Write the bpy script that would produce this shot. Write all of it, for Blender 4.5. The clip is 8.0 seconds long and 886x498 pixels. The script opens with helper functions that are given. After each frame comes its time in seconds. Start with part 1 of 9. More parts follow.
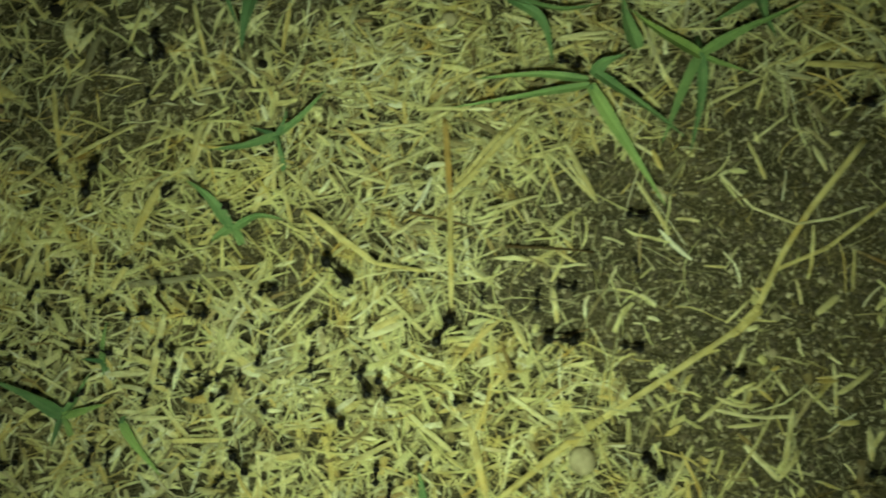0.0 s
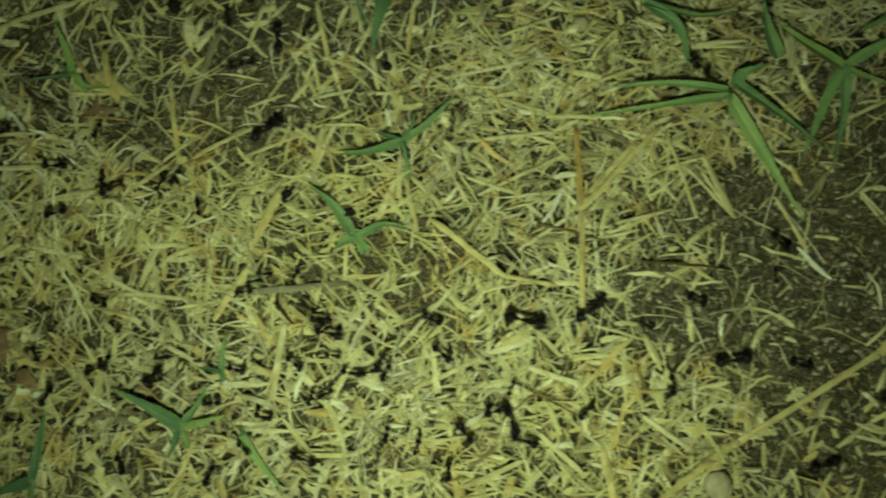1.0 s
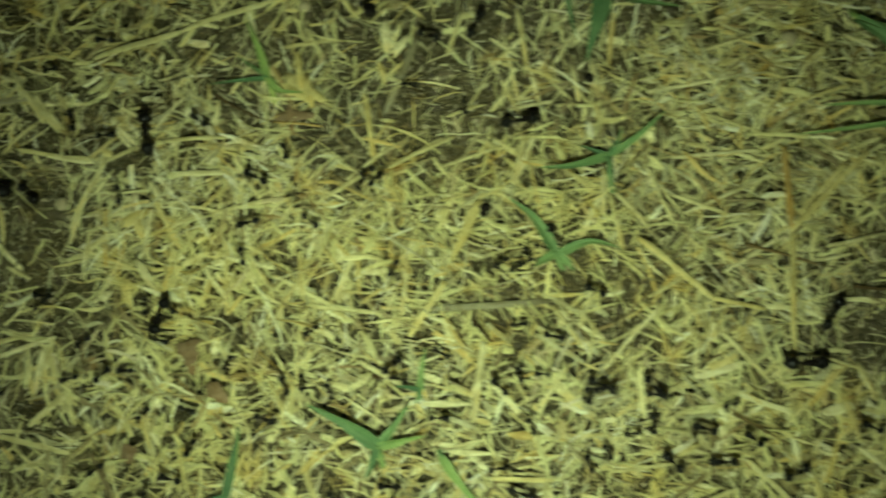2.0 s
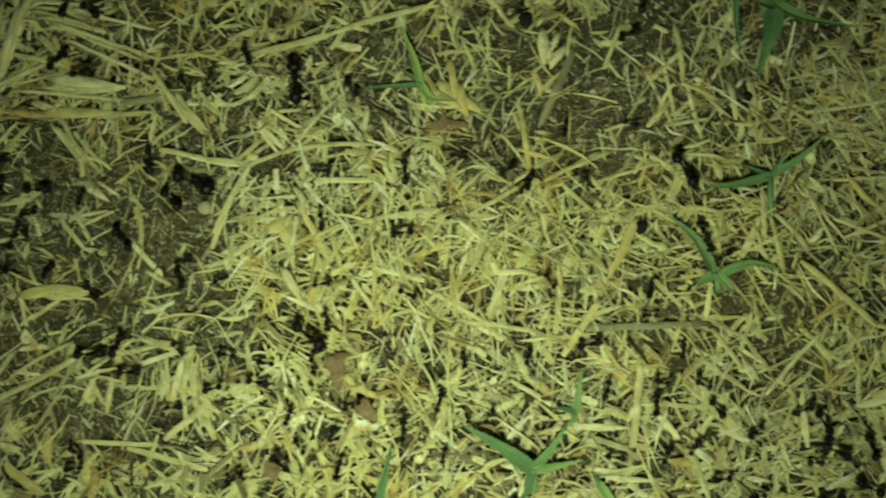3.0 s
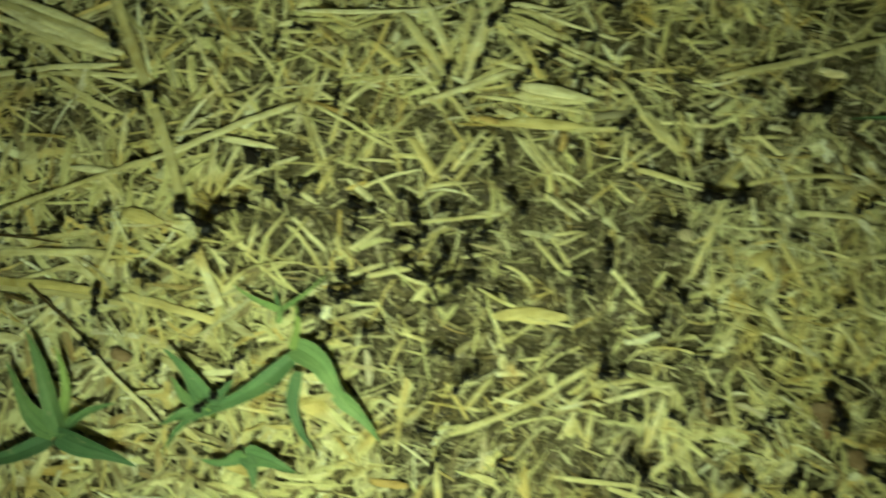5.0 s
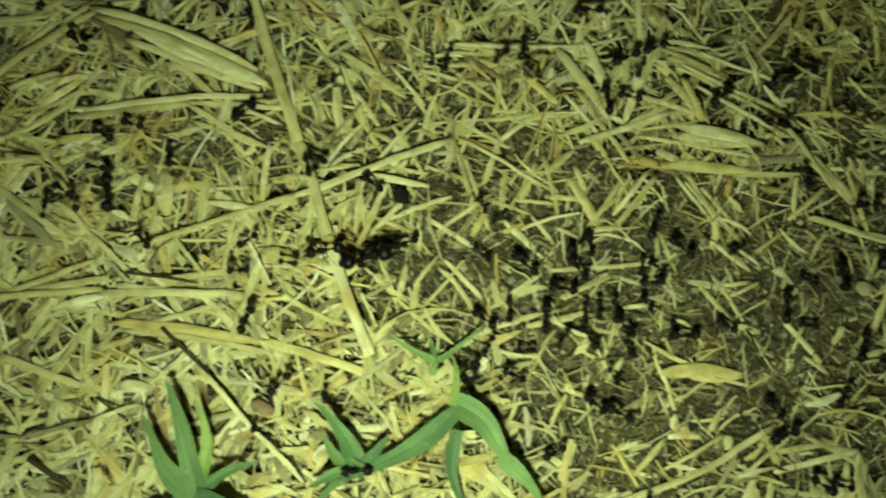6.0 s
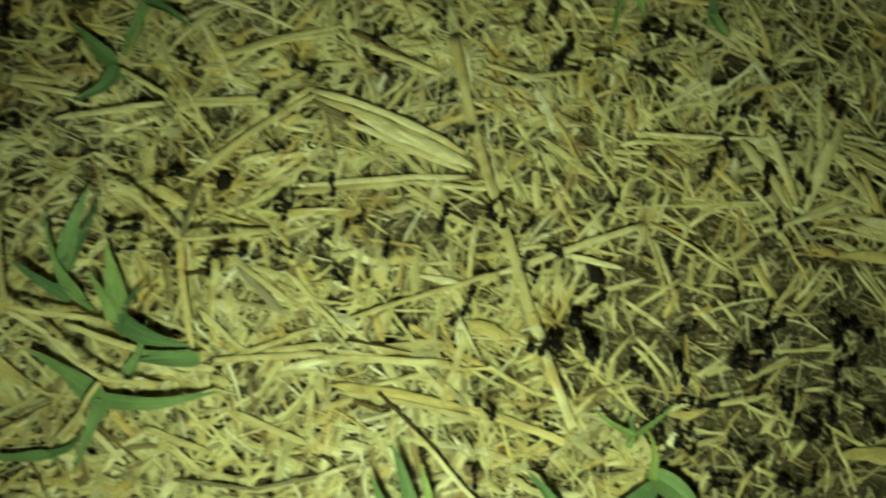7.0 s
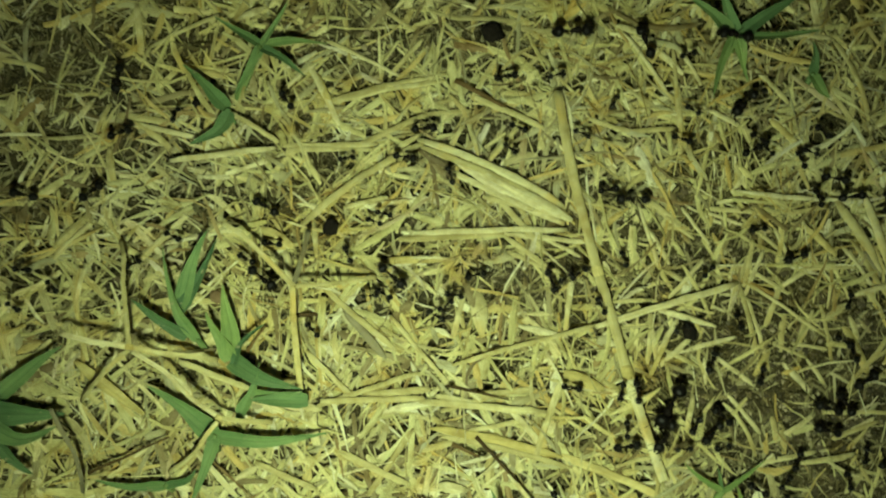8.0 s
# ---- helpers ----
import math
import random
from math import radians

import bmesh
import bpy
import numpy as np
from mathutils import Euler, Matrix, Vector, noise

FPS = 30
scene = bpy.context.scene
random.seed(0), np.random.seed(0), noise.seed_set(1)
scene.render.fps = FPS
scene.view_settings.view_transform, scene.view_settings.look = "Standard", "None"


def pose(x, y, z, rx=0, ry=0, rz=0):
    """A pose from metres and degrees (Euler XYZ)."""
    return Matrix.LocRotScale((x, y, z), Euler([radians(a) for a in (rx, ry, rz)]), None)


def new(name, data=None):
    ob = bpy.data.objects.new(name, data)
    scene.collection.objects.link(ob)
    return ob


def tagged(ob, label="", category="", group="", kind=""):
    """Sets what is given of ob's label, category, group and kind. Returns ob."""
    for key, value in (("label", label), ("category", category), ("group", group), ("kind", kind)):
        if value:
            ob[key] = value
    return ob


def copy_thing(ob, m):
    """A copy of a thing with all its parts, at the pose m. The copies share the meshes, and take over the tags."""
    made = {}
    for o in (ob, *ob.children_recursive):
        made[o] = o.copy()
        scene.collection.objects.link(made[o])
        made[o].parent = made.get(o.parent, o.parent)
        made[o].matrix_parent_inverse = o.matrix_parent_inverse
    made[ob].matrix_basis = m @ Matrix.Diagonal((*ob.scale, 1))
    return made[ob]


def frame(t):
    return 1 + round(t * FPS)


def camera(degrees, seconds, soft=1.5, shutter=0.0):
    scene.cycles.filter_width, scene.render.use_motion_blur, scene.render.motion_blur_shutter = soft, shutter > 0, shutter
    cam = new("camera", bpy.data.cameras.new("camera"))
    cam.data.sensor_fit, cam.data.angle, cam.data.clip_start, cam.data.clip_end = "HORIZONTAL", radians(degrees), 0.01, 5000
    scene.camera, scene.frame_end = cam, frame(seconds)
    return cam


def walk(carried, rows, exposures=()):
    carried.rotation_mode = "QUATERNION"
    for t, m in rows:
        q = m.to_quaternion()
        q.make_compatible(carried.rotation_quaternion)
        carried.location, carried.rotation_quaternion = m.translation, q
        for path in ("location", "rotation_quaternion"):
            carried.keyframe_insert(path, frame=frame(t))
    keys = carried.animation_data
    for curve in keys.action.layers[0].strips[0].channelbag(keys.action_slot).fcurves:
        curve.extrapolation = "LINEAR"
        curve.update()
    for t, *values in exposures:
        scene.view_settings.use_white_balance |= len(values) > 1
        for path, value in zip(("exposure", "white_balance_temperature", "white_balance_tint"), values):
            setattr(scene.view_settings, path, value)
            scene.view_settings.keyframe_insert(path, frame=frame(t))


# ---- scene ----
# Night close-up of an ant trail over straw chaff, lit by a torch held beside the camera.
cam = camera(65.0, 8.0, soft=1.95, shutter=0.65)
PATH = [
    (0, 0.0000, 0.0000, 0.2167, 6.34, 0.18, 0.01),
    (0.5, -0.0199, 0.0006, 0.2120, 6.07, 0.21, 0.75),
    (1, -0.0387, 0.0059, 0.2101, 5.83, 0.29, 1.29),
    (1.5, -0.0648, 0.0027, 0.2072, 5.92, -0.04, 1.78),
    (2, -0.0997, 0.0088, 0.2036, 6.00, -0.04, 2.71),
    (2.2, -0.1127, 0.0081, 0.2006, 6.15, -0.07, 3.10),
    (3.3, -0.1603, 0.0059, 0.1955, 7.55, -1.79, 4.71),
    (3.5, -0.1695, 0.0064, 0.1947, 7.19, -1.70, 5.02),
    (4, -0.2029, 0.0061, 0.1927, 6.90, -1.31, 5.92),
    (4.5, -0.2448, -0.0003, 0.1885, 7.24, -1.91, 6.79),
    (5, -0.2801, 0.0013, 0.1809, 7.27, -2.16, 8.04),
    (5.2, -0.2931, 0.0020, 0.1750, 7.74, -2.57, 8.55),
    (6.3, -0.3314, -0.0023, 0.1669, 10.93, -2.51, 9.55),
    (6.5, -0.3418, 0.0008, 0.1705, 10.05, -1.67, 10.15),
    (7, -0.3693, 0.0064, 0.1819, 10.63, -1.45, 11.64),
    (7.5, -0.3898, 0.0099, 0.1863, 9.85, -1.20, 12.80),
    (8, -0.3964, 0.0208, 0.1910, 8.26, -0.55, 13.86),
]
walk(cam, [(t, pose(x, y, z, rx, ry, rz)) for t, x, y, z, rx, ry, rz in PATH],
     exposures=[(0, 0.07, 6400, 10), (0.5, 0.05, 6420, 10), (1, -0.11, 6450, 10), (2, 0.05, 6500, 10), (3.5, -0.08, 6550, 10), (5, -0.06, 6600, 10), (6.3, -0.25, 6750, 10), (7.2, -0.30, 6900, 10), (8, -0.12, 6950, 10)])

# ---- light: a dark night sky and the hand torch ----
world = bpy.data.worlds.new("night_sky")
scene.world = world
world.use_nodes = True
world.node_tree.nodes["Background"].inputs["Color"].default_value = (0.35, 0.45, 0.6, 1)
world.node_tree.nodes["Background"].inputs["Strength"].default_value = 0.006
TORCH_POWER = 740.0
TORCH_COLOUR = (0.828, 1.085, 0.69, 1)
TORCH_AT = (-0.012, -0.056, 0.0, 14.0, -5.2, 0)


# ---- materials ----
def nodes_of(name):
    m = bpy.data.materials.new(name)
    m.use_nodes = True
    nt = m.node_tree
    return m, nt, nt.nodes["Principled BSDF"]


def add(nt, kind, **inputs):
    n = nt.nodes.new(kind)
    for k, v in inputs.items():
        n.inputs[k.replace("_", " ")].default_value = v
    return n


def ramp(nt, source, stops):
    r = nt.nodes.new("ShaderNodeValToRGB")
    e = r.color_ramp.elements
    while len(e) < len(stops):
        e.new(0.5)
    for el, (p, c) in zip(e, stops):
        el.position, el.color = p, (*c, 1)
    nt.links.new(source, r.inputs["Fac"])
    return r.outputs["Color"]


def mix(nt, fac, a, b, blend="MIX"):
    m = nt.nodes.new("ShaderNodeMix")
    m.data_type, m.blend_type = "RGBA", blend
    for sock, v in ((m.inputs[0], fac), (m.inputs[6], a), (m.inputs[7], b)):
        if hasattr(v, "links"):
            nt.links.new(v, sock)
        else:
            sock.default_value = v
    return m.outputs[2]


def noise_tex(nt, scale, detail=3.0, rough=0.6, coord="Object"):
    tc = nt.nodes.new("ShaderNodeTexCoord")
    n = add(nt, "ShaderNodeTexNoise", Scale=scale, Detail=detail, Roughness=rough)
    nt.links.new(tc.outputs[coord], n.inputs["Vector"])
    return n.outputs["Fac"]


def bump(nt, bsdf, height, strength, distance):
    b = add(nt, "ShaderNodeBump", Strength=strength, Distance=distance)
    nt.links.new(height, b.inputs["Height"])
    nt.links.new(b.outputs["Normal"], bsdf.inputs["Normal"])


def see_through(nt, bsdf, colour, share):
    """Lets some light pass through thin plant matter."""
    tr = nt.nodes.new("ShaderNodeBsdfTranslucent")
    nt.links.new(colour, tr.inputs["Color"])
    mx = nt.nodes.new("ShaderNodeMixShader")
    mx.inputs[0].default_value = share
    nt.links.new(bsdf.outputs[0], mx.inputs[1])
    nt.links.new(tr.outputs[0], mx.inputs[2])
    nt.links.new(mx.outputs[0], nt.nodes["Material Output"].inputs["Surface"])


def soil_material():
    m, nt, b = nodes_of("soil")
    big = ramp(nt, noise_tex(nt, 28, 4), [(0.3, (0.046, 0.040, 0.021)), (0.5, (0.080, 0.068, 0.034)), (0.7, (0.118, 0.094, 0.044))])
    crumbs = ramp(nt, noise_tex(nt, 620, 3, 0.7), [(0.32, (0.40, 0.38, 0.34)), (0.55, (1, 1, 1)), (0.75, (1.8, 1.75, 1.6))])
    sand = ramp(nt, noise_tex(nt, 1900, 2, 0.8), [(0.36, (0.35, 0.34, 0.32)), (0.5, (0.9, 0.9, 0.9)), (0.62, (1.5, 1.45, 1.35)), (0.70, (3.2, 3.1, 2.8))])
    c = mix(nt, 1.0, big, crumbs, "MULTIPLY")
    nt.links.new(mix(nt, 1.0, c, sand, "MULTIPLY"), b.inputs["Base Color"])
    b.inputs["Roughness"].default_value = 0.95
    b.inputs["Specular IOR Level"].default_value = 0.2
    bump(nt, b, noise_tex(nt, 900, 4, 0.7), 0.9, 0.0012)
    return m


def straw_material(name, stops, per_object=False, rough=0.7):
    m, nt, b = nodes_of(name)
    src = nt.nodes.new("ShaderNodeObjectInfo" if per_object else "ShaderNodeNewGeometry")
    chance = src.outputs["Random" if per_object else "Random Per Island"]
    base = ramp(nt, chance, stops)
    shift = nt.nodes.new("ShaderNodeMath")
    shift.operation = "MULTIPLY"
    shift.inputs[1].default_value = 57.0
    nt.links.new(chance, shift.inputs[0])
    tc = nt.nodes.new("ShaderNodeTexCoord")

    def along(scale, size, detail):
        """Noise that runs with the fibres of a piece, another for each piece."""
        mp = add(nt, "ShaderNodeMapping", Scale=scale)
        nt.links.new(tc.outputs["UV"], mp.inputs["Vector"])
        n = nt.nodes.new("ShaderNodeTexNoise")
        n.noise_dimensions = "4D"
        n.inputs["Scale"].default_value, n.inputs["Detail"].default_value = size, detail
        nt.links.new(mp.outputs["Vector"], n.inputs["Vector"])
        nt.links.new(shift.outputs[0], n.inputs["W"])
        return n.outputs["Fac"]

    strand = along((1.2, 9.0, 1.0), 2.2, 3.0)
    # whole stalks have a smoother skin than split chaff
    low = (0.84, 0.82, 0.75) if per_object else (0.70, 0.68, 0.60)
    fibre = ramp(nt, strand, [(0.3, low), (0.55, (1, 1, 1)), (0.8, (1.14, 1.14, 1.12))])
    # Uneven brightness along a piece; part of it is shading put into the colour.
    tone_and_shade = ramp(nt, along((1.0, 0.5, 1.0), 3.2, 2.0), [(0.30, (0.72, 0.68, 0.58)), (0.46, (1.0, 0.99, 0.96)), (0.7, (1.10, 1.10, 1.10))])
    dirt = ramp(nt, noise_tex(nt, 160, 3), [(0.30, (0.70, 0.64, 0.54)), (0.55, (1, 1, 1))])
    c = mix(nt, 1.0, base, fibre, "MULTIPLY")
    c = mix(nt, 1.0, c, tone_and_shade, "MULTIPLY")
    c = mix(nt, 1.0, c, dirt, "MULTIPLY")
    age = ramp(nt, noise_tex(nt, 14, 2, 0.5, "Generated" if per_object else "Object"), [(0.38, (1, 1, 1)), (0.66, (1.0, 0.97, 0.82))])
    c = mix(nt, 1.0, c, age, "MULTIPLY")
    rot = ramp(nt, noise_tex(nt, 75, 2, 0.5), [(0.57, (1, 1, 1)), (0.70, (0.93, 0.81, 0.60))])
    c = mix(nt, 1.0, c, rot, "MULTIPLY")
    nt.links.new(c, b.inputs["Base Color"])
    see_through(nt, b, c, 0.28)
    b.inputs["Roughness"].default_value = rough
    b.inputs["Specular IOR Level"].default_value = 0.18
    bump(nt, b, strand, 0.5, 0.0002)
    return m


def grass_material(name, low, high):
    m, nt, b = nodes_of(name)
    base = ramp(nt, noise_tex(nt, 90, 3), [(0.3, low), (0.7, high)])
    tc = nt.nodes.new("ShaderNodeTexCoord")
    mp = add(nt, "ShaderNodeMapping", Scale=(0.6, 14.0, 1.0))
    nt.links.new(tc.outputs["UV"], mp.inputs["Vector"])
    st = add(nt, "ShaderNodeTexNoise", Scale=1.6, Detail=2.0)
    nt.links.new(mp.outputs["Vector"], st.inputs["Vector"])
    vein = ramp(nt, st.outputs["Fac"], [(0.35, (0.66, 0.70, 0.66)), (0.6, (1.12, 1.12, 1.05))])
    c = mix(nt, 1.0, base, vein, "MULTIPLY")
    info = nt.nodes.new("ShaderNodeObjectInfo")
    tone = ramp(nt, info.outputs["Random"], [(0.0, (0.62, 0.72, 0.75)), (0.5, (1.0, 1.0, 1.0)), (0.85, (1.35, 1.2, 1.0)), (1.0, (1.7, 1.35, 0.95))])
    c = mix(nt, 1.0, c, tone, "MULTIPLY")
    # dust and straw specks that stick to the blade
    speck = ramp(nt, noise_tex(nt, 420, 2), [(0.66, (0, 0, 0)), (0.72, (0.8, 0.8, 0.8))])
    c = mix(nt, speck, c, (0.34, 0.33, 0.17, 1))
    nt.links.new(c, b.inputs["Base Color"])
    see_through(nt, b, c, 0.35)
    b.inputs["Roughness"].default_value = 0.6
    b.inputs["Specular IOR Level"].default_value = 0.25
    bump(nt, b, st.outputs["Fac"], 0.4, 0.0002)
    return m


def plain_material(name, low, high, scale, rough, metal=0.0, per_island=False, gloss=0.5):
    m, nt, b = nodes_of(name)
    c = ramp(nt, noise_tex(nt, scale, 3), [(0.3, low), (0.7, high)])
    if per_island:
        g = nt.nodes.new("ShaderNodeNewGeometry")
        c = mix(nt, 0.75, c, ramp(nt, g.outputs["Random Per Island"], [(0.0, low), (1.0, high)]))
    nt.links.new(c, b.inputs["Base Color"])
    b.inputs["Roughness"].default_value, b.inputs["Metallic"].default_value = rough, metal
    b.inputs["Specular IOR Level"].default_value = gloss
    bump(nt, b, noise_tex(nt, scale * 3, 3), 0.3, 0.0002)
    return m


SOIL = soil_material()
CHAFF = straw_material("straw_chaff", [(0.0, (0.216, 0.173, 0.097)), (0.09, (0.389, 0.335, 0.184)), (0.16, (0.497, 0.486, 0.324)), (0.30, (0.605, 0.540, 0.270)), (0.38, (0.691, 0.540, 0.216)),
                                       (0.42, (0.594, 0.572, 0.313)), (0.60, (0.670, 0.648, 0.346)), (0.74, (0.734, 0.680, 0.356)), (0.86, (0.788, 0.745, 0.454)), (0.93, (0.840, 0.840, 0.626)),
                                       (0.95, (0.756, 0.745, 0.605)), (0.98, (0.497, 0.389, 0.184)), (1.0, (0.324, 0.238, 0.119))])
DUST = straw_material("straw_dust", [(0.0, (0.10, 0.085, 0.05)), (0.3, (0.26, 0.235, 0.135)), (0.7, (0.45, 0.415, 0.235)), (1.0, (0.66, 0.625, 0.41))], False, 0.8)
STRAW = straw_material("straw_stalk", [(0.0, (0.56, 0.505, 0.26)), (0.5, (0.66, 0.615, 0.34)), (1.0, (0.75, 0.715, 0.46))], True, 0.7)
LITTER = straw_material("dull_litter", [(0.0, (0.040, 0.032, 0.017)), (0.3, (0.11, 0.092, 0.050)), (0.6, (0.22, 0.193, 0.108)), (0.85, (0.36, 0.325, 0.195)), (0.95, (0.56, 0.53, 0.38)), (1.0, (0.28, 0.20, 0.10))], False, 0.85)
BROKEN = straw_material("broken_straw", [(0.0, (0.035, 0.030, 0.017)), (0.3, (0.12, 0.103, 0.056)), (0.6, (0.24, 0.215, 0.12)), (0.85, (0.43, 0.395, 0.225)), (1.0, (0.64, 0.60, 0.38))], False, 0.85)
GOLD = straw_material("golden_straw", [(0.0, (0.58, 0.495, 0.205)), (1.0, (0.68, 0.60, 0.29))], True, 0.65)
ORANGE = straw_material("rusty_straw", [(0.0, (0.46, 0.31, 0.105)), (1.0, (0.54, 0.39, 0.155))], True, 0.55)
HUSK = straw_material("pale_husk", [(0.0, (0.64, 0.60, 0.34)), (1.0, (0.78, 0.75, 0.52))], True, 0.55)
GREY = straw_material("weathered_straw", [(0.0, (0.26, 0.24, 0.16)), (1.0, (0.36, 0.33, 0.22))], True, 0.75)
TWIG_AND_SHADE = straw_material("dark_twig_and_shade", [(0.0, (0.055, 0.036, 0.017)), (0.6, (0.12, 0.078, 0.034)), (1.0, (0.20, 0.135, 0.06))], True, 0.75)
RED = straw_material("reddish_leaf", [(0.0, (0.22, 0.155, 0.095)), (1.0, (0.29, 0.20, 0.115))], True, 0.7)
GRASS = grass_material("grass_blade", (0.145, 0.248, 0.098), (0.265, 0.385, 0.155))
GRASS_DARK = grass_material("dark_grass_blade", (0.098, 0.186, 0.082), (0.172, 0.275, 0.120))
GRAIN = plain_material("sand_grain", (0.040, 0.034, 0.020), (0.54, 0.455, 0.27), 700, 0.85, per_island=True)
STONE = plain_material("pebble", (0.24, 0.19, 0.10), (0.40, 0.34, 0.19), 300, 0.8)
CRUMB = plain_material("earth_crumb", (0.018, 0.0135, 0.007), (0.14, 0.108, 0.058), 500, 0.95, per_island=True)
CLOD_AND_HOLE = plain_material("dark_clod_and_hole", (0.006, 0.005, 0.004), (0.018, 0.014, 0.010), 900, 0.95, gloss=0.1)
SHELL = plain_material("ant_shell", (0.002, 0.002, 0.002), (0.006, 0.005, 0.004), 900, 0.34, gloss=0.16)
LEG = plain_material("ant_leg", (0.003, 0.002, 0.002), (0.008, 0.006, 0.004), 900, 0.65, gloss=0.06)
CASING = plain_material("torch_casing", (0.02, 0.02, 0.02), (0.03, 0.03, 0.03), 200, 0.5)


def glow_material():
    m, nt, b = nodes_of("torch_glow")
    b.inputs["Emission Color"].default_value = TORCH_COLOUR
    b.inputs["Emission Strength"].default_value = TORCH_POWER
    return m


GLOW = glow_material()


# ---- shared mesh helpers ----
def link_mesh(name, verts, faces, material, parent=None, label="", uvs=None, smooth=True):
    me = bpy.data.meshes.new(name)
    me.from_pydata([tuple(v) for v in verts], [], [tuple(f) for f in faces])
    if uvs is not None:
        layer = me.uv_layers.new(name="UVMap")
        idx = np.empty(len(me.loops), dtype=np.int32)
        me.loops.foreach_get("vertex_index", idx)
        layer.data.foreach_set("uv", np.asarray(uvs, dtype=np.float32)[idx].ravel())
    me.materials.append(material)
    if smooth:
        me.polygons.foreach_set("use_smooth", np.ones(len(me.polygons), dtype=bool))
    ob = new(name, me)
    if parent is not None:
        ob.parent = parent
    if label:
        tagged(ob, label)
    return ob


def part(name, bm, material, parent, label=""):
    me = bpy.data.meshes.new(name)
    for f in bm.faces:
        f.smooth = True
    bm.to_mesh(me)
    bm.free()
    me.materials.append(material)
    ob = new(name, me)
    ob.parent = parent
    if label:
        tagged(ob, label)
    return ob


def hill(x, y):
    """Height of the lie of the land, in metres."""
    return (0.0012 * np.sin(23 * x + 1.3) * np.cos(31 * y) + 0.0009 * np.sin(71 * x - 40 * y) + 0.0006 * np.sin(120 * x + 150 * y + 2))


BARE = []


def bare_patch(x, y, half_width, half_depth, how_bare):
    """A patch where the soil shows through the litter, in metres."""
    BARE.append((x, y, half_width, half_depth, how_bare))


bare_patch(0.116, 0.028, 0.058, 0.053, 1.00)
bare_patch(0.083, 0.014, 0.026, 0.030, 1.00)
bare_patch(0.060, 0.001, 0.021, 0.016, 0.92)
bare_patch(0.089, -0.011, 0.030, 0.019, 0.92)
bare_patch(0.030, 0.010, 0.028, 0.014, 0.88)
bare_patch(0.092, 0.061, 0.021, 0.018, 0.90)
bare_patch(0.120, -0.011, 0.023, 0.019, 0.85)
bare_patch(0.105, -0.036, 0.046, 0.026, 0.93)
bare_patch(0.070, -0.031, 0.020, 0.018, 0.80)
bare_patch(0.130, -0.030, 0.022, 0.030, 0.93)
bare_patch(-0.103, 0.077, 0.033, 0.023, 0.86)
bare_patch(-0.132, 0.095, 0.016, 0.012, 0.70)
bare_patch(-0.133, 0.061, 0.012, 0.016, 0.70)
bare_patch(-0.117, 0.059, 0.026, 0.009, 0.70)
bare_patch(-0.081, 0.068, 0.011, 0.014, 0.50)
bare_patch(-0.060, 0.017, 0.011, 0.011, 0.50)
bare_patch(-0.040, 0.008, 0.011, 0.007, 0.35)
bare_patch(-0.034, 0.040, 0.009, 0.009, 0.35)
bare_patch(-0.123, 0.003, 0.018, 0.011, 0.40)
bare_patch(-0.128, -0.041, 0.011, 0.011, 0.60)
bare_patch(0.029, 0.044, 0.011, 0.011, 0.35)
bare_patch(0.038, 0.024, 0.019, 0.009, 0.45)
bare_patch(-0.086, 0.017, 0.014, 0.007, 0.40)
bare_patch(-0.222, 0.031, 0.018, 0.030, 0.85)
bare_patch(-0.212, 0.005, 0.017, 0.010, 0.80)
bare_patch(-0.219, -0.034, 0.010, 0.015, 0.60)
bare_patch(-0.224, 0.087, 0.017, 0.013, 0.50)
bare_patch(-0.056, 0.016, 0.015, 0.010, 0.50)
bare_patch(-0.265, 0.032, 0.046, 0.024, 0.86)
bare_patch(-0.234, 0.032, 0.025, 0.014, 0.95)
bare_patch(-0.244, 0.020, 0.032, 0.010, 0.85)
bare_patch(-0.221, 0.020, 0.017, 0.010, 0.70)
bare_patch(-0.250, 0.005, 0.024, 0.010, 0.85)
bare_patch(-0.270, -0.006, 0.017, 0.014, 0.75)
bare_patch(-0.242, -0.020, 0.022, 0.010, 0.88)
bare_patch(-0.230, 0.005, 0.024, 0.008, 0.70)
bare_patch(-0.281, 0.054, 0.013, 0.008, 0.70)
bare_patch(-0.219, 0.066, 0.014, 0.010, 0.60)
bare_patch(-0.241, 0.090, 0.019, 0.008, 0.50)
bare_patch(-0.116, 0.085, 0.016, 0.016, 0.70)
bare_patch(-0.087, 0.081, 0.022, 0.021, 0.75)
bare_patch(-0.057, 0.082, 0.021, 0.019, 0.50)
bare_patch(-0.064, 0.021, 0.016, 0.016, 0.50)
bare_patch(-0.045, 0.016, 0.013, 0.019, 0.50)
bare_patch(-0.268, -0.036, 0.014, 0.013, 0.70)
bare_patch(-0.200, 0.063, 0.013, 0.006, 0.45)
bare_patch(-0.187, 0.081, 0.010, 0.005, 0.45)
bare_patch(-0.255, 0.031, 0.038, 0.016, 0.62)
bare_patch(-0.212, 0.052, 0.018, 0.009, 0.65)
bare_patch(-0.327, 0.056, 0.018, 0.012, 0.55)
bare_patch(-0.321, 0.037, 0.012, 0.009, 0.60)
bare_patch(-0.220, 0.015, 0.018, 0.009, 0.65)
bare_patch(-0.246, -0.012, 0.018, 0.009, 0.50)
bare_patch(-0.217, -0.019, 0.026, 0.009, 0.45)
bare_patch(-0.175, 0.090, 0.018, 0.012, 0.60)
bare_patch(-0.384, 0.054, 0.013, 0.015, 0.50)
bare_patch(-0.280, 0.070, 0.009, 0.004, 0.40)
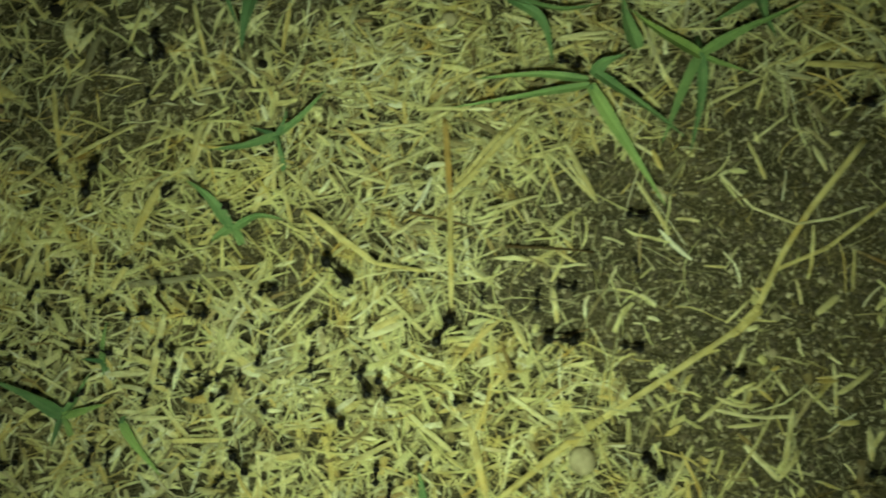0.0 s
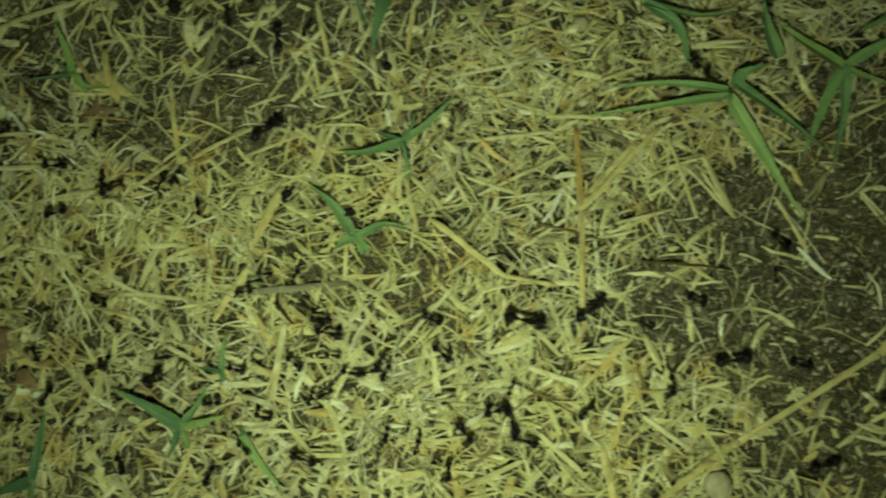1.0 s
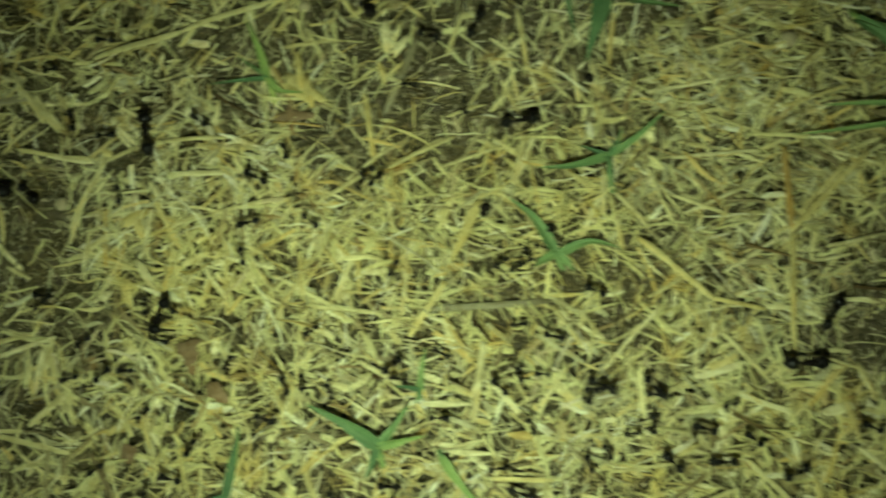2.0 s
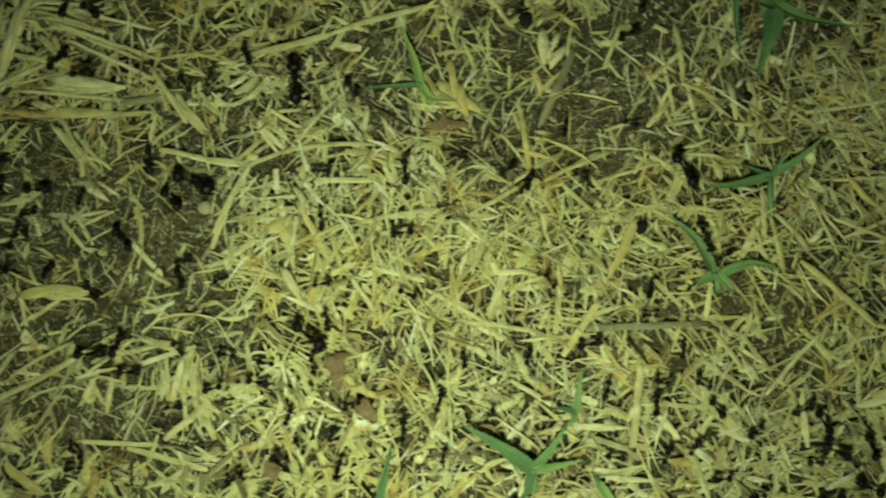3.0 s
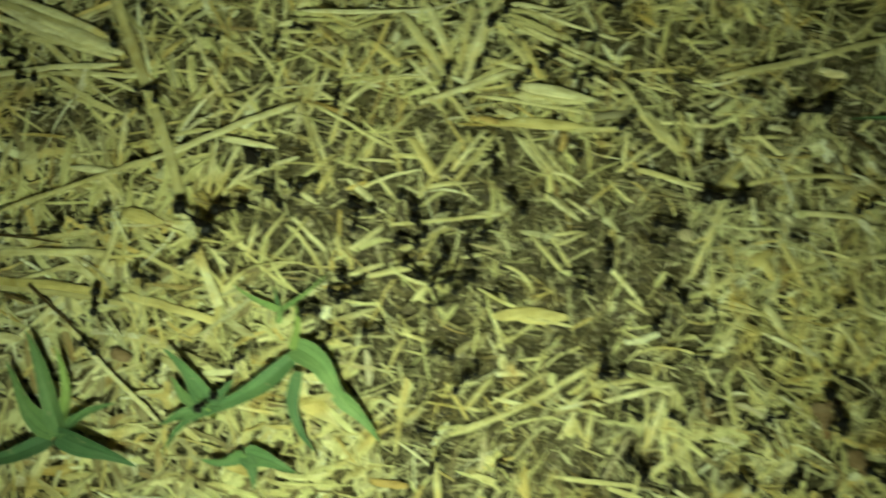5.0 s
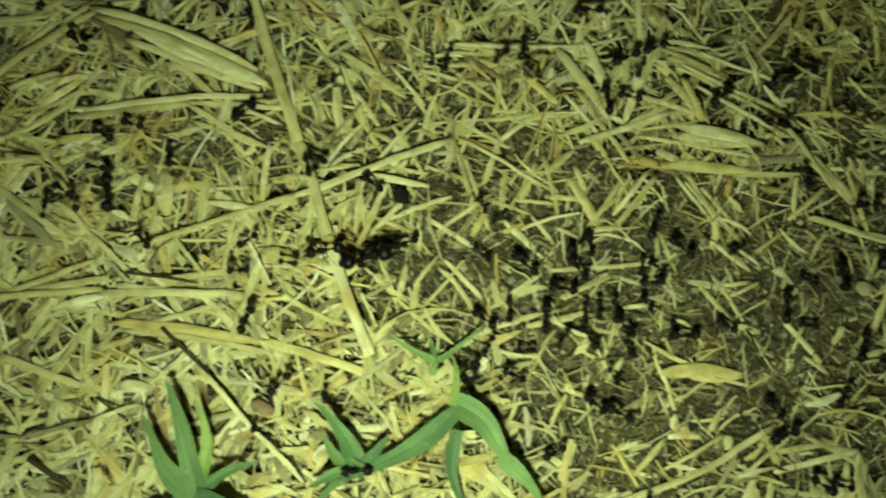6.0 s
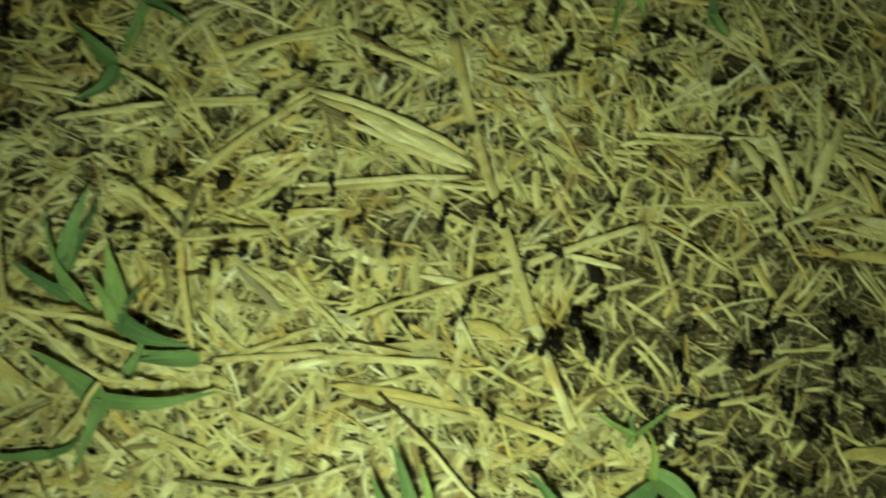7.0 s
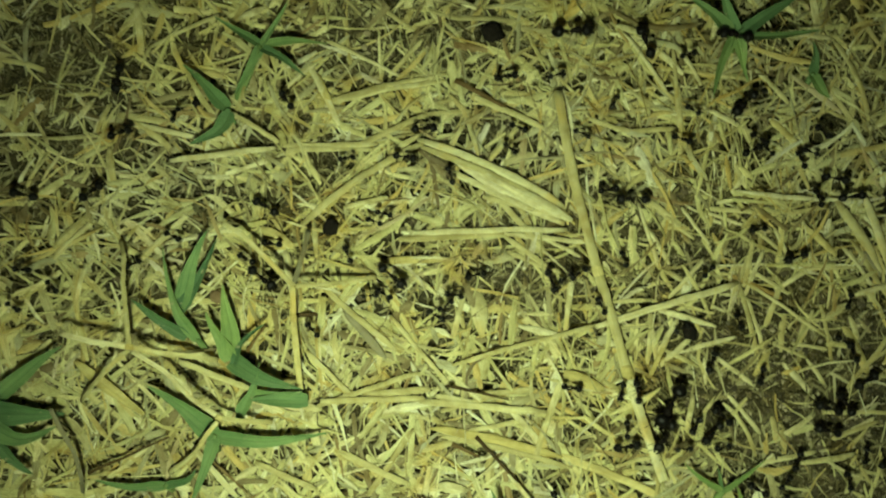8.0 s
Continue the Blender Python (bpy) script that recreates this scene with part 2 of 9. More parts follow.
bare_patch(-0.308, 0.015, 0.009, 0.009, 0.40)
bare_patch(-0.257, 0.047, 0.034, 0.016, 0.68)
bare_patch(-0.269, 0.021, 0.038, 0.015, 0.74)
bare_patch(-0.234, 0.027, 0.015, 0.025, 0.82)
bare_patch(-0.318, 0.071, 0.021, 0.011, 0.60)
bare_patch(-0.325, 0.042, 0.008, 0.007, 0.70)
bare_patch(-0.305, 0.032, 0.021, 0.010, 0.65)
bare_patch(-0.325, 0.022, 0.012, 0.008, 0.60)
bare_patch(-0.295, 0.005, 0.014, 0.011, 0.58)
bare_patch(-0.239, -0.001, 0.021, 0.011, 0.65)
bare_patch(-0.279, -0.008, 0.014, 0.008, 0.60)
bare_patch(-0.444, 0.050, 0.016, 0.014, 0.65)
bare_patch(-0.449, 0.068, 0.011, 0.008, 0.50)
bare_patch(-0.401, 0.047, 0.011, 0.008, 0.50)
bare_patch(-0.440, 0.106, 0.017, 0.008, 0.70)
bare_patch(-0.404, 0.113, 0.016, 0.009, 0.65)
bare_patch(-0.525, 0.077, 0.020, 0.017, 0.92)
bare_patch(-0.520, 0.064, 0.016, 0.008, 0.65)
bare_patch(-0.489, 0.051, 0.014, 0.008, 0.50)
bare_patch(-0.471, 0.046, 0.009, 0.009, 0.50)
bare_patch(-0.333, 0.082, 0.012, 0.008, 0.50)
bare_patch(-0.397, 0.088, 0.017, 0.006, 0.55)
bare_patch(-0.383, 0.051, 0.020, 0.009, 0.40)
bare_patch(-0.300, 0.032, 0.033, 0.026, 0.95)
bare_patch(-0.325, 0.038, 0.019, 0.012, 0.70)
bare_patch(-0.314, 0.064, 0.020, 0.012, 0.55)
bare_patch(-0.284, 0.016, 0.020, 0.014, 0.75)
bare_patch(-0.351, 0.051, 0.009, 0.012, 0.40)
bare_patch(-0.385, 0.005, 0.014, 0.006, 0.40)
bare_patch(-0.521, 0.037, 0.009, 0.012, 0.50)
bare_patch(-0.520, 0.077, 0.020, 0.014, 0.85)
bare_patch(-0.423, 0.106, 0.014, 0.007, 0.65)
bare_patch(-0.511, 0.049, 0.011, 0.009, 0.55)
bare_patch(-0.284, 0.036, 0.018, 0.030, 0.80)
bare_patch(0.057, 0.043, 0.032, 0.017, 0.97)
bare_patch(0.036, 0.041, 0.017, 0.009, 0.70)
bare_patch(0.082, 0.072, 0.022, 0.026, 0.85)
bare_patch(-0.167, 0.093, 0.020, 0.014, 0.80)
bare_patch(-0.087, 0.107, 0.021, 0.010, 0.88)
bare_patch(-0.051, 0.107, 0.017, 0.013, 0.70)
bare_patch(0.017, 0.032, 0.014, 0.009, 0.50)
bare_patch(-0.510, 0.075, 0.020, 0.014, 0.75)
bare_patch(-0.514, 0.055, 0.012, 0.014, 0.70)
bare_patch(-0.485, 0.091, 0.016, 0.010, 0.60)
bare_patch(-0.493, 0.067, 0.012, 0.010, 0.50)
bare_patch(-0.443, 0.096, 0.014, 0.009, 0.65)
bare_patch(-0.501, 0.036, 0.016, 0.010, 0.50)
bare_patch(-0.384, 0.043, 0.016, 0.010, 0.80)
bare_patch(-0.352, 0.069, 0.010, 0.010, 0.70)
bare_patch(-0.367, 0.072, 0.008, 0.006, 0.60)
bare_patch(-0.332, 0.066, 0.014, 0.012, 0.70)
bare_patch(-0.171, 0.089, 0.014, 0.018, 0.75)
bare_patch(-0.163, 0.071, 0.010, 0.012, 0.70)
bare_patch(-0.229, 0.005, 0.014, 0.010, 0.60)
bare_patch(-0.317, 0.029, 0.016, 0.010, 0.60)
bare_patch(-0.289, 0.017, 0.018, 0.010, 0.70)
bare_patch(-0.281, 0.024, 0.014, 0.020, 0.75)
bare_patch(-0.274, -0.017, 0.016, 0.012, 0.7)
bare_patch(-0.245, -0.016, 0.014, 0.010, 0.80)
bare_patch(-0.259, -0.031, 0.012, 0.008, 0.70)
bare_patch(-0.220, 0.005, 0.016, 0.012, 0.75)
bare_patch(-0.222, -0.018, 0.012, 0.012, 0.60)
bare_patch(-0.101, 0.098, 0.020, 0.012, 0.75)
bare_patch(-0.080, 0.075, 0.016, 0.012, 0.60)
bare_patch(-0.048, 0.013, 0.010, 0.014, 0.70)
bare_patch(0.033, 0.007, 0.019, 0.012, 0.85)
bare_patch(0.070, -0.007, 0.022, 0.017, 0.90)
bare_patch(-0.168, 0.094, 0.013, 0.011, 0.80)
bare_patch(-0.513, 0.074, 0.024, 0.020, 0.75)
bare_patch(-0.431, 0.103, 0.015, 0.013, 0.70)
bare_patch(-0.300, 0.019, 0.013, 0.014, 0.60)
bare_patch(-0.382, 0.044, 0.014, 0.010, 0.70)
bare_patch(-0.350, 0.070, 0.007, 0.008, 0.70)
bare_patch(-0.257, -0.031, 0.022, 0.013, 0.60)
bare_patch(-0.145, 0.084, 0.040, 0.025, 0.38)
bare_patch(0.060, 0.022, 0.026, 0.016, 0.90)
bare_patch(-0.356, 0.064, 0.028, 0.020, 0.52)



def bareness(x, y):
    b = np.zeros_like(x)
    wob = 0.35 * np.sin(160 * x + 2) * np.sin(190 * y) + 0.25 * np.sin(330 * x - 260 * y)
    for cx, cy, rx, ry, s in BARE:
        d = ((x - cx) / rx) ** 2 + ((y - cy) / ry) ** 2
        b = np.maximum(b, s * np.clip(1.35 + 0.5 * wob - d, 0, 1))
    return b


WAVES = [(2 * math.pi / (0.007 + 0.0016 * k), 2.4 * k, 1.7 * k * k) for k in range(9)]


# places where the straw has piled up thickest: centre and half width and depth
DRIFTS = [(-0.140, 0.040, 0.040, 0.026), (0.022, 0.076, 0.045, 0.022), (-0.036, 0.080, 0.034, 0.022), (-0.178, 0.030, 0.020, 0.018)]


def clump(x, y):
    """How thickly the straw has drifted together, about -1 to 1, in drifts of a centimetre or so."""
    wx, wy = x + 0.004 * np.sin(90 * y + 1), y + 0.004 * np.sin(110 * x)
    piled = sum(0.55 * np.exp(-((x - cx) / rx) ** 2 - ((y - cy) / ry) ** 2) for cx, cy, rx, ry in DRIFTS)
    return sum(np.sin(f * (wx * math.cos(a) + wy * math.sin(a)) + ph) for f, a, ph in WAVES) / 3.0 + piled


def soil_height(x, y):
    return hill(x, y) - 0.0042 + 0.0022 * bareness(x, y)


# ---- ground ----
def build_ground():
    step = 0.0022
    xs = np.arange(-0.66, 0.2201, step)
    ys = np.arange(-0.16, 0.2201, step)
    out = np.array([0.02, 0.06, 0.15, 0.4, 1, 3, 8, 20, 60])
    xs = np.concatenate([xs[0] - out[::-1], xs, xs[-1] + out])
    ys = np.concatenate([ys[0] - out[::-1], ys, ys[-1] + out])
    gx, gy = np.meshgrid(xs, ys)
    rng = np.random.default_rng(3)
    near = (gx > -0.68) & (gx < 0.24) & (gy > -0.18) & (gy < 0.24)
    gz = soil_height(gx, gy) + np.where(near, rng.normal(0, 0.0004, gx.shape), 0)
    nx, ny = len(xs), len(ys)
    i = np.arange(ny - 1)[:, None] * nx + np.arange(nx - 1)[None, :]
    faces = np.stack([i, i + 1, i + nx + 1, i + nx], -1).reshape(-1, 4)
    ob = link_mesh("ground", np.stack([gx, gy, gz], -1).reshape(-1, 3).tolist(), faces.tolist(), SOIL)
    return tagged(ob, "dark brown crumbly soil under scattered straw chaff", "ground", kind="structure")


build_ground()


def stuff(name, V, Fq, material, label, category, UV=None):
    """One object out of many loose pieces. V: pieces x points x 3; Fq: the faces of one piece."""
    n, k, _ = V.shape
    faces = (np.asarray(Fq)[None] + (np.arange(n) * k)[:, None, None]).reshape(-1, len(Fq[0]))
    uvs = None if UV is None else np.tile(UV, (n, 1))
    ob = link_mesh(name, V.reshape(-1, 3), faces, material, uvs=uvs)
    return tagged(ob, label, category, kind="stuff")


def ribbons(rng, x, y, z, length, width, yaw, tilt, bend, arch, taper):
    """Split straw: ribbons of four lengths with a raised middle line. Returns pieces x 15 x 3."""
    n = len(x)
    s = np.linspace(-0.5, 0.5, 5)
    px = length[:, None] * s
    side = bend[:, None] * length[:, None] * (s ** 2 - 0.12)
    up = arch[:, None] * length[:, None] * (0.12 - s ** 2) + px * np.sin(tilt)[:, None]
    wid = width[:, None] * (1 - taper[:, None] * np.abs(2 * s) ** 2.5 * 0.85) * rng.uniform(0.8, 1.15, (n, 5))
    side = side + rng.normal(0, 0.012, (n, 5)) * length[:, None]
    roll = rng.normal(0, 0.45, n)[:, None]
    P = []
    for v, lift in ((-0.5, 0.0), (0.0, 0.28), (0.5, 0.0)):
        lx, ly = px, side + v * wid * np.cos(roll)
        lz = up + lift * wid + v * wid * np.sin(roll)
        c, sn = np.cos(yaw)[:, None], np.sin(yaw)[:, None]
        P.append(np.stack([x[:, None] + lx * c - ly * sn, y[:, None] + lx * sn + ly * c, z[:, None] + lz], -1))
    return np.concatenate(P, 1)


RIB_FACES = [(a + 5 * r, a + 5 * r + 1, a + 5 * r + 6, a + 5 * r + 5) for r in range(2) for a in range(4)]
RIB_UV = np.array([(a / 4, r / 2) for r in range(3) for a in range(5)], dtype=np.float32)


def scatter(rng, n, box, keep):
    x = rng.uniform(box[0], box[1], n)
    y = rng.uniform(box[2], box[3], n)
    k = rng.random(n) < keep(x, y)
    return x[k], y[k]


BOX = (-0.64, 0.20, -0.14, 0.20)


FLAT = [0, 1, 2, 3, 4, 10, 11, 12, 13, 14]
FLAT_FACES = [(a, a + 1, a + 6, a + 5) for a in range(4)]
CHIP = [0, 2, 4, 10, 12, 14]
CHIP_FACES = [(0, 1, 4, 3), (1, 2, 5, 4)]


def build_chaff():
    # thin fibres, split stalks, broad chips, and fine dust below them; one object each
    for name, seed, n, lo, hi, wlo, whi, low, high, label, material in (
            ("straw_fibres", 11, 34000, 0.006, 0.024, 0.00034, 0.0009, 0.0020, 0.0046, "thin yellow straw fibres strewn over the soil", CHAFF),
            ("straw_chaff", 14, 29000, 0.005, 0.018, 0.0007, 0.0018, 0.0016, 0.0044, "pale yellow chopped straw littering the soil", CHAFF),
            ("straw_chips", 12, 19000, 0.0030, 0.010, 0.0010, 0.0024, 0.0014, 0.0042, "short broad yellow straw chips over the soil", CHAFF),
            ("straw_dust", 13, 105000, 0.0016, 0.0085, 0.0004, 0.0012, 0.0010, 0.0032, "fine straw splinters lying in the soil", DUST),
            ("broken_straw", 18, 64000, 0.0020, 0.0085, 0.00035, 0.0010, 0.0004, 0.0040, "short dull broken straw over the dark soil", BROKEN),
            ("soil_litter", 16, 170000, 0.0006, 0.0042, 0.00020, 0.00062, 0.0001, 0.0030, "dull broken fibres and specks in the soil", LITTER)):
        rng = np.random.default_rng(seed)
        dust = name in ("straw_dust", "soil_litter")

        def keep(a, b):
            bare = bareness(a, b)
            if name == "broken_straw":
                return 0.9 * bare * np.clip((-0.12 - a) / 0.06, 0.08, 1)
            if name == "soil_litter":
                return 0.20 + 0.9 * np.clip(1.3 * bare, 0, 1)
            if dust:
                return np.clip(0.64 + 0.20 * np.clip((0.015 - b) / 0.03, 0, 1) + 0.22 * np.clip((-0.27 - a) / 0.10, 0, 1) + 0.55 * clump(a, b), 0.06, 1) * np.clip(1.0 - 0.97 * bare, 0.02, 1)
            return (1 - 0.12 * np.clip((-0.27 - a) / 0.08, 0, 1)) * np.clip(1.03 - 0.995 * bare, 0, 1)

        x, y = scatter(rng, n, BOX, keep)
        # broad chips lie on the near side of the trail, thin fibres on the far side
        broad = np.clip((0.015 - y) / 0.03, 0, 1)
        coarse = np.clip((-0.27 - x) / 0.10, 0, 1)
        if not dust and name != "broken_straw":
            share = np.clip(0.74 + 0.16 * broad + (0.75 - 0.2 * broad) * clump(x, y), 0.08, 1.0)
            share *= 0.5 + 0.5 * np.maximum(broad, 0.45 * coarse) if name == "straw_chips" else 1 - 0.3 * broad
            share *= 1 - 0.3 * coarse if name == "straw_fibres" else 1
            k = rng.random(len(x)) < share
            x, y, broad, coarse = x[k], y[k], broad[k], coarse[k]
        m = len(x)
        length = lo + (hi - lo) * rng.random(m) ** 1.8
        width = wlo + (whi - wlo) * rng.random(m) ** 1.6
        # the straw is chopped longer further along the trail
        if not dust:
            length, width = length * (1 + 0.5 * coarse) * (1 - 0.05 * broad), width * (1 + 0.24 * coarse) * (1 + 0.08 * broad)
        bare = bareness(x, y)
        z = soil_height(x, y) + 0.0005 + 0.0004 * np.clip(clump(x, y), -1, 1) * (not dust) + (low + (high - low) * rng.random(m)) * (1 - 0.8 * bare) * (1 - 0.18 * coarse)
        lay = 1.6 * np.sin(90 * x + 40 * y) + 1.8 * np.sin(120 * x - 150 * y + 1) + 1.2
        yaw = np.where(rng.random(m) < (0.0 if dust else 0.3), lay + rng.normal(0, 0.6, m), rng.uniform(0, 2 * np.pi, m))
        bend = rng.normal(0, 0.34 if name == "straw_fibres" else 0.16, m)
        V = ribbons(rng, x, y, z, length, width, yaw, rng.normal(0, 0.13, m) * (1 - 0.45 * coarse),
                    bend, rng.normal(0.03, 0.10, m) * (1 - 0.4 * coarse), rng.random(m) ** (0.9 if name == "straw_chips" else 0.7))
        V[:, :, 2] = np.maximum(V[:, :, 2], (soil_height(x, y) + 0.0001)[:, None])
        if dust:
            stuff(name, V[:, CHIP], CHIP_FACES, material, label, "litter" if name == "soil_litter" else "straw", RIB_UV[CHIP])
        elif name in ("straw_fibres", "broken_straw"):
            stuff(name, V[:, FLAT], FLAT_FACES, material, label, "straw", RIB_UV[FLAT])
        else:
            stuff(name, V, RIB_FACES, material, label, "straw", RIB_UV)


build_chaff()


def build_outer_straw():
    """Straw that thins out over the ground round the lit trail."""
    rng = np.random.default_rng(19)
    n = 16000
    x, y = rng.normal(-0.22, 0.55, n), rng.normal(0.03, 0.45, n)
    k = (x < BOX[0] + 0.02) | (x > BOX[1] - 0.02) | (y < BOX[2] + 0.02) | (y > BOX[3] - 0.02)
    x, y = x[k], y[k]
    m = len(x)
    V = ribbons(rng, x, y, soil_height(x, y) + 0.001 + 0.004 * rng.random(m), rng.uniform(0.008, 0.035, m), rng.uniform(0.001, 0.0026, m),
                rng.uniform(0, 2 * np.pi, m), rng.normal(0, 0.08, m), rng.normal(0, 0.1, m), rng.normal(0.02, 0.06, m), rng.random(m))
    stuff("outer_straw", V, RIB_FACES, CHAFF, "loose yellow straw thinning out over the ground", "straw", RIB_UV)


build_outer_straw()


def build_crumbs():
    rng = np.random.default_rng(27)
    x, y = scatter(rng, 60000, BOX, lambda a, b: 0.2 + 0.8 * bareness(a, b))
    m = len(x)
    r = 0.00025 + 0.0014 * rng.random(m) ** 2.4
    ring = np.array([(math.cos(math.tau * k / 6), math.sin(math.tau * k / 6), -0.5) for k in range(6)] + [(0.1, 0.1, 0.7)])
    V = ring[None] * r[:, None, None] * rng.uniform(0.55, 1.35, (m, 7, 1))
    V = V + np.stack([x, y, soil_height(x, y) + 0.0002 + 0.0008 * rng.random(m)], -1)[:, None]
    f = [(k, (k + 1) % 6, 6) for k in range(6)]
    stuff("soil_crumbs", V, f, CRUMB, "dark brown crumbs of earth between the straw", "soil")


build_crumbs()


def build_grains():
    rng = np.random.default_rng(21)
    n = 100000
    x, y = scatter(rng, n, BOX, lambda a, b: 0.2 + 0.8 * bareness(a, b))
    m = len(x)
    r = 0.00018 + 0.0009 * rng.random(m) ** 3
    oct_v = np.array([(1, 0, -0.3), (0, 1, -0.3), (-1, 0, -0.3), (0, -1, -0.3), (0, 0, 1)], float)
    V = oct_v[None] * r[:, None, None] * rng.uniform(0.45, 1.5, (m, 5, 1))
    V = V + np.stack([x, y, soil_height(x, y) + 0.0004], -1)[:, None]
    f = [(0, 1, 4), (1, 2, 4), (2, 3, 4), (3, 0, 4)]
    stuff("soil_grains", V, f, GRAIN, "small pale sand grains and crumbs in the soil", "gravel")


build_grains()


# ---- torch that lights the ground, held just below the camera ----
def build_torch():
    torch = tagged(new("torch"), "small black hand torch switched on beside the camera", "torch")
    bm = bmesh.new()
    bmesh.ops.create_cone(bm, cap_ends=True, segments=32, radius1=0.0144, radius2=0.018, depth=0.09,
                          matrix=Matrix.Translation((0, 0, 0.0472)))
    bmesh.ops.bevel(bm, geom=bm.edges[:], offset=0.0006, segments=2, affect="EDGES")
    part("casing", bm, CASING, torch)
    # unseen rim past the lens, added to dim the beam towards its edge
    bm = bmesh.new()
    rings = [[bm.verts.new((r * math.cos(math.tau * k / 32), r * math.sin(math.tau * k / 32), z)) for k in range(32)]
             for r, z in ((0.0115, 0.002), (0.0115, -0.0108), (0.0144, -0.0108), (0.0162, 0.002))]
    for a, b in zip(rings, rings[1:] + rings[:1]):
        for k in range(32):
            bm.faces.new((a[k], a[(k + 1) % 32], b[(k + 1) % 32], b[k]))
    part("beam_hood", bm, CASING, torch)
    bm = bmesh.new()
    bmesh.ops.create_cone(bm, cap_ends=True, segments=32, radius1=0.009, radius2=0.009, depth=0.0012)
    part("lens", bm, GLOW, torch, "glowing torch lens")
    return torch


torch = build_torch()


# ---- loose straws, husks, twigs and leaves ----
def top_of(x, y):
    """Height of the upper face of the litter."""
    xx, yy = np.array([float(x)]), np.array([float(y)])
    return float(hill(xx, yy)[0] + 0.0013 - 0.0028 * bareness(xx, yy)[0])


def lay_of(x, y):
    """Height at which loose pieces lie, bedded in the litter."""
    xx, yy = np.array([float(x)]), np.array([float(y)])
    return float(hill(xx, yy)[0] + 0.0003 - 0.0014 * bareness(xx, yy)[0])


def sweep(path, radii, flat, sides=8):
    """A tube along a path with a flattened section. Returns points, faces and uvs."""
    verts, uvs, faces = [], [], []
    n = len(path)
    for i, p in enumerate(path):
        d = (path[min(i + 1, n - 1)] - path[max(i - 1, 0)]).normalized()
        side = d.cross(Vector((0, 0, 1)))
        side = side.normalized() if side.length > 1e-6 else Vector((1, 0, 0))
        up = side.cross(d)
        for k in range(sides):
            # broad faces above and below, a narrow rim at either side
            a = 2 * math.pi * k / sides
            across, high = math.cos(a), math.sin(a)
            across = math.copysign(abs(across) ** 0.3, across) if abs(across) > 1e-6 else 0.0
            verts.append(p + side * (radii[i] * across) + up * (radii[i] * flat * (high if abs(high) > 0.99 else 0.86 * math.copysign(1, high) if abs(high) > 1e-6 else 0.0)))
            uvs.append((i / (n - 1), k / sides))
    for i in range(n - 1):
        for k in range(sides):
            faces.append((i * sides + k, i * sides + (k + 1) % sides, (i + 1) * sides + (k + 1) % sides, (i + 1) * sides + k))
    faces.append(tuple(range(sides))[::-1])
    faces.append(tuple((n - 1) * sides + k for k in range(sides)))
    return verts, faces, uvs


KINDS = {
    "straw": (STRAW, "straw_piece", "pale yellow straw piece lying on the chaff", "straw"),
    "gold": (GOLD, "straw_piece", "golden straw piece lying on the chaff", "straw"),
    "rust": (ORANGE, "straw_piece", "rusty orange dry stem lying on the chaff", "straw"),
    "husk": (HUSK, "husk", "pale dry husk lying among the straw", "husk"),
    "grey": (GREY, "straw_piece", "weathered grey straw lying on the soil", "straw"),
    # also serves for a shadow line drawn as a dark strip
    "twig": (TWIG_AND_SHADE, "twig", "thin dark twig or drawn shadow line on the straw", "twig"),
    "red": (RED, "dry_leaf", "small reddish dry leaf on the straw", "leaf"),
}
wild = random.Random(5)


def straw(kind, x0, y0, x1, y1, width, bend=0.0, lift=0.0):
    """A loose piece from one end to the other, in millimetres; bend: sideways bow as a share of its length."""
    material, name, label, category = KINDS[kind]
    a, b = Vector((x0, y0, 0)) / 1000, Vector((x1, y1, 0)) / 1000
    length = (b - a).length
    side = Vector((a.y - b.y, b.x - a.x, 0))
    n = 5 if length < 0.012 and kind != "red" else 9
    leaf = kind in ("husk", "red") or width > 2.6
    tilt = wild.uniform(-0.0006, 0.0006)
    path, radii = [], []
    for i in range(n):
        s = i / (n - 1)
        p = a.lerp(b, s) + side * (bend * 4 * s * (1 - s) + wild.uniform(-0.005, 0.005))
        z = lay_of(p.x, p.y) + lift / 1000 + tilt * (s - 0.5) + 0.0005 * math.sin(math.pi * s)
        path.append(Vector((p.x, p.y, z)))
        w = width / 2000
        if leaf:
            w *= (0.22 + 0.9 * math.sin(math.pi * min(0.97, 0.06 + 0.9 * s ** 0.8))) * (wild.uniform(0.55, 1.0) if kind == "red" else 1.0)
        elif kind == "twig":
            w *= 1.15 - 0.6 * s
        else:
            w *= wild.uniform(0.95, 1.05) * ((0.6 if width < 2.2 else 0.25) if i in (0, n - 1) else (0.9 if width > 2.2 and i in (1, n - 2) else 1.0))
        radii.append(w)
    v, f, u = sweep(path, radii, 0.12 if leaf else 0.14)
    base = path[n // 2].copy()
    ob = link_mesh(name, [p - base for p in v], f, material, uvs=u)
    ob.location = base
    if length > 0.024 and category == "straw":
        label = "long " + label.replace(" piece", "")
    return tagged(ob, label, category, "loose straw and husks" if category in ("straw", "husk") else "")


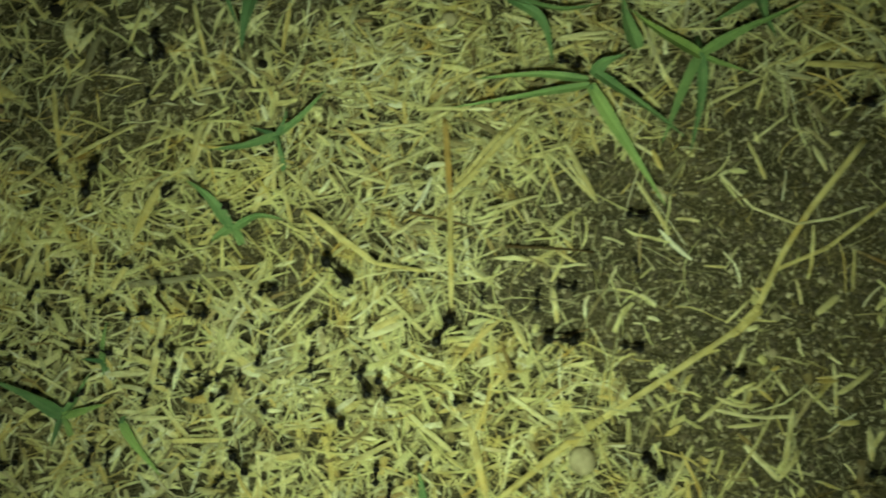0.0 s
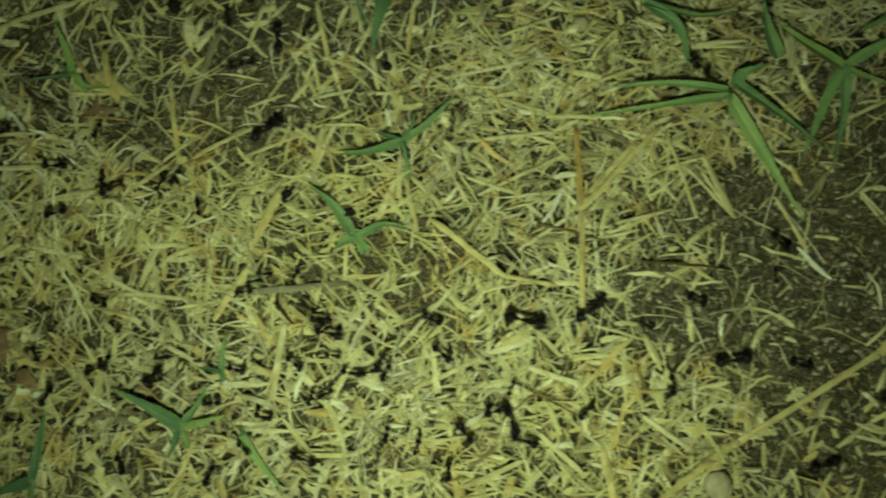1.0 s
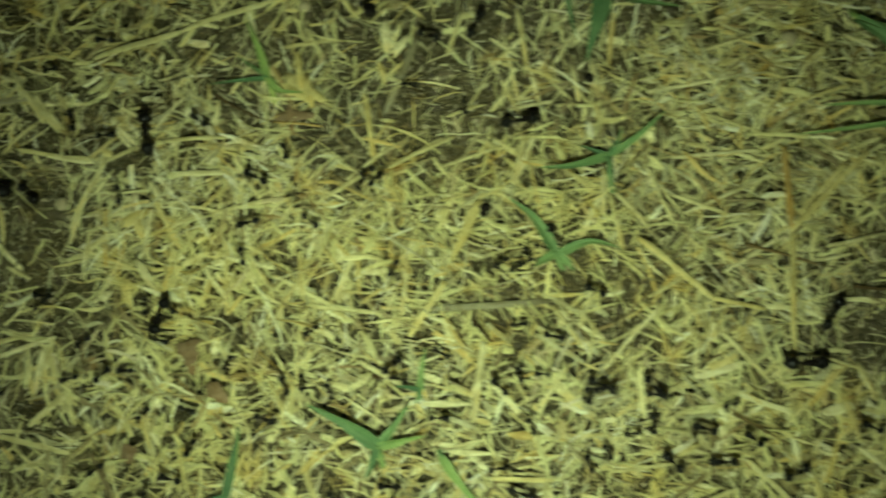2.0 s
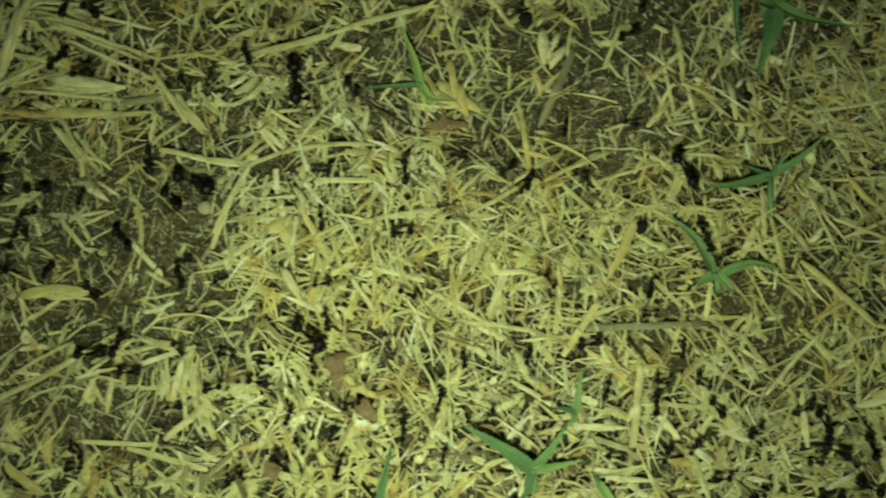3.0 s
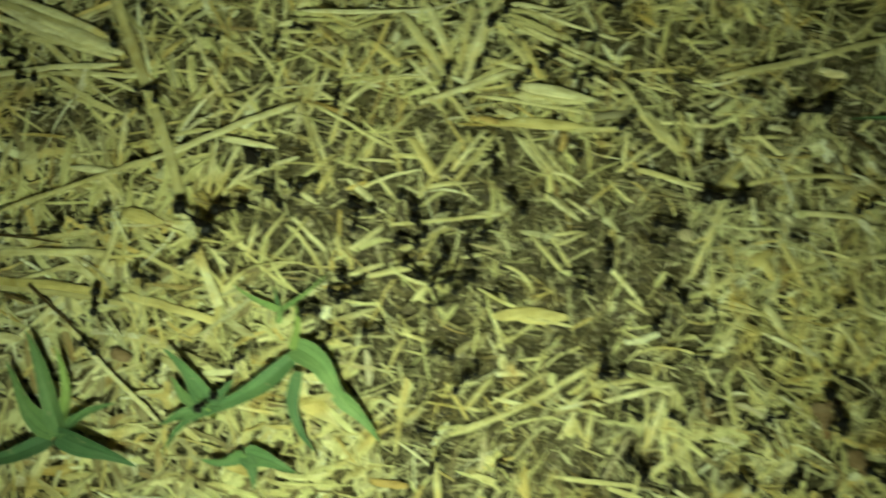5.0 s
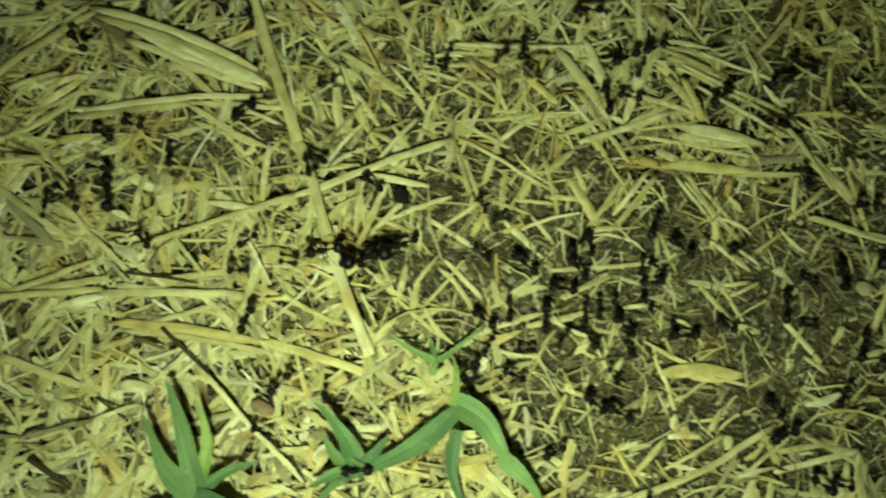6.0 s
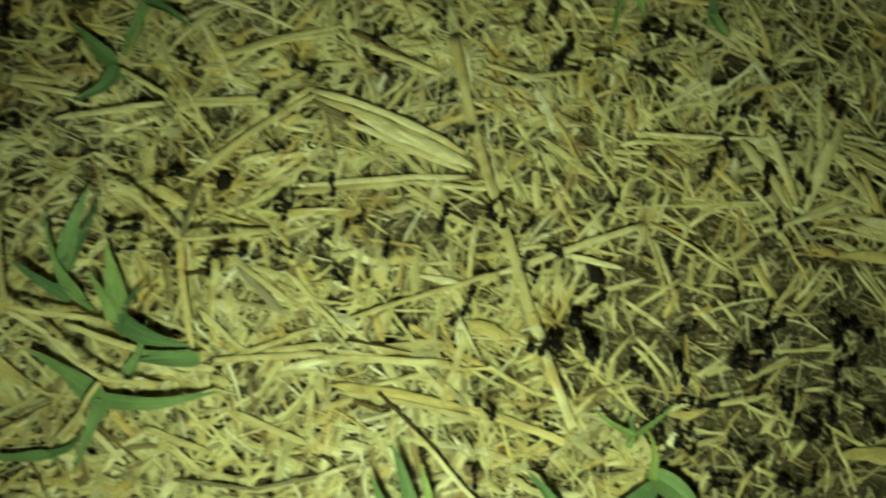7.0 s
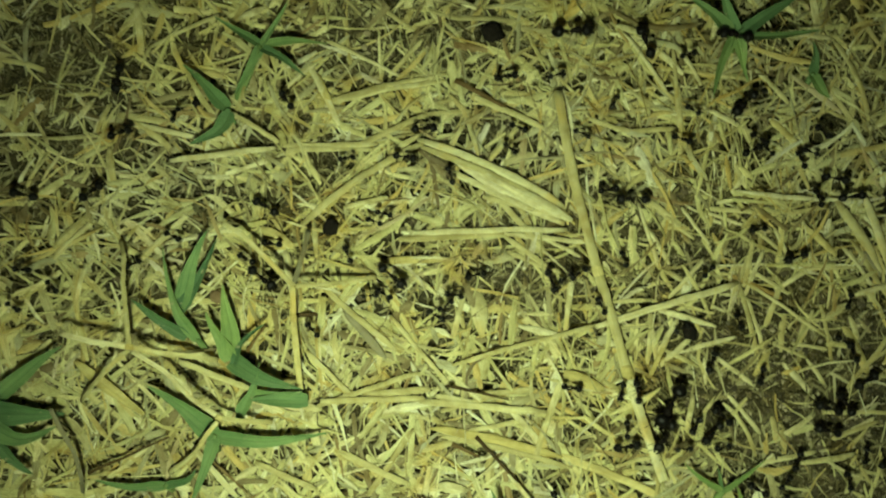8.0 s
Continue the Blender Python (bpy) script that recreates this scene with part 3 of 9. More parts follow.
def stalk(label, material, points, width, lift=0.2, nodes=()):
    """A long straw stalk in internodes: points in millimetres, with a height where it is raised; nodes: which points carry a knuckle."""
    pts = [Vector((p[0] / 1000, p[1] / 1000, p[2] / 1000 if len(p) > 2 else 0)) for p in points]
    for p in pts:
        p.z += lay_of(p.x, p.y) + 0.0003 + lift / 1000
    root = tagged(new("straw_stalk"), label, "straw", "loose straw and husks")
    root.location = pts[0]
    cuts = [0] + [k for k in nodes] + [len(pts) - 1]
    for c0, c1 in zip(cuts, cuts[1:]):
        path, radii = [], []
        for i in range(c0, c1):
            for k in range(4):
                path.append(pts[i].lerp(pts[i + 1], k / 4) - root.location)
        path.append(pts[c1] - root.location)
        for i in range(len(path)):
            radii.append(width / 2000 * (1.0 + 0.07 * math.sin(2.3 * i + c0) + wild.uniform(-0.07, 0.07)))
        v, f, u = sweep(path, radii, 0.26, 8)
        link_mesh("internode", v, f, material, root, uvs=u)
    for k in nodes:
        d = (pts[k + 1] - pts[k - 1]).normalized() * (width / 1000)
        p = pts[k] - root.location
        v, f, u = sweep([p - d * 0.7, p - d * 0.3, p + d * 0.3, p + d * 0.7], [width / 2000 * q for q in (0.9, 1.15, 1.12, 0.9)], 0.32, 8)
        link_mesh("knuckle", v, f, GOLD, root, "swollen golden node", uvs=u)
    return root


def pebble(x, y, size, squash=0.6, dark=False):
    """A stone: place and width in millimetres."""
    bm = bmesh.new()
    bmesh.ops.create_icosphere(bm, subdivisions=2, radius=size / 2000)
    for v in bm.verts:
        v.co *= 1 + (0.55 if dark else 0.2) * noise.noise(v.co * (2600 / size) + Vector((x, y, 0)))
        v.co.z *= squash
    me = bpy.data.meshes.new("pebble")
    for f in bm.faces:
        f.smooth = True
    bm.to_mesh(me)
    bm.free()
    me.materials.append(CLOD_AND_HOLE if dark else STONE)
    ob = new("clod" if dark else "pebble", me)
    ob.location = (x / 1000, y / 1000, lay_of(x / 1000, y / 1000) + size / 3400 * squash)
    ob.rotation_euler.z = x
    return tagged(ob, "small black crumb of earth, or lump for a shaded hole" if dark else "small tan pebble half sunk in the litter", "clod" if dark else "pebble")


# ---- grass ----
def blade(root, material, path, width, fold=0.35):
    """A pointed blade, folded along its middle line, with a little thickness; path in metres from the tuft's base."""
    n = 13
    pts = []
    for i in range(n):
        s = i / (n - 1) * (len(path) - 1)
        k = min(int(s), len(path) - 2)
        p0, p1, p2, p3 = path[max(k - 1, 0)], path[k], path[k + 1], path[min(k + 2, len(path) - 1)]
        t = s - k
        pts.append(0.5 * ((2 * p1) + (p2 - p0) * t + (2 * p0 - 5 * p1 + 4 * p2 - p3) * t * t + (3 * p1 - p0 - 3 * p2 + p3) * t ** 3))
    verts, faces, uvs = [], [], []
    turn = wild.uniform(0, 6.3)
    for i, p in enumerate(pts):
        d = (pts[min(i + 1, n - 1)] - pts[max(i - 1, 0)]).normalized()
        side = d.cross(Vector((0, 0, 1)))
        side = side.normalized() if side.length > 1e-6 else Vector((1, 0, 0))
        up = side.cross(d)
        s = i / (n - 1)
        w = width / 2 * 1.14 * min(1.0, 0.6 + 2.0 * s) * (1 - s ** 1.35) * (1 + 0.07 * math.sin(9 * s + turn)) + 0.00004
        p = p + side * (width * 0.10 * math.sin(6 * s + 2 * turn) * s)
        twist = 0.35 * math.sin(2.2 * s + turn)
        for v, h in ((-1, -twist * w), (0, -fold * w), (1, twist * w)):
            verts.append(p + side * (v * w) + up * h)
            uvs.append((s, (v + 1) / 2))
        verts.append(p + up * (-fold * w - 0.00008))
        uvs.append((s, 0.5))
    for i in range(n - 1):
        a, b = 4 * i, 4 * i + 4
        faces += [(a, a + 1, b + 1, b), (a + 1, a + 2, b + 2, b + 1), (a + 2, a + 3, b + 3, b + 2), (a + 3, a, b, b + 3)]
    return link_mesh("blade", verts, faces, material, root, uvs=uvs, smooth=False)


def tuft(label, blades, stem=None):
    """A grass shoot. blades: lists of (x, y, height) in millimetres from base to tip, and a width; stem: x, y of its foot."""
    x0, y0 = blades[0][0][0][:2]
    base = Vector((x0 / 1000, y0 / 1000, top_of(x0 / 1000, y0 / 1000) - 0.001))
    root = tagged(new("grass_tuft"), label, "grass", "grass shoots in the litter")
    root.location = base
    for pts, width, dark in blades:
        path = [Vector((x / 1000, y / 1000, top_of(x / 1000, y / 1000) + h / 1000)) - base for x, y, h in pts]
        blade(root, GRASS_DARK if dark else GRASS, path, width / 1000)
    h0 = blades[0][0][0][2] / 1000
    foot = Vector(((stem[0] if stem else x0) / 1000, (stem[1] if stem else y0 - 3) / 1000, 0))
    foot.z = top_of(foot.x, foot.y) - 0.002
    v, f, u = sweep([foot - base, (foot - base).lerp(Vector((0, 0, h0)), 0.5), Vector((0, 0, h0 + 0.001))], [0.0009, 0.0008, 0.0006], 0.9)
    link_mesh("stem", v, f, GRASS, root, "pale green grass stem", uvs=u)
    return root


# ---- ants ----
def ball(bm, centre, radii, u=12, v=8):
    bmesh.ops.create_uvsphere(bm, u_segments=u, v_segments=v, radius=1.0, matrix=Matrix.LocRotScale(centre, None, radii))


def tube_part(name, path, radii, material, parent, sides=5):
    v, f, u = sweep([Vector(p) for p in path], radii, 1.0, sides)
    return link_mesh(name, v, f, material, parent)


def loft(name, stations, material, parent, sides=12):
    """A body along x: stations of x, half width, half height and height of the middle, in millimetres."""
    verts, faces = [], []
    for x, w, h, z in stations:
        for k in range(sides):
            a = math.tau * k / sides
            verts.append((x / 1000, w * math.cos(a) / 1000, (z + h * math.sin(a)) / 1000))
    for i in range(len(stations) - 1):
        for k in range(sides):
            faces.append((i * sides + k, i * sides + (k + 1) % sides, (i + 1) * sides + (k + 1) % sides, (i + 1) * sides + k))
    faces.append(tuple(range(sides))[::-1])
    faces.append(tuple((len(stations) - 1) * sides + k for k in range(sides)))
    return link_mesh(name, verts, faces, material, parent)


def build_ant():
    """An ant 10 mm long, head towards +x, feet at z = 0, in the thing's space."""
    ant = tagged(new("ant"), "glossy black harvester ant walking over the straw", "ant", "ants on the trail")
    m = 0.001
    head = loft("head", [(2.05, 0.25, 0.25, 2.0), (2.2, 0.75, 0.6, 2.02), (2.55, 1.15, 0.86, 2.05), (3.0, 1.27, 0.95, 2.05), (3.5, 1.22, 0.9, 2.0),
                         (3.95, 1.02, 0.74, 1.92), (4.2, 0.78, 0.52, 1.85), (4.3, 0.4, 0.25, 1.8)], SHELL, ant, 16)
    for s in (-1, 1):
        tube_part("mandible", [(4.15 * m, 0.55 * s * m, 1.8 * m), (4.65 * m, 0.5 * s * m, 1.7 * m), (4.9 * m, 0.1 * s * m, 1.65 * m)],
                  [0.00026, 0.0002, 0.00006], LEG, head, 5)
        bm = bmesh.new()
        ball(bm, Vector((3.35, 1.16 * s, 2.3)) * m, Vector((0.2, 0.1, 0.17)) * m, 8, 5)
        part("eye", bm, SHELL, head)
    loft("thorax", [(2.15, 0.2, 0.2, 2.0), (1.95, 0.45, 0.42, 2.08), (1.5, 0.72, 0.7, 2.2), (1.0, 0.68, 0.66, 2.2), (0.55, 0.46, 0.5, 2.08),
                    (0.1, 0.46, 0.52, 2.08), (-0.35, 0.42, 0.46, 2.0), (-0.65, 0.2, 0.22, 1.85)], LEG, ant)
    loft("petiole", [(-0.6, 0.14, 0.14, 1.8), (-0.85, 0.17, 0.18, 1.85), (-1.05, 0.27, 0.34, 1.95), (-1.25, 0.2, 0.2, 1.85), (-1.42, 0.2, 0.2, 1.85),
                     (-1.62, 0.34, 0.34, 1.92), (-1.85, 0.3, 0.26, 1.9), (-1.95, 0.18, 0.16, 1.9)], LEG, ant, 8)
    loft("gaster", [(-1.9, 0.25, 0.25, 1.92), (-2.05, 0.68, 0.6, 1.95), (-2.4, 1.02, 0.9, 2.0), (-2.9, 1.2, 1.05, 2.0), (-3.4, 1.16, 1.0, 1.96),
                    (-3.9, 0.92, 0.8, 1.88), (-4.35, 0.56, 0.48, 1.78), (-4.65, 0.2, 0.17, 1.7)], SHELL, ant, 16)
    for s in (-1, 1):
        tube_part("antenna", [(4.0 * m, 0.5 * s * m, 2.2 * m), (4.8 * m, 1.4 * s * m, 2.6 * m), (5.9 * m, 1.7 * s * m, 1.5 * m)],
                  [0.00006, 0.00005, 0.00007], LEG, ant, 4)
    for hip, knee, foot in (((1.6, 0.4), (2.6, 1.6), (4.0, 2.4)), ((0.7, 0.35), (0.7, 1.8), (0.4, 3.1)), ((0.0, 0.3), (-1.1, 1.7), (-2.9, 2.9))):
        for s in (-1, 1):
            h = Vector((hip[0], hip[1] * s, 1.8)) * m
            k = Vector((knee[0], knee[1] * s, 2.6)) * m
            f = Vector((foot[0], foot[1] * s, 0.1)) * m
            leg = tube_part("leg", [Vector((0, 0, 0)), (k - h) * 0.5, k - h, (k - h).lerp(f - h, 0.55), f - h],
                            [0.00008, 0.00009, 0.00005, 0.00005, 0.00003], LEG, ant, 4)
            leg.location = h
    return ant


first_ant = build_ant()
ANTS = [first_ant]


def more_ants(count):
    for _ in range(count - 1):
        ANTS.append(copy_thing(first_ant, Matrix.Identity(4)))


def ant_walks(index, size, rows):
    """Keys one ant: size in millimetres; rows of seconds, x, y in millimetres and heading in degrees. Its legs stride on the way."""
    ant = ANTS[index]
    ant.scale = (size / 9.4, size / 9.7 * (1.28 if size < 8 else 1.15), size / 9.7 * (1.4 if size < 8 else 1.2))
    if size > 9.5:
        tagged(ant, "large glossy black ant with a broad head on the straw")
    walk(ant, [(t, pose(x / 1000, y / 1000, top_of(x / 1000, y / 1000) + 0.0027, 0, 0, a)) for t, x, y, a in rows])
    legs = [o for o in ant.children if o.name.startswith("leg")]
    step = 0.2 if size > 8 else 0.4
    for k, leg in enumerate(legs):
        at = leg.location.copy()
        side = -1 if k % 2 == 0 else 1
        beat = math.pi * ((k // 2 + k) % 2)
        walk(leg, [(min(8.0, q * step), pose(*at, 0, 0, side * 14 * math.sin(5.3 * q + beat + index))) for q in range(int(8.0 / step) + 1)])


# ---- long stalks ----
stalk("long golden straw stalk with a swollen node on bare soil", GOLD, [(12.1, -54.8), (36.1, -35.9), (47.3, -28.4), (69.1, -14.9), (90.3, -1.2), (96.7, 5.7), (106.4, 23.1), (115.0, 36.5), (133.3, 59.0)], 1.9, nodes=(2, 5))
stalk("thin golden straw stalk lying across bare soil", GOLD, [(103.5, 17.5), (119.6, 24.4), (137.6, 37.3), (147.2, 43.6)], 1.25, nodes=(1,))
stalk("hair-thin dry fibre curving over bare soil", STRAW, [(87.4, 48.1), (97.5, 37.4), (110.4, 32.0), (121.9, 33.8), (133.6, 37.9)], 0.88, nodes=())
stalk("long pale straw stalk with nodes across the chaff", STRAW, [(-380.5, 99.2), (-374.8, 84.4), (-369.4, 73.2), (-358.2, 52.3), (-351.9, 41.1), (-345.1, 27.2), (-337.7, 13.8), (-330.5, 2.2)], 2.75, lift=1.5, nodes=(3, 5))

# dry grass stems propped up over the litter
stalk("long dry grass stem propped up over the straw", STRAW, [(-491.0, 2.0, 9), (-489.0, 2.0, 11), (-481.0, 2.0, 12), (-472.0, 3.0, 12), (-465.0, 3.0, 10), (-457.0, 4.0, 7), (-453.0, 4.0, 1)], 1.38, nodes=(3,))
stalk("dry side stem standing out from a grass stem", STRAW, [(-472.0, 3.0, 12), (-475.0, 10.0, 12), (-479.0, 18.0, 10.5), (-482.0, 25.0, 8), (-487.0, 29.0, 2)], 1.22, nodes=())
stalk("dry side stem standing out from a grass stem", STRAW, [(-472.0, 2.0, 12), (-475.0, -2.0, 11), (-478.0, -6.0, 9), (-482.0, -12.0, 6), (-485.0, -15.0, 1)], 1.22, nodes=())
stalk("dry forked grass stem leaning over green blades", STRAW, [(-471.0, 2.0, 11.5), (-462.0, -1.0, 11), (-454.0, -6.0, 10), (-446.0, -9.0, 9), (-441.0, -9.0, 6), (-434.0, -8.0, 1)], 1.20, nodes=(3,))
stalk("thin dry twig of a forked grass stem", STRAW, [(-446.0, -10.0, 9), (-448.0, -14.0, 8), (-450.0, -19.0, 5), (-453.0, -23.0, 3), (-457.0, -27.0, 0.5)], 1.20, nodes=())
stalk("olive dry grass stem propped over the straw", GREY, [(-488.0, -17.0, 9), (-484.0, -21.0, 9.5), (-479.0, -26.0, 9), (-476.0, -32.0, 7), (-477.0, -37.0, 1)], 1.15, nodes=())
stalk("dry straw stem propped up over the chaff", STRAW, [(-461.0, 40.0, 5), (-454.0, 38.0, 8), (-447.0, 34.0, 9), (-437.0, 28.0, 9)], 1.37, nodes=())
stalk("brownish dry stem lying down from a propped straw", GOLD, [(-437.0, 28.0, 9), (-435.0, 20.0, 7), (-432.0, 11.0, 4), (-429.0, 2.0, 1)], 1.66, nodes=(1,))
stalk("greyish dry straw stem propped on the chaff", GREY, [(-438.0, 44.0, 5), (-437.0, 37.0, 8), (-437.0, 29.0, 9)], 1.38, nodes=())
stalk("dry straw stem propped up over the chaff", STRAW, [(-437.0, 28.0, 9), (-430.0, 30.0, 8), (-423.0, 33.0, 5), (-417.0, 36.0, 1)], 1.15, nodes=())

# ---- loose pieces, one by one ----
straw("twig", -380.5, 1.0, -367.0, -7.6, 0.95, 0, 1)
straw("twig", -386.3, -2.4, -378.3, -3.9, 1.09, 0, 1)
straw("gold", -489.7, -5.3, -468.0, -14.4, 2.79, 0, 1)
straw("twig", -171.2, 73.5, -153.1, 65.9, 0.68, -0.04, 1)
straw("rust", -153.1, 65.9, -138.2, 64.9, 0.68, 0, 1)
straw("gold", -152.5, 78.0, -142.5, 72.8, 2.39, 0, 0.6)
straw("straw", -116.7, 54.7, -98.7, 64.0, 1.19, 0, 1)
straw("straw", -101.2, 69.7, -90.0, 74.5, 1.02, 0, 0.6)
straw("straw", 27.3, 65.2, 36.4, 38.4, 1.19, 0, 1)
straw("straw", 32.5, 54.9, 47.6, 38.7, 1.02, 0, 0.6)
straw("straw", 37.4, 53.1, 47.8, 38.4, 1.19, 0, 1)
straw("gold", 4.0, 45.4, 18.7, 62.4, 1.54, 0, 1)
straw("straw", 11.7, 36.1, 29.6, 41.1, 1.02, 0, 1)
straw("husk", 37.2, 93.2, 53.9, 94.9, 1.37, 0, 0.8)
straw("husk", -2.5, 98.8, -0.0, 96.1, 3.07, 0, 0.8)
straw("grey", -425.1, -29.8, -405.9, -28.6, 0.96, 0, 1)
straw("grey", -405.9, -28.6, -390.5, -22.2, 0.96, 0, 1)
straw("straw", -390.5, -22.2, -381.8, -17.2, 0.96, 0, 1)
straw("twig", -391.0, -17.0, -382.8, -21.3, 0.69, 0, 1)
straw("twig", -402.7, -32.6, -391.6, -37.7, 1.10, 0, 1)
straw("twig", -391.4, 12.3, -374.2, 12.6, 0.69, 0, 1)
straw("red", -355.6, -12.7, -350.0, -14.0, 3.84, 0, 1)
straw("husk", -387.3, -13.7, -379.4, -13.1, 2.74, 0, 1)
straw("gold", -263.4, 85.6, -257.0, 75.4, 1.78, 0, 0.8)
straw("husk", -269.5, 94.9, -255.7, 95.9, 1.23, 0, 0.8)
straw("straw", -270.8, 92.2, -254.1, 89.8, 1.10, 0, 0.8)
straw("straw", -263.8, 89.5, -232.6, 81.2, 1.10, 0, 0.8)
straw("rust", -248.2, 61.8, -248.8, 56.2, 1.65, 0, 0.8)
straw("straw", -288.3, 62.8, -264.8, 76.4, 1.51, 0, 0.8)
straw("rust", -272.0, 61.9, -266.4, 61.4, 1.65, 0, 1)
straw("straw", -297.8, 88.9, -281.4, 70.9, 2.65, 0, 1)
straw("straw", -290.5, 91.8, -279.6, 72.4, 2.35, 0, 1)
straw("straw", -273.2, 93.2, -277.0, 71.5, 2.06, 0, 1)
straw("straw", -278.4, 93.7, -278.8, 74.2, 1.47, 0, 1)
straw("husk", -386.2, 68.5, -368.2, 64.6, 3.53, 0, 0.8)
straw("straw", -397.3, 71.5, -381.5, 67.6, 1.76, 0, 0.8)
straw("red", -176.3, -3.3, -169.1, 0.3, 4.12, 0, 1)
straw("red", -166.1, -11.9, -159.9, -17.0, 5.00, 0, 1)
straw("rust", -286.4, -35.3, -276.9, -35.1, 1.91, 0, 1)
straw("straw", -228.0, 53.8, -214.9, 52.4, 1.03, 0, 1)
straw("straw", -337.7, 46.2, -323.7, 45.2, 1.18, 0, 1)
straw("straw", -269.8, 58.9, -277.2, 46.1, 1.18, 0, 1)
straw("straw", -221.9, 62.4, -235.3, 79.5, 1.32, 0, 0.6)
straw("straw", -318.3, 59.3, -293.7, 49.8, 0.96, 0, 1)
straw("gold", -289.7, 53.6, -281.7, 43.9, 1.78, 0, 0.6)
straw("straw", -295.0, 15.0, -280.5, 21.0, 1.37, 0, 0.6)
straw("straw", -259.5, 58.7, -250.5, 50.0, 0.96, 0, 0.6)
straw("straw", -250.8, 50.2, -241.7, 47.2, 0.96, 0.1, 0.6)
straw("husk", -251.0, 43.4, -242.5, 38.3, 1.37, 0, 0.6)
straw("husk", -325.0, 84.2, -290.0, 90.3, 1.23, -0.03, 0.8)
straw("straw", -282.5, 44.2, -273.5, 54.2, 0.96, 0, 0.6)
straw("husk", -376.1, 32.5, -362.4, 32.7, 1.65, 0, 0.6)
straw("straw", -423.2, 0.3, -396.3, 7.5, 1.65, 0, 0.6)
straw("straw", -397.7, 6.4, -363.4, 11.8, 1.92, 0, 0.6)
straw("straw", -304.8, 25.2, -302.2, 18.7, 1.65, 0, 0.6)
straw("straw", -318.1, 25.6, -306.6, 13.8, 1.23, 0.08, 0.6)
straw("straw", -290.7, 29.8, -265.2, 35.8, 1.10, 0, 0.6)
straw("straw", -287.8, 23.3, -275.4, 31.1, 1.10, 0, 0.6)
straw("gold", -261.3, 9.4, -247.9, 13.1, 3.02, 0, 0.6)
straw("straw", -259.3, -12.5, -245.4, -2.4, 0.96, 0, 0.8)
straw("husk", -121.2, 99.6, -119.8, 90.2, 2.38, 0, 0.8)
straw("husk", -116.2, 98.4, -118.1, 92.3, 1.59, 0, 0.8)
straw("gold", -147.8, 88.3, -144.9, 76.2, 2.22, 0, 0.8)
straw("gold", -144.3, 81.4, -141.5, 70.5, 1.90, 0, 0.8)
straw("gold", -151.2, 76.3, -147.1, 74.3, 2.22, 0, 0.8)
straw("straw", -210.2, 30.8, -201.9, 52.9, 1.49, 0, 0.8)
straw("gold", -203.7, 54.2, -200.1, 53.7, 2.15, 0, 1)
straw("red", -148.5, 72.4, -147.1, 62.1, 2.15, 0, 0.8)
straw("gold", -146.2, 77.1, -137.1, 72.3, 2.98, 0, 0.5)
straw("husk", -189.9, 22.9, -184.2, 14.3, 2.32, 0, 0.8)
straw("husk", -199.9, 10.3, -196.9, 13.1, 1.99, 0, 0.8)
straw("straw", -212.2, -1.3, -213.9, -15.9, 1.65, 0, 0.6)
straw("gold", -189.0, 29.3, -192.1, 35.9, 2.65, 0, 0.5)
straw("straw", -77.7, 65.0, -80.6, 51.2, 1.82, 0, 0.8)
straw("straw", -97.9, 102.7, -102.3, 88.3, 1.32, 0, 0.6)
straw("husk", -121.6, 97.9, -120.0, 88.2, 2.65, 0, 0.8)
straw("gold", 88.9, -3.1, 98.4, 5.2, 1.94)
straw("straw", 93.4, -1.2, 97.3, 0.2, 1.58)
straw("straw", 87.4, 1.0, 94.7, 8.3, 1.06)
straw("gold", 45.0, -28.0, 37.9, -37.7, 1.41)
straw("rust", -0.2, 65.9, 1.6, 41.0, 1.94, 0, 1)
straw("gold", 1.6, 41.0, 1.8, 5.7, 1.76, 0, 1)
straw("gold", 1.3, 40.1, 25.9, 67.0, 1.76, 0, 1)
straw("gold", -44.0, 36.0, -21.0, 19.0, 1.9, 0, 1)
straw("gold", -21.8, 19.4, -6.0, 17.0, 1.3, 0, 1)
straw("twig", -11.6, 35.6, 10.9, 30.3, 0.85, 0, 1)
straw("straw", 37.9, 58.2, 47.2, 39.2, 1.76, 0, 1)
straw("straw", 60.9, 45.7, 71.0, 28.6, 1.41)
straw("husk", 66.3, 44.8, 70.3, 39.0, 2.47)
straw("straw", 97.2, 59.3, 102.3, 46.5, 1.41)
straw("straw", 100.4, 69.5, 103.8, 82.5, 1.23)
straw("straw", 85.2, 71.3, 101.8, 79.4, 1.23)
straw("straw", 99.0, 59.3, 110.2, 67.6, 0.88)
straw("husk", 117.7, 57.5, 121.6, 49.3, 1.76)
straw("straw", 56.6, 80.7, 68.9, 69.5, 1.23)
straw("gold", -0.7, 78.0, 21.7, 87.0, 1.23)
straw("straw", 36.0, 92.8, 53.3, 93.2, 1.23)
straw("gold", 35.0, 88.3, 47.8, 92.4, 1.41)
straw("husk", -120.9, 97.0, -117.8, 88.1, 2.11)
straw("husk", -113.5, 95.1, -118.1, 87.1, 1.94)
straw("grey", -110.9, 94.5, -120.0, 69.7, 2.29)
straw("straw", -118.0, 53.4, -102.0, 63.7, 1.23)
straw("straw", -81.8, 104.6, -77.6, 86.5, 1.58)
straw("straw", -89.3, 95.1, -80.6, 89.9, 1.23)
straw("straw", -77.1, 87.5, -73.6, 76.7, 1.41)
straw("straw", -88.3, 72.4, -80.5, 82.4, 1.58)
straw("straw", -82.9, 73.4, -69.4, 77.1, 1.06)
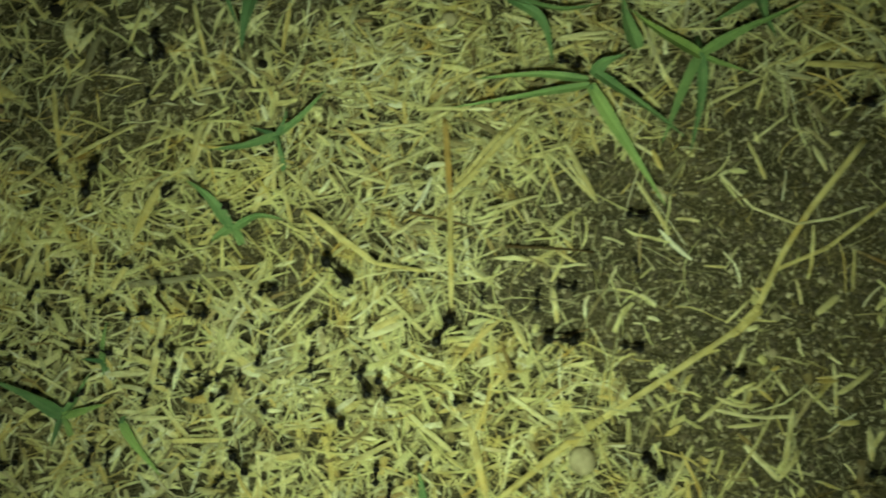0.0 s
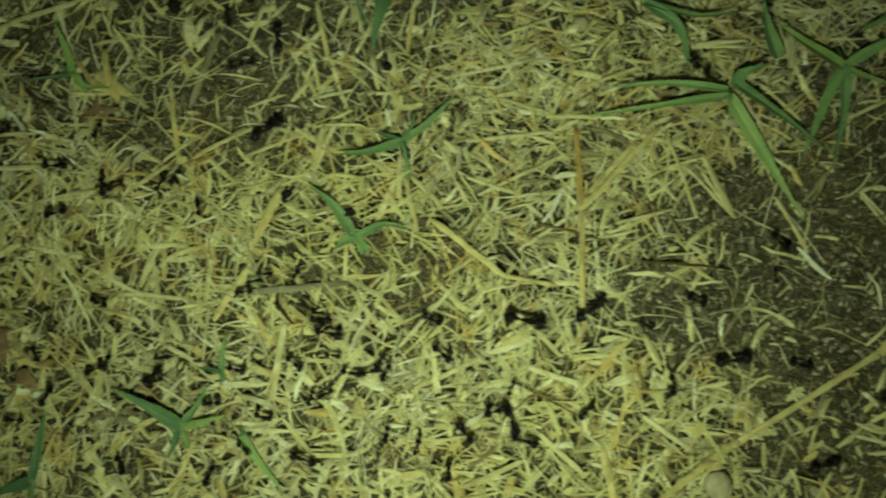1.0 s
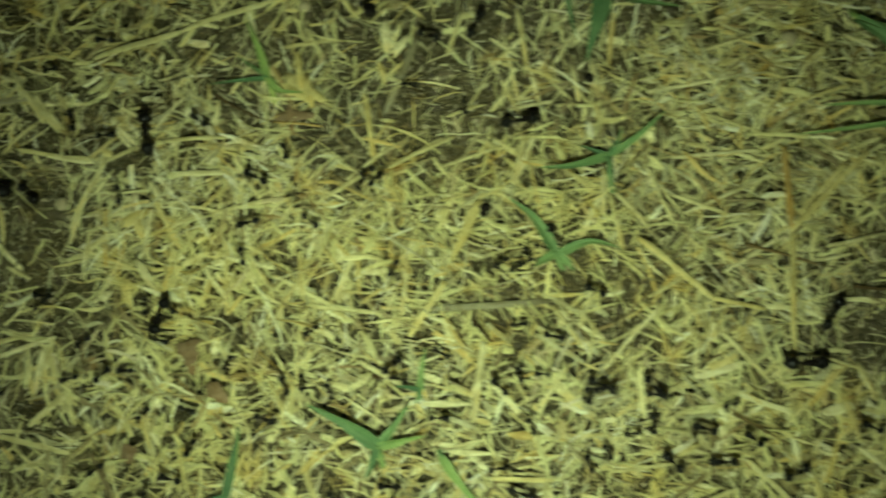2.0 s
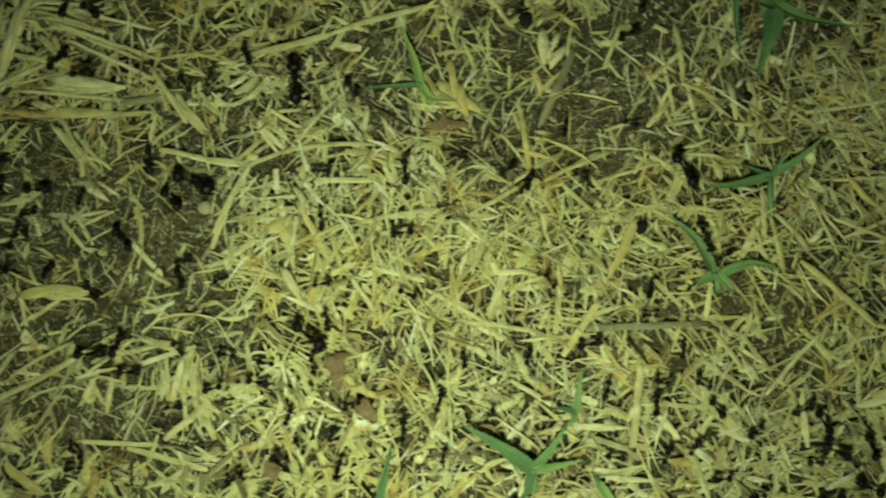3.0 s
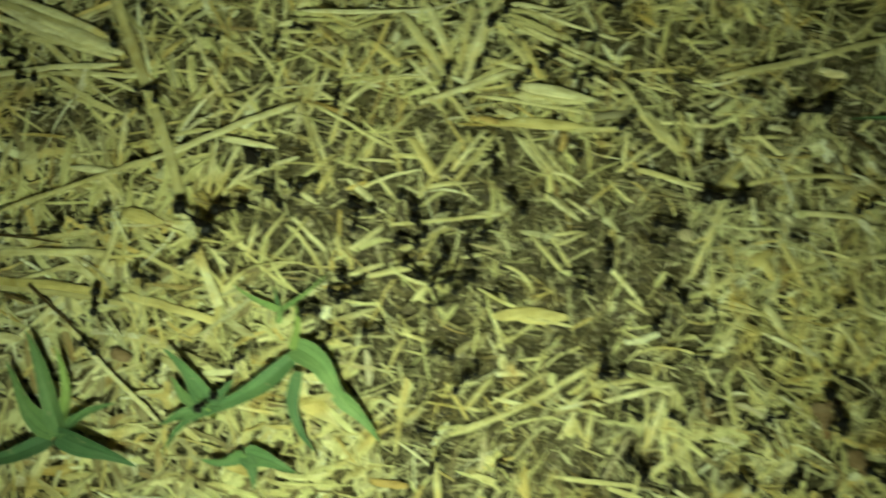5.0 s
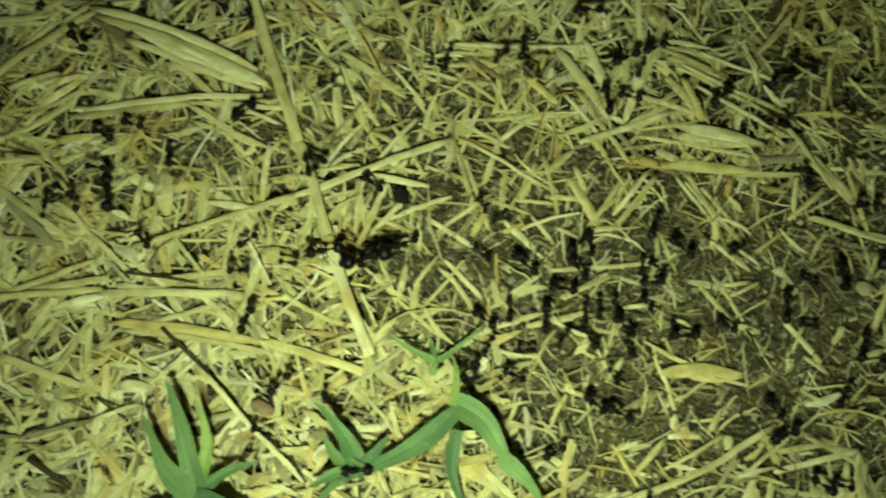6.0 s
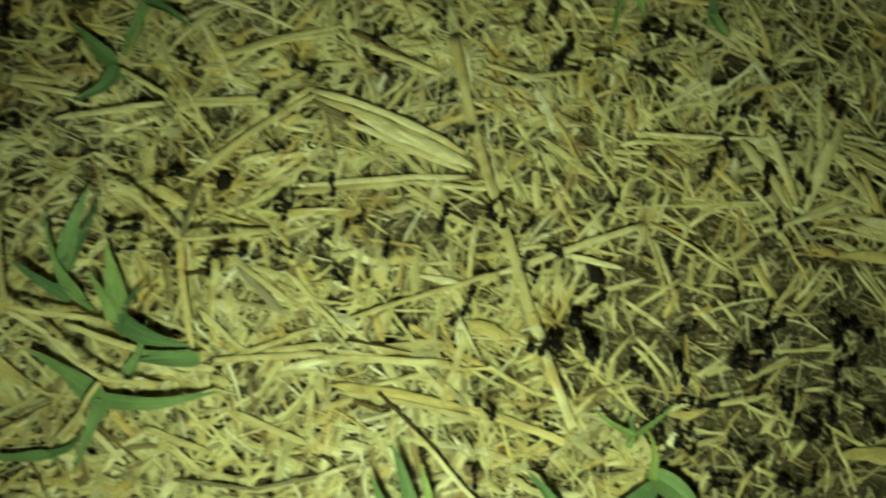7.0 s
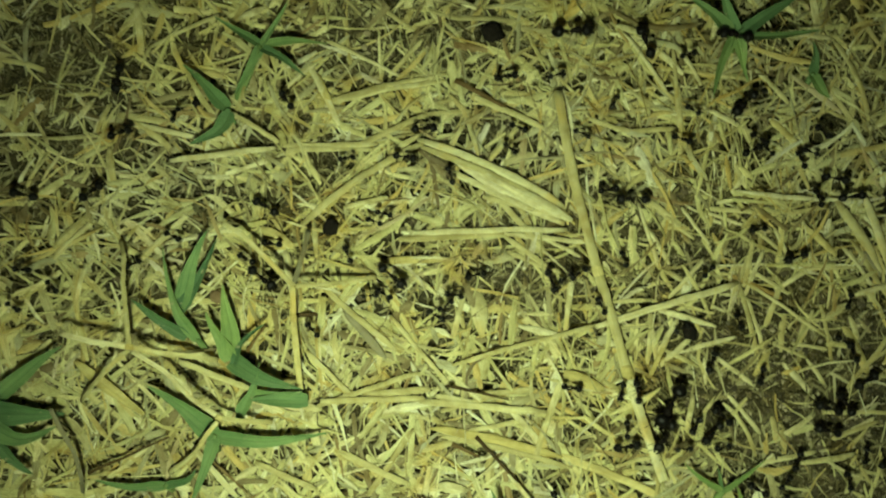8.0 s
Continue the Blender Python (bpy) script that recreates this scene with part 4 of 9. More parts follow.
straw("grey", -87.4, 85.6, -81.2, 77.1, 1.58)
straw("straw", -80.2, 51.2, -74.3, 66.3, 1.41)
straw("husk", -54.7, 48.8, -62.0, 32.0, 2.11)
straw("straw", -52.4, 49.4, -48.0, 32.2, 1.41)
straw("straw", -50.6, 49.4, -40.5, 39.9, 1.41)
straw("straw", -54.0, 56.7, -54.0, 42.1, 1.58)
straw("gold", -90.1, 45.5, -97.9, 26.7, 2.64, 0, 1)
straw("straw", -64.0, 88.0, -61.6, 77.1, 1.76)
straw("straw", -87.5, 3.9, -89.7, -19.2, 2.11, 0, 1)
straw("straw", -84.8, -7.3, -76.3, -16.2, 1.94)
straw("straw", -56.0, 21.5, -60.4, 8.0, 1.23)
straw("straw", -61.0, 10.4, -51.7, 5.4, 1.23)
straw("straw", -35.7, 17.1, -52.8, -2.5, 1.23)
straw("husk", -96.3, -27.9, -83.4, -27.7, 1.58)
straw("gold", -83.9, -34.6, -66.1, -34.3, 1.41)
straw("straw", -30.6, -28.0, -49.4, -31.4, 1.06)
straw("gold", 7.2, -29.2, 12.5, -51.5, 2.47, 0, 1)
straw("husk", 8.7, -11.7, 20.8, -8.3, 2.82)
straw("straw", 20.4, 3.1, 25.0, -7.6, 2.29)
straw("straw", 38.3, 24.2, 32.8, 13.6, 1.41)
straw("straw", 33.3, 11.8, 34.5, 1.0, 1.76)
straw("straw", 14.2, 34.5, 27.4, 41.3, 1.06)
straw("straw", 82.9, -21.6, 96.9, -23.6, 1.23, -0.1, 0)
straw("straw", 81.1, -25.1, 108.4, -27.1, 1.06, -0.05, 0)
straw("straw", 85.5, -22.2, 77.1, -28.8, 1.41)
straw("husk", 89.9, -12.7, 93.4, -5.2, 1.41)
straw("straw", 86.0, -30.5, 97.5, -29.3, 1.23)
straw("straw", 87.8, -19.5, 100.9, -14.1, 0.88, -0.15, 0)
straw("straw", 101.3, -14.9, 105.6, -21.2, 1.23)
straw("straw", 110.6, -19.2, 119.0, -27.1, 1.06)
straw("straw", 119.6, -11.5, 120.3, -27.9, 1.23)
straw("straw", 120.8, -20.9, 132.6, -13.2, 1.58)
straw("gold", 120.6, -29.6, 127.4, -29.3, 1.76)
straw("straw", 114.4, 2.8, 123.9, 10.1, 2.29)
straw("straw", 107.1, -25.1, 102.0, -43.4, 1.76)
straw("straw", 90.8, -36.0, 100.9, -46.3, 1.76)
straw("straw", 100.5, -46.3, 108.1, -37.6, 1.58)
straw("straw", 130.4, -31.0, 130.7, -41.3, 2.47)
straw("grey", 75.1, -12.0, 71.0, -19.5, 1.41)
straw("grey", 71.9, 5.7, 79.9, 8.7, 1.06)
straw("straw", 55.5, -19.2, 48.4, -27.7, 1.41)
straw("straw", 66.4, -50.9, 75.5, -36.0, 1.41)
straw("straw", 85.1, -49.2, 103.6, -20.9, 0.88)
straw("twig", 18.8, 24.8, 46.3, 23.0, 0.88, 0, 1)
straw("twig", -15.2, -13.3, 0.7, -21.3, 0.70)
straw("twig", -90.8, 10.1, -85.3, 3.8, 1.06)
straw("twig", -119.6, -7.8, -109.1, -8.3, 1.06)
straw("grey", -103.2, 12.5, -67.9, 16.4, 1.94)
straw("straw", -110.9, 24.2, -111.9, 10.1, 1.58)
straw("straw", -126.2, 27.8, -131.5, 13.6, 1.76)
straw("straw", -29.9, 43.9, -1.4, 58.5, 1.06)
straw("straw", -33.8, 60.3, -5.0, 64.9, 1.06)
straw("straw", -26.8, 75.2, -5.0, 69.6, 1.06)
straw("straw", -41.4, 80.8, -16.0, 86.4, 1.23)
straw("straw", -25.2, 94.0, -5.1, 101.7, 1.06)
straw("straw", -33.6, 49.4, -15.7, 43.9, 1.23)
straw("straw", -17.3, 27.7, -1.4, 38.5, 1.23)
straw("straw", 16.5, 58.5, 30.6, 43.9, 1.06)
straw("straw", 5.7, 53.0, 25.4, 49.3, 1.06)
straw("straw", 13.0, 65.8, 34.5, 60.3, 1.06)
straw("gold", 5.7, 43.7, 18.2, 59.1, 1.58, 0, 1)
straw("straw", -18.9, 10.1, -4.9, -3.8, 1.41)
straw("straw", -15.3, -7.3, 2.1, -12.4, 1.58)
straw("straw", -46.4, -14.1, -25.7, -3.8, 1.41)
straw("straw", -32.0, -42.7, -15.1, -34.4, 1.58)
straw("straw", -11.7, -26.0, 2.1, -37.7, 1.58)
straw("husk", -25.7, -3.8, -11.8, 1.4, 2.11)
straw("straw", 19.3, -20.9, 34.6, -31.0, 1.41)
straw("straw", 22.6, -32.7, 29.3, -44.3, 1.41)
straw("straw", 36.5, -20.9, 43.6, -14.1, 1.41)
straw("straw", -64.0, -3.8, -70.6, -14.1, 1.58)
straw("straw", -40.1, 18.9, -26.1, 27.7, 1.23)
straw("straw", -123.3, -3.9, -109.0, -10.7, 1.41)
straw("straw", -130.3, 49.4, -116.6, 60.4, 1.06)
straw("straw", -138.7, 42.1, -125.0, 51.2, 1.41)
straw("gold", -126.6, 77.1, -121.4, 51.2, 1.58)
straw("straw", 115.5, 97.7, 134.8, 86.3, 1.06)
straw("gold", 116.5, 84.4, 140.0, 82.9, 2.11)
straw("gold", 118.6, 88.2, 126.0, 91.0, 2.47)
straw("straw", 128.5, 101.5, 140.7, 93.8, 1.06)
straw("straw", 91.3, 87.3, 94.4, 76.9, 1.23)
straw("straw", -208.1, 82.4, -181.9, 92.6, 1.95, 0, 1)
straw("straw", -182.7, 92.4, -156.0, 104.0, 1.75, 0, 1)
straw("gold", -264.2, 62.1, -243.4, 63.6, 2.85, 0, 1)
straw("grey", -244.3, 65.7, -226.6, 71.0, 2.06)
straw("straw", -201.5, 55.8, -205.9, 42.0, 1.74)
straw("straw", -206.2, 42.3, -210.4, 26.6, 1.58)
straw("straw", -224.9, 54.4, -203.4, 51.4, 1.27, -0.06, 0)
straw("straw", -203.7, 51.3, -167.2, 60.5, 1.27, 0.06, 0)
straw("straw", -182.6, 48.9, -166.3, 49.9, 1.58)
straw("straw", -268.5, -21.7, -232.8, 1.7, 1.58, -0.03, 0)
straw("straw", -273.2, 91.1, -276.7, 71.9, 3.16)
straw("straw", -267.7, 85.1, -255.7, 75.7, 2.06)
straw("straw", -282.5, 66.0, -263.4, 80.0, 1.42)
straw("grey", -287.3, 75.9, -272.0, 62.3, 1.27)
straw("straw", -263.9, 69.8, -249.2, 70.9, 2.22)
straw("straw", -265.2, 73.1, -250.6, 72.8, 1.90)
straw("straw", -277.1, 41.8, -266.7, 59.0, 1.42)
straw("straw", -227.4, 72.1, -215.6, 60.0, 1.58)
straw("straw", -200.9, 66.7, -189.1, 68.7, 1.11)
straw("straw", -202.4, 65.3, -193.6, 57.1, 1.42)
straw("straw", -258.5, 60.6, -250.2, 49.2, 1.11)
straw("straw", -255.0, 58.1, -245.4, 48.8, 1.11)
straw("straw", -233.0, 52.5, -223.3, 63.2, 1.11)
straw("gold", -255.4, 10.4, -241.9, 12.0, 3.80)
straw("husk", -270.1, 35.3, -261.6, 37.1, 1.90)
straw("straw", -245.8, 43.7, -238.6, 39.7, 0.95)
straw("straw", -250.9, 35.2, -242.9, 24.9, 1.11)
straw("straw", -247.1, 30.1, -238.1, 35.9, 0.95)
straw("straw", -214.6, -4.0, -216.9, -17.6, 1.74)
straw("straw", -212.6, -4.1, -209.6, -18.5, 1.74)
straw("straw", -236.7, -8.9, -240.2, -18.9, 1.58)
straw("straw", -233.0, -10.1, -233.3, -20.5, 1.58)
straw("straw", -232.4, -9.2, -211.6, -0.9, 1.42)
straw("straw", -231.8, -4.5, -217.9, 0.1, 1.42)
straw("straw", -265.4, -15.0, -259.4, -5.6, 1.42)
straw("straw", -217.5, -26.7, -205.3, -14.6, 1.90)
straw("straw", -226.7, -29.3, -204.6, -33.7, 1.58)
straw("straw", -240.7, -28.3, -218.9, -28.1, 1.27)
straw("straw", -271.8, -25.0, -268.0, -41.8, 1.74)
straw("gold", -258.8, -35.7, -247.0, -43.0, 2.53)
straw("husk", -190.8, 23.1, -183.6, 13.7, 1.58)
straw("husk", -177.0, 11.1, -190.0, 15.3, 1.27)
straw("straw", -202.1, 22.2, -192.2, 21.2, 1.11)
straw("straw", -171.9, 23.2, -163.0, 12.3, 1.42)
straw("straw", -172.8, 21.2, -177.3, 10.6, 1.27)
straw("gold", -99.5, 20.7, -109.4, 4.1, 2.06)
straw("red", -153.7, 67.5, -140.7, 68.4, 3.6)
straw("red", -172.8, -0.6, -171.0, -9.7, 4.75)
straw("red", -189.8, -33.4, -184.7, -31.5, 5.70)
straw("gold", -150.4, 81.4, -142.6, 72.4, 3.80)
straw("husk", -105.2, -15.0, -90.6, -14.0, 1.74)
straw("straw", -68.0, 15.1, -59.5, 4.2, 1.42)
straw("straw", -59.8, 4.2, -51.5, 6.1, 1.42)
straw("straw", -103.5, 54.4, -84.1, 62.1, 0.95)
straw("straw", -85.3, 96.2, -79.5, 75.2, 1.27)
straw("straw", -90.1, 90.5, -79.5, 72.6, 1.27)
straw("straw", -58.1, 90.2, -56.2, 78.3, 2.53)
straw("straw", -167.1, 74.3, -159.8, 85.3, 1.11)
straw("straw", -151.8, 89.5, -137.1, 92.7, 1.27)
straw("straw", -191.4, 56.8, -180.0, 73.0, 0.95)
straw("straw", -170.3, 37.5, -151.5, 42.5, 1.11)
straw("straw", -149.7, 20.1, -130.0, 10.9, 1.27)
straw("straw", -138.0, 11.7, -117.3, 10.4, 1.27)
straw("straw", -148.7, 7.7, -137.5, 27.6, 1.27)
straw("straw", -131.5, 33.0, -141.6, 40.1, 1.27)
straw("straw", -185.6, 31.2, -173.5, 37.2, 1.27)
straw("husk", -261.7, 69.4, -242.7, 71.0, 2.84)
straw("straw", -275.4, 56.5, -285.2, 37.3, 1.28)
straw("gold", -289.1, 53.8, -279.9, 42.6, 2.42)
straw("husk", -304.2, 40.1, -293.0, 32.4, 1.85)
straw("straw", -299.4, 55.2, -300.5, 45.3, 1.56)
straw("straw", -261.7, 59.5, -248.4, 46.2, 1.00)
straw("straw", -257.2, 57.5, -244.2, 45.3, 1.14)
straw("husk", -250.4, 44.2, -241.3, 38.0, 1.71)
straw("straw", -228.3, 53.6, -214.4, 52.2, 1.14)
straw("straw", -215.1, 52.3, -201.3, 52.3, 1.14)
straw("husk", -202.1, 64.3, -194.7, 55.5, 1.56)
straw("straw", -230.7, 72.7, -216.3, 59.7, 2.13)
straw("straw", -233.0, 26.9, -222.7, 17.8, 1.42)
straw("straw", -260.0, 23.2, -251.7, 17.0, 1.14, 0.15, 0)
straw("straw", -249.5, 32.6, -240.9, 35.1, 1.00)
straw("straw", -254.1, 32.2, -245.2, 23.7, 1.28)
straw("rust", -321.2, 60.4, -307.1, 57.3, 1.28)
straw("gold", -311.3, 34.6, -308.3, 43.1, 1.85)
straw("husk", -339.4, 46.0, -326.1, 45.0, 1.14)
straw("straw", -270.2, 93.1, -255.6, 94.3, 1.28)
straw("straw", -267.9, 90.7, -249.8, 88.9, 1.42)
straw("straw", -265.3, 88.4, -249.8, 86.3, 1.14)
straw("straw", -266.3, 83.8, -256.8, 75.1, 1.28)
straw("straw", -293.9, 75.9, -283.6, 67.0, 1.14)
straw("straw", -275.0, 69.7, -263.9, 77.1, 1.28)
straw("straw", -370.2, -6.2, -340.1, -27.7, 1.14, 0, 2)
straw("straw", -304.5, 12.7, -291.2, 19.1, 1.28)
straw("straw", -302.1, 24.6, -299.4, 16.4, 1.71)
straw("straw", -292.7, 29.0, -301.5, 20.4, 1.28)
straw("straw", -307.3, -4.6, -299.9, 2.1, 1.28)
straw("straw", -207.3, 22.6, -197.6, 30.6, 1.71)
straw("straw", -204.2, 20.9, -190.8, 20.0, 1.14)
straw("gold", -196.2, 32.3, -187.7, 38.1, 3.13)
straw("gold", -188.0, 42.5, -177.9, 26.3, 1.71)
straw("straw", -227.4, 18.8, -220.5, 15.5, 1.14)
straw("straw", -225.6, 0.6, -212.1, -4.4, 1.14)
straw("straw", -228.4, 0.2, -243.9, -14.5, 1.00)
straw("straw", -240.3, -8.5, -233.4, -19.8, 1.14)
straw("straw", -219.3, -4.1, -217.2, -18.9, 1.14)
straw("straw", -271.7, 23.6, -263.3, 26.3, 1.14)
straw("straw", -284.3, 40.7, -274.4, 43.8, 1.28)
straw("straw", -324.3, 78.6, -309.5, 70.2, 1.14)
straw("straw", -338.7, 76.2, -328.2, 67.0, 1.00)
straw("straw", -317.2, 72.0, -317.8, 57.9, 1.28)
straw("straw", -310.4, 48.5, -308.0, 61.1, 1.56)
straw("straw", -323.0, 37.5, -310.6, 32.1, 1.28)
straw("straw", -309.7, 81.1, -298.5, 86.3, 1.28)
straw("gold", -304.9, 78.8, -294.9, 72.6, 1.99)
straw("straw", -336.2, 30.9, -329.4, 40.9, 1.42)
straw("straw", -341.7, 44.9, -337.2, 32.2, 1.28)
straw("straw", -373.0, 29.4, -357.3, 36.4, 1.14)
straw("straw", -385.9, 55.7, -370.0, 49.3, 1.42)
straw("straw", -383.5, 51.6, -370.0, 49.3, 1.28)
straw("straw", -391.3, 5.0, -375.4, 14.6, 1.42)
straw("straw", -361.3, 21.1, -364.1, -2.0, 1.71)
straw("straw", -393.6, 8.9, -368.8, 9.9, 1.71)
straw("straw", -386.0, 0.2, -368.5, 8.5, 1.28)
straw("gold", -335.1, 40.0, -338.5, 27.6, 1.28)
straw("straw", -443.9, 80.8, -419.6, 94.2, 2.02)
straw("straw", -441.8, 82.3, -412.5, 98.0, 1.40)
straw("straw", -433.4, 69.7, -413.6, 85.6, 1.55)
straw("straw", -441.3, 45.3, -413.9, 75.9, 2.02, 0.04, 0.8)
straw("straw", -410.5, 50.5, -368.9, 61.7, 1.55, 0, 0.6)
straw("straw", -394.1, 68.4, -374.1, 54.6, 1.71)
# dark strip drawn where the next straw's shadow falls
straw("twig", -409.6, 96.3, -387.1, 89.5, 1.40, 0, 1)
straw("straw", -405.0, 93.1, -381.8, 88.1, 1.71, 0, 1)
straw("straw", -480.7, 53.5, -453.6, 64.1, 1.71, 0, 2)
straw("straw", -452.1, 65.7, -426.4, 73.0, 1.55)
straw("straw", -450.9, 64.5, -427.2, 71.3, 1.71, 0.02, 0)
straw("straw", -469.2, 71.0, -453.1, 66.2, 1.40, 0, 2)
straw("straw", -498.9, 85.7, -480.1, 100.2, 1.40)
straw("straw", -498.7, 85.9, -499.4, 79.0, 1.09)
straw("straw", -506.0, 97.3, -500.5, 83.0, 2.02)
straw("straw", -518.6, 36.2, -516.3, 49.7, 1.24)
straw("straw", -504.2, 22.3, -498.3, 35.0, 2.33)
straw("straw", -501.1, 63.2, -484.6, 64.8, 2.02)
straw("straw", -499.7, 53.8, -494.2, 42.8, 1.71)
straw("straw", -438.3, 113.4, -424.8, 108.4, 1.24)
straw("straw", -448.9, 99.1, -429.7, 94.8, 0.93)
straw("straw", -370.1, 93.9, -357.0, 93.9, 1.40, -0.05, 0)
straw("straw", -357.8, 93.7, -344.3, 97.6, 1.40)
straw("straw", -347.8, 110.4, -342.3, 90.8, 1.55)
straw("straw", -305.3, 137.0, -291.4, 113.8, 1.55, 0.08, 0)
straw("straw", -318.2, 134.2, -304.9, 136.8, 1.40)
straw("gold", -318.6, 107.7, -307.2, 100.4, 2.02)
straw("straw", -351.9, 76.9, -333.9, 69.5, 1.71)
straw("straw", -415.7, 76.5, -371.1, 67.6, 2.02, 0.03, 1)
straw("straw", -414.2, 75.0, -369.6, 65.8, 1.86, 0.015, 0.5)
straw("husk", -404.7, 73.0, -372.4, 63.2, 2.33, -0.01, 0)
straw("straw", -405.7, 70.2, -370.0, 63.3, 1.86, -0.02, 0)
straw("straw", -412.2, 76.7, -378.1, 70.2, 1.55, 0.02, 1)
straw("husk", -389.2, 38.9, -385.2, 27.6, 4.35)
straw("straw", -364.9, 47.5, -363.2, 33.3, 1.40)
straw("straw", -462.7, 1.4, -441.8, -1.1, 1.55, 0, 3)
# thin dark line, drawn as a raised strip
straw("twig", -476.8, -31.8, -458.7, -17.7, 0.85, 0, 3)
straw("gold", -393.1, 0.1, -356.3, 1.3, 2.33, 0.02, 0)
straw("gold", -357.1, 1.4, -329.3, -2.4, 2.17, 0.02, 0)
straw("straw", -389.6, -1.3, -354.3, -0.9, 1.40, 0.02, 0)
straw("straw", -391.3, 18.0, -355.0, 38.0, 1.30, 0, 1.2)
straw("straw", -355.9, 37.4, -319.8, 58.5, 1.86, 0, 1.5)
straw("straw", -444.1, 37.5, -435.4, 20.5, 2.17)
straw("straw", -432.6, 30.7, -407.0, 18.1, 1.55)
straw("straw", -410.8, 26.6, -389.7, 11.6, 1.24)
straw("straw", -384.9, 11.2, -367.6, 17.0, 1.55)
straw("straw", -412.8, 4.4, -395.6, 10.1, 1.86)
straw("straw", -414.9, -11.2, -395.3, -15.3, 1.71)
straw("straw", -397.4, -1.0, -404.7, -20.6, 1.55)
straw("straw", -373.9, 10.9, -362.9, 3.0, 1.71)
straw("straw", -430.7, 12.3, -412.1, 1.5, 1.40)
straw("straw", -423.8, -1.4, -399.6, 13.8, 1.40)
straw("straw", -504.3, -15.1, -497.9, -1.2, 1.40)
straw("straw", -454.8, -18.0, -437.7, -28.7, 1.55)
straw("straw", -435.8, -19.3, -418.0, -22.4, 1.55)
straw("straw", -453.0, 92.8, -438.3, 75.6, 1.71)
straw("gold", -448.5, 88.7, -440.7, 78.5, 1.86)
straw("straw", -456.5, 81.4, -449.4, 91.9, 1.24)
straw("straw", -366.0, 121.8, -349.6, 106.5, 1.24)
straw("husk", -368.4, 123.3, -359.8, 122.3, 1.86)
straw("straw", -353.3, 125.0, -340.8, 112.2, 1.24)
straw("straw", -325.9, 121.2, -314.6, 113.5, 1.55)
straw("straw", -335.6, 35.8, -325.8, 33.5, 1.24)
straw("straw", -317.0, 28.0, -306.3, 19.9, 1.24)
straw("straw", -294.7, 15.2, -278.9, 20.9, 1.40)
straw("straw", -286.9, 23.2, -276.0, 31.9, 1.24)
straw("straw", -325.9, 25.8, -326.4, 16.5, 1.55)
straw("straw", -318.7, 29.1, -323.3, 20.3, 1.09)
straw("husk", -475.2, 99.6, -468.3, 105.0, 2.17)
straw("gold", -361.2, 23.2, -349.8, 21.4, 3.42)
straw("straw", -443.4, 80.9, -412.6, 95.9, 1.67)
straw("straw", -448.1, 98.6, -425.3, 93.8, 1.06)
straw("straw", -428.3, 92.7, -421.8, 106.7, 1.36)
straw("straw", -415.6, 84.4, -402.8, 89.1, 1.36)
straw("straw", -395.9, 72.8, -388.1, 89.1, 1.36)
straw("husk", -404.2, 87.9, -396.8, 73.9, 1.36)
straw("straw", -406.2, 75.4, -403.4, 88.1, 1.21)
straw("straw", -422.9, 70.7, -415.0, 78.5, 1.51)
straw("straw", -497.8, 84.1, -491.3, 93.7, 1.06)
straw("straw", -509.1, 75.2, -489.9, 77.2, 0.91, -0.08, 0)
straw("straw", -504.8, 57.0, -503.6, 66.5, 1.36)
straw("straw", -500.6, 61.7, -475.6, 62.2, 1.51)
straw("straw", -515.1, 39.9, -512.9, 50.3, 1.06)
straw("straw", -339.0, 106.0, -309.8, 98.8, 1.36)
straw("straw", -351.9, 123.4, -344.8, 98.2, 1.21)
straw("straw", -349.8, 75.2, -333.3, 68.2, 1.21)
straw("straw", -351.2, 74.1, -342.0, 58.0, 1.06)
straw("straw", -346.8, 67.6, -339.0, 59.3, 1.36)
straw("straw", -331.8, 77.7, -313.5, 80.2, 1.36)
straw("straw", -330.8, 76.3, -317.9, 75.0, 1.06)
straw("straw", -312.5, 76.4, -307.2, 68.3, 1.21)
straw("straw", -317.0, 69.6, -320.4, 55.0, 1.06)
straw("straw", -291.3, 78.2, -274.6, 60.6, 1.36)
straw("straw", -295.7, 87.9, -288.0, 77.7, 1.36)
straw("straw", -309.2, 59.3, -300.9, 67.7, 1.21)
straw("straw", -305.4, 65.8, -287.2, 71.3, 0.91)
straw("straw", -352.2, 45.3, -341.8, 48.4, 1.21)
straw("straw", -340.8, 46.8, -325.7, 46.0, 0.91)
straw("straw", -329.4, 63.8, -337.4, 50.1, 1.21)
straw("straw", -319.3, 58.6, -310.7, 39.0, 1.36)
straw("straw", -316.4, 55.3, -307.4, 37.0, 1.06)
straw("straw", -341.0, 44.8, -339.6, 30.9, 1.21)
straw("straw", -334.0, 44.9, -337.7, 32.8, 1.36)
straw("straw", -334.7, 34.6, -317.7, 43.9, 1.21)
straw("straw", -310.2, 44.9, -297.5, 42.9, 0.91)
straw("straw", -302.6, 45.8, -290.3, 46.9, 0.91)
straw("straw", -299.7, 47.1, -298.4, 56.2, 1.36)
straw("straw", -296.5, 58.2, -290.5, 43.6, 1.21)
straw("straw", -288.5, 56.9, -284.5, 50.4, 1.51)
straw("straw", -414.0, 47.9, -384.0, 56.5, 1.82)
straw("straw", -385.8, 56.1, -361.3, 60.0, 1.36)
straw("straw", -394.1, 64.9, -370.3, 65.3, 1.82)
straw("straw", -382.0, 52.9, -365.2, 48.6, 1.06)
straw("straw", -378.4, 58.6, -363.6, 55.4, 1.06)
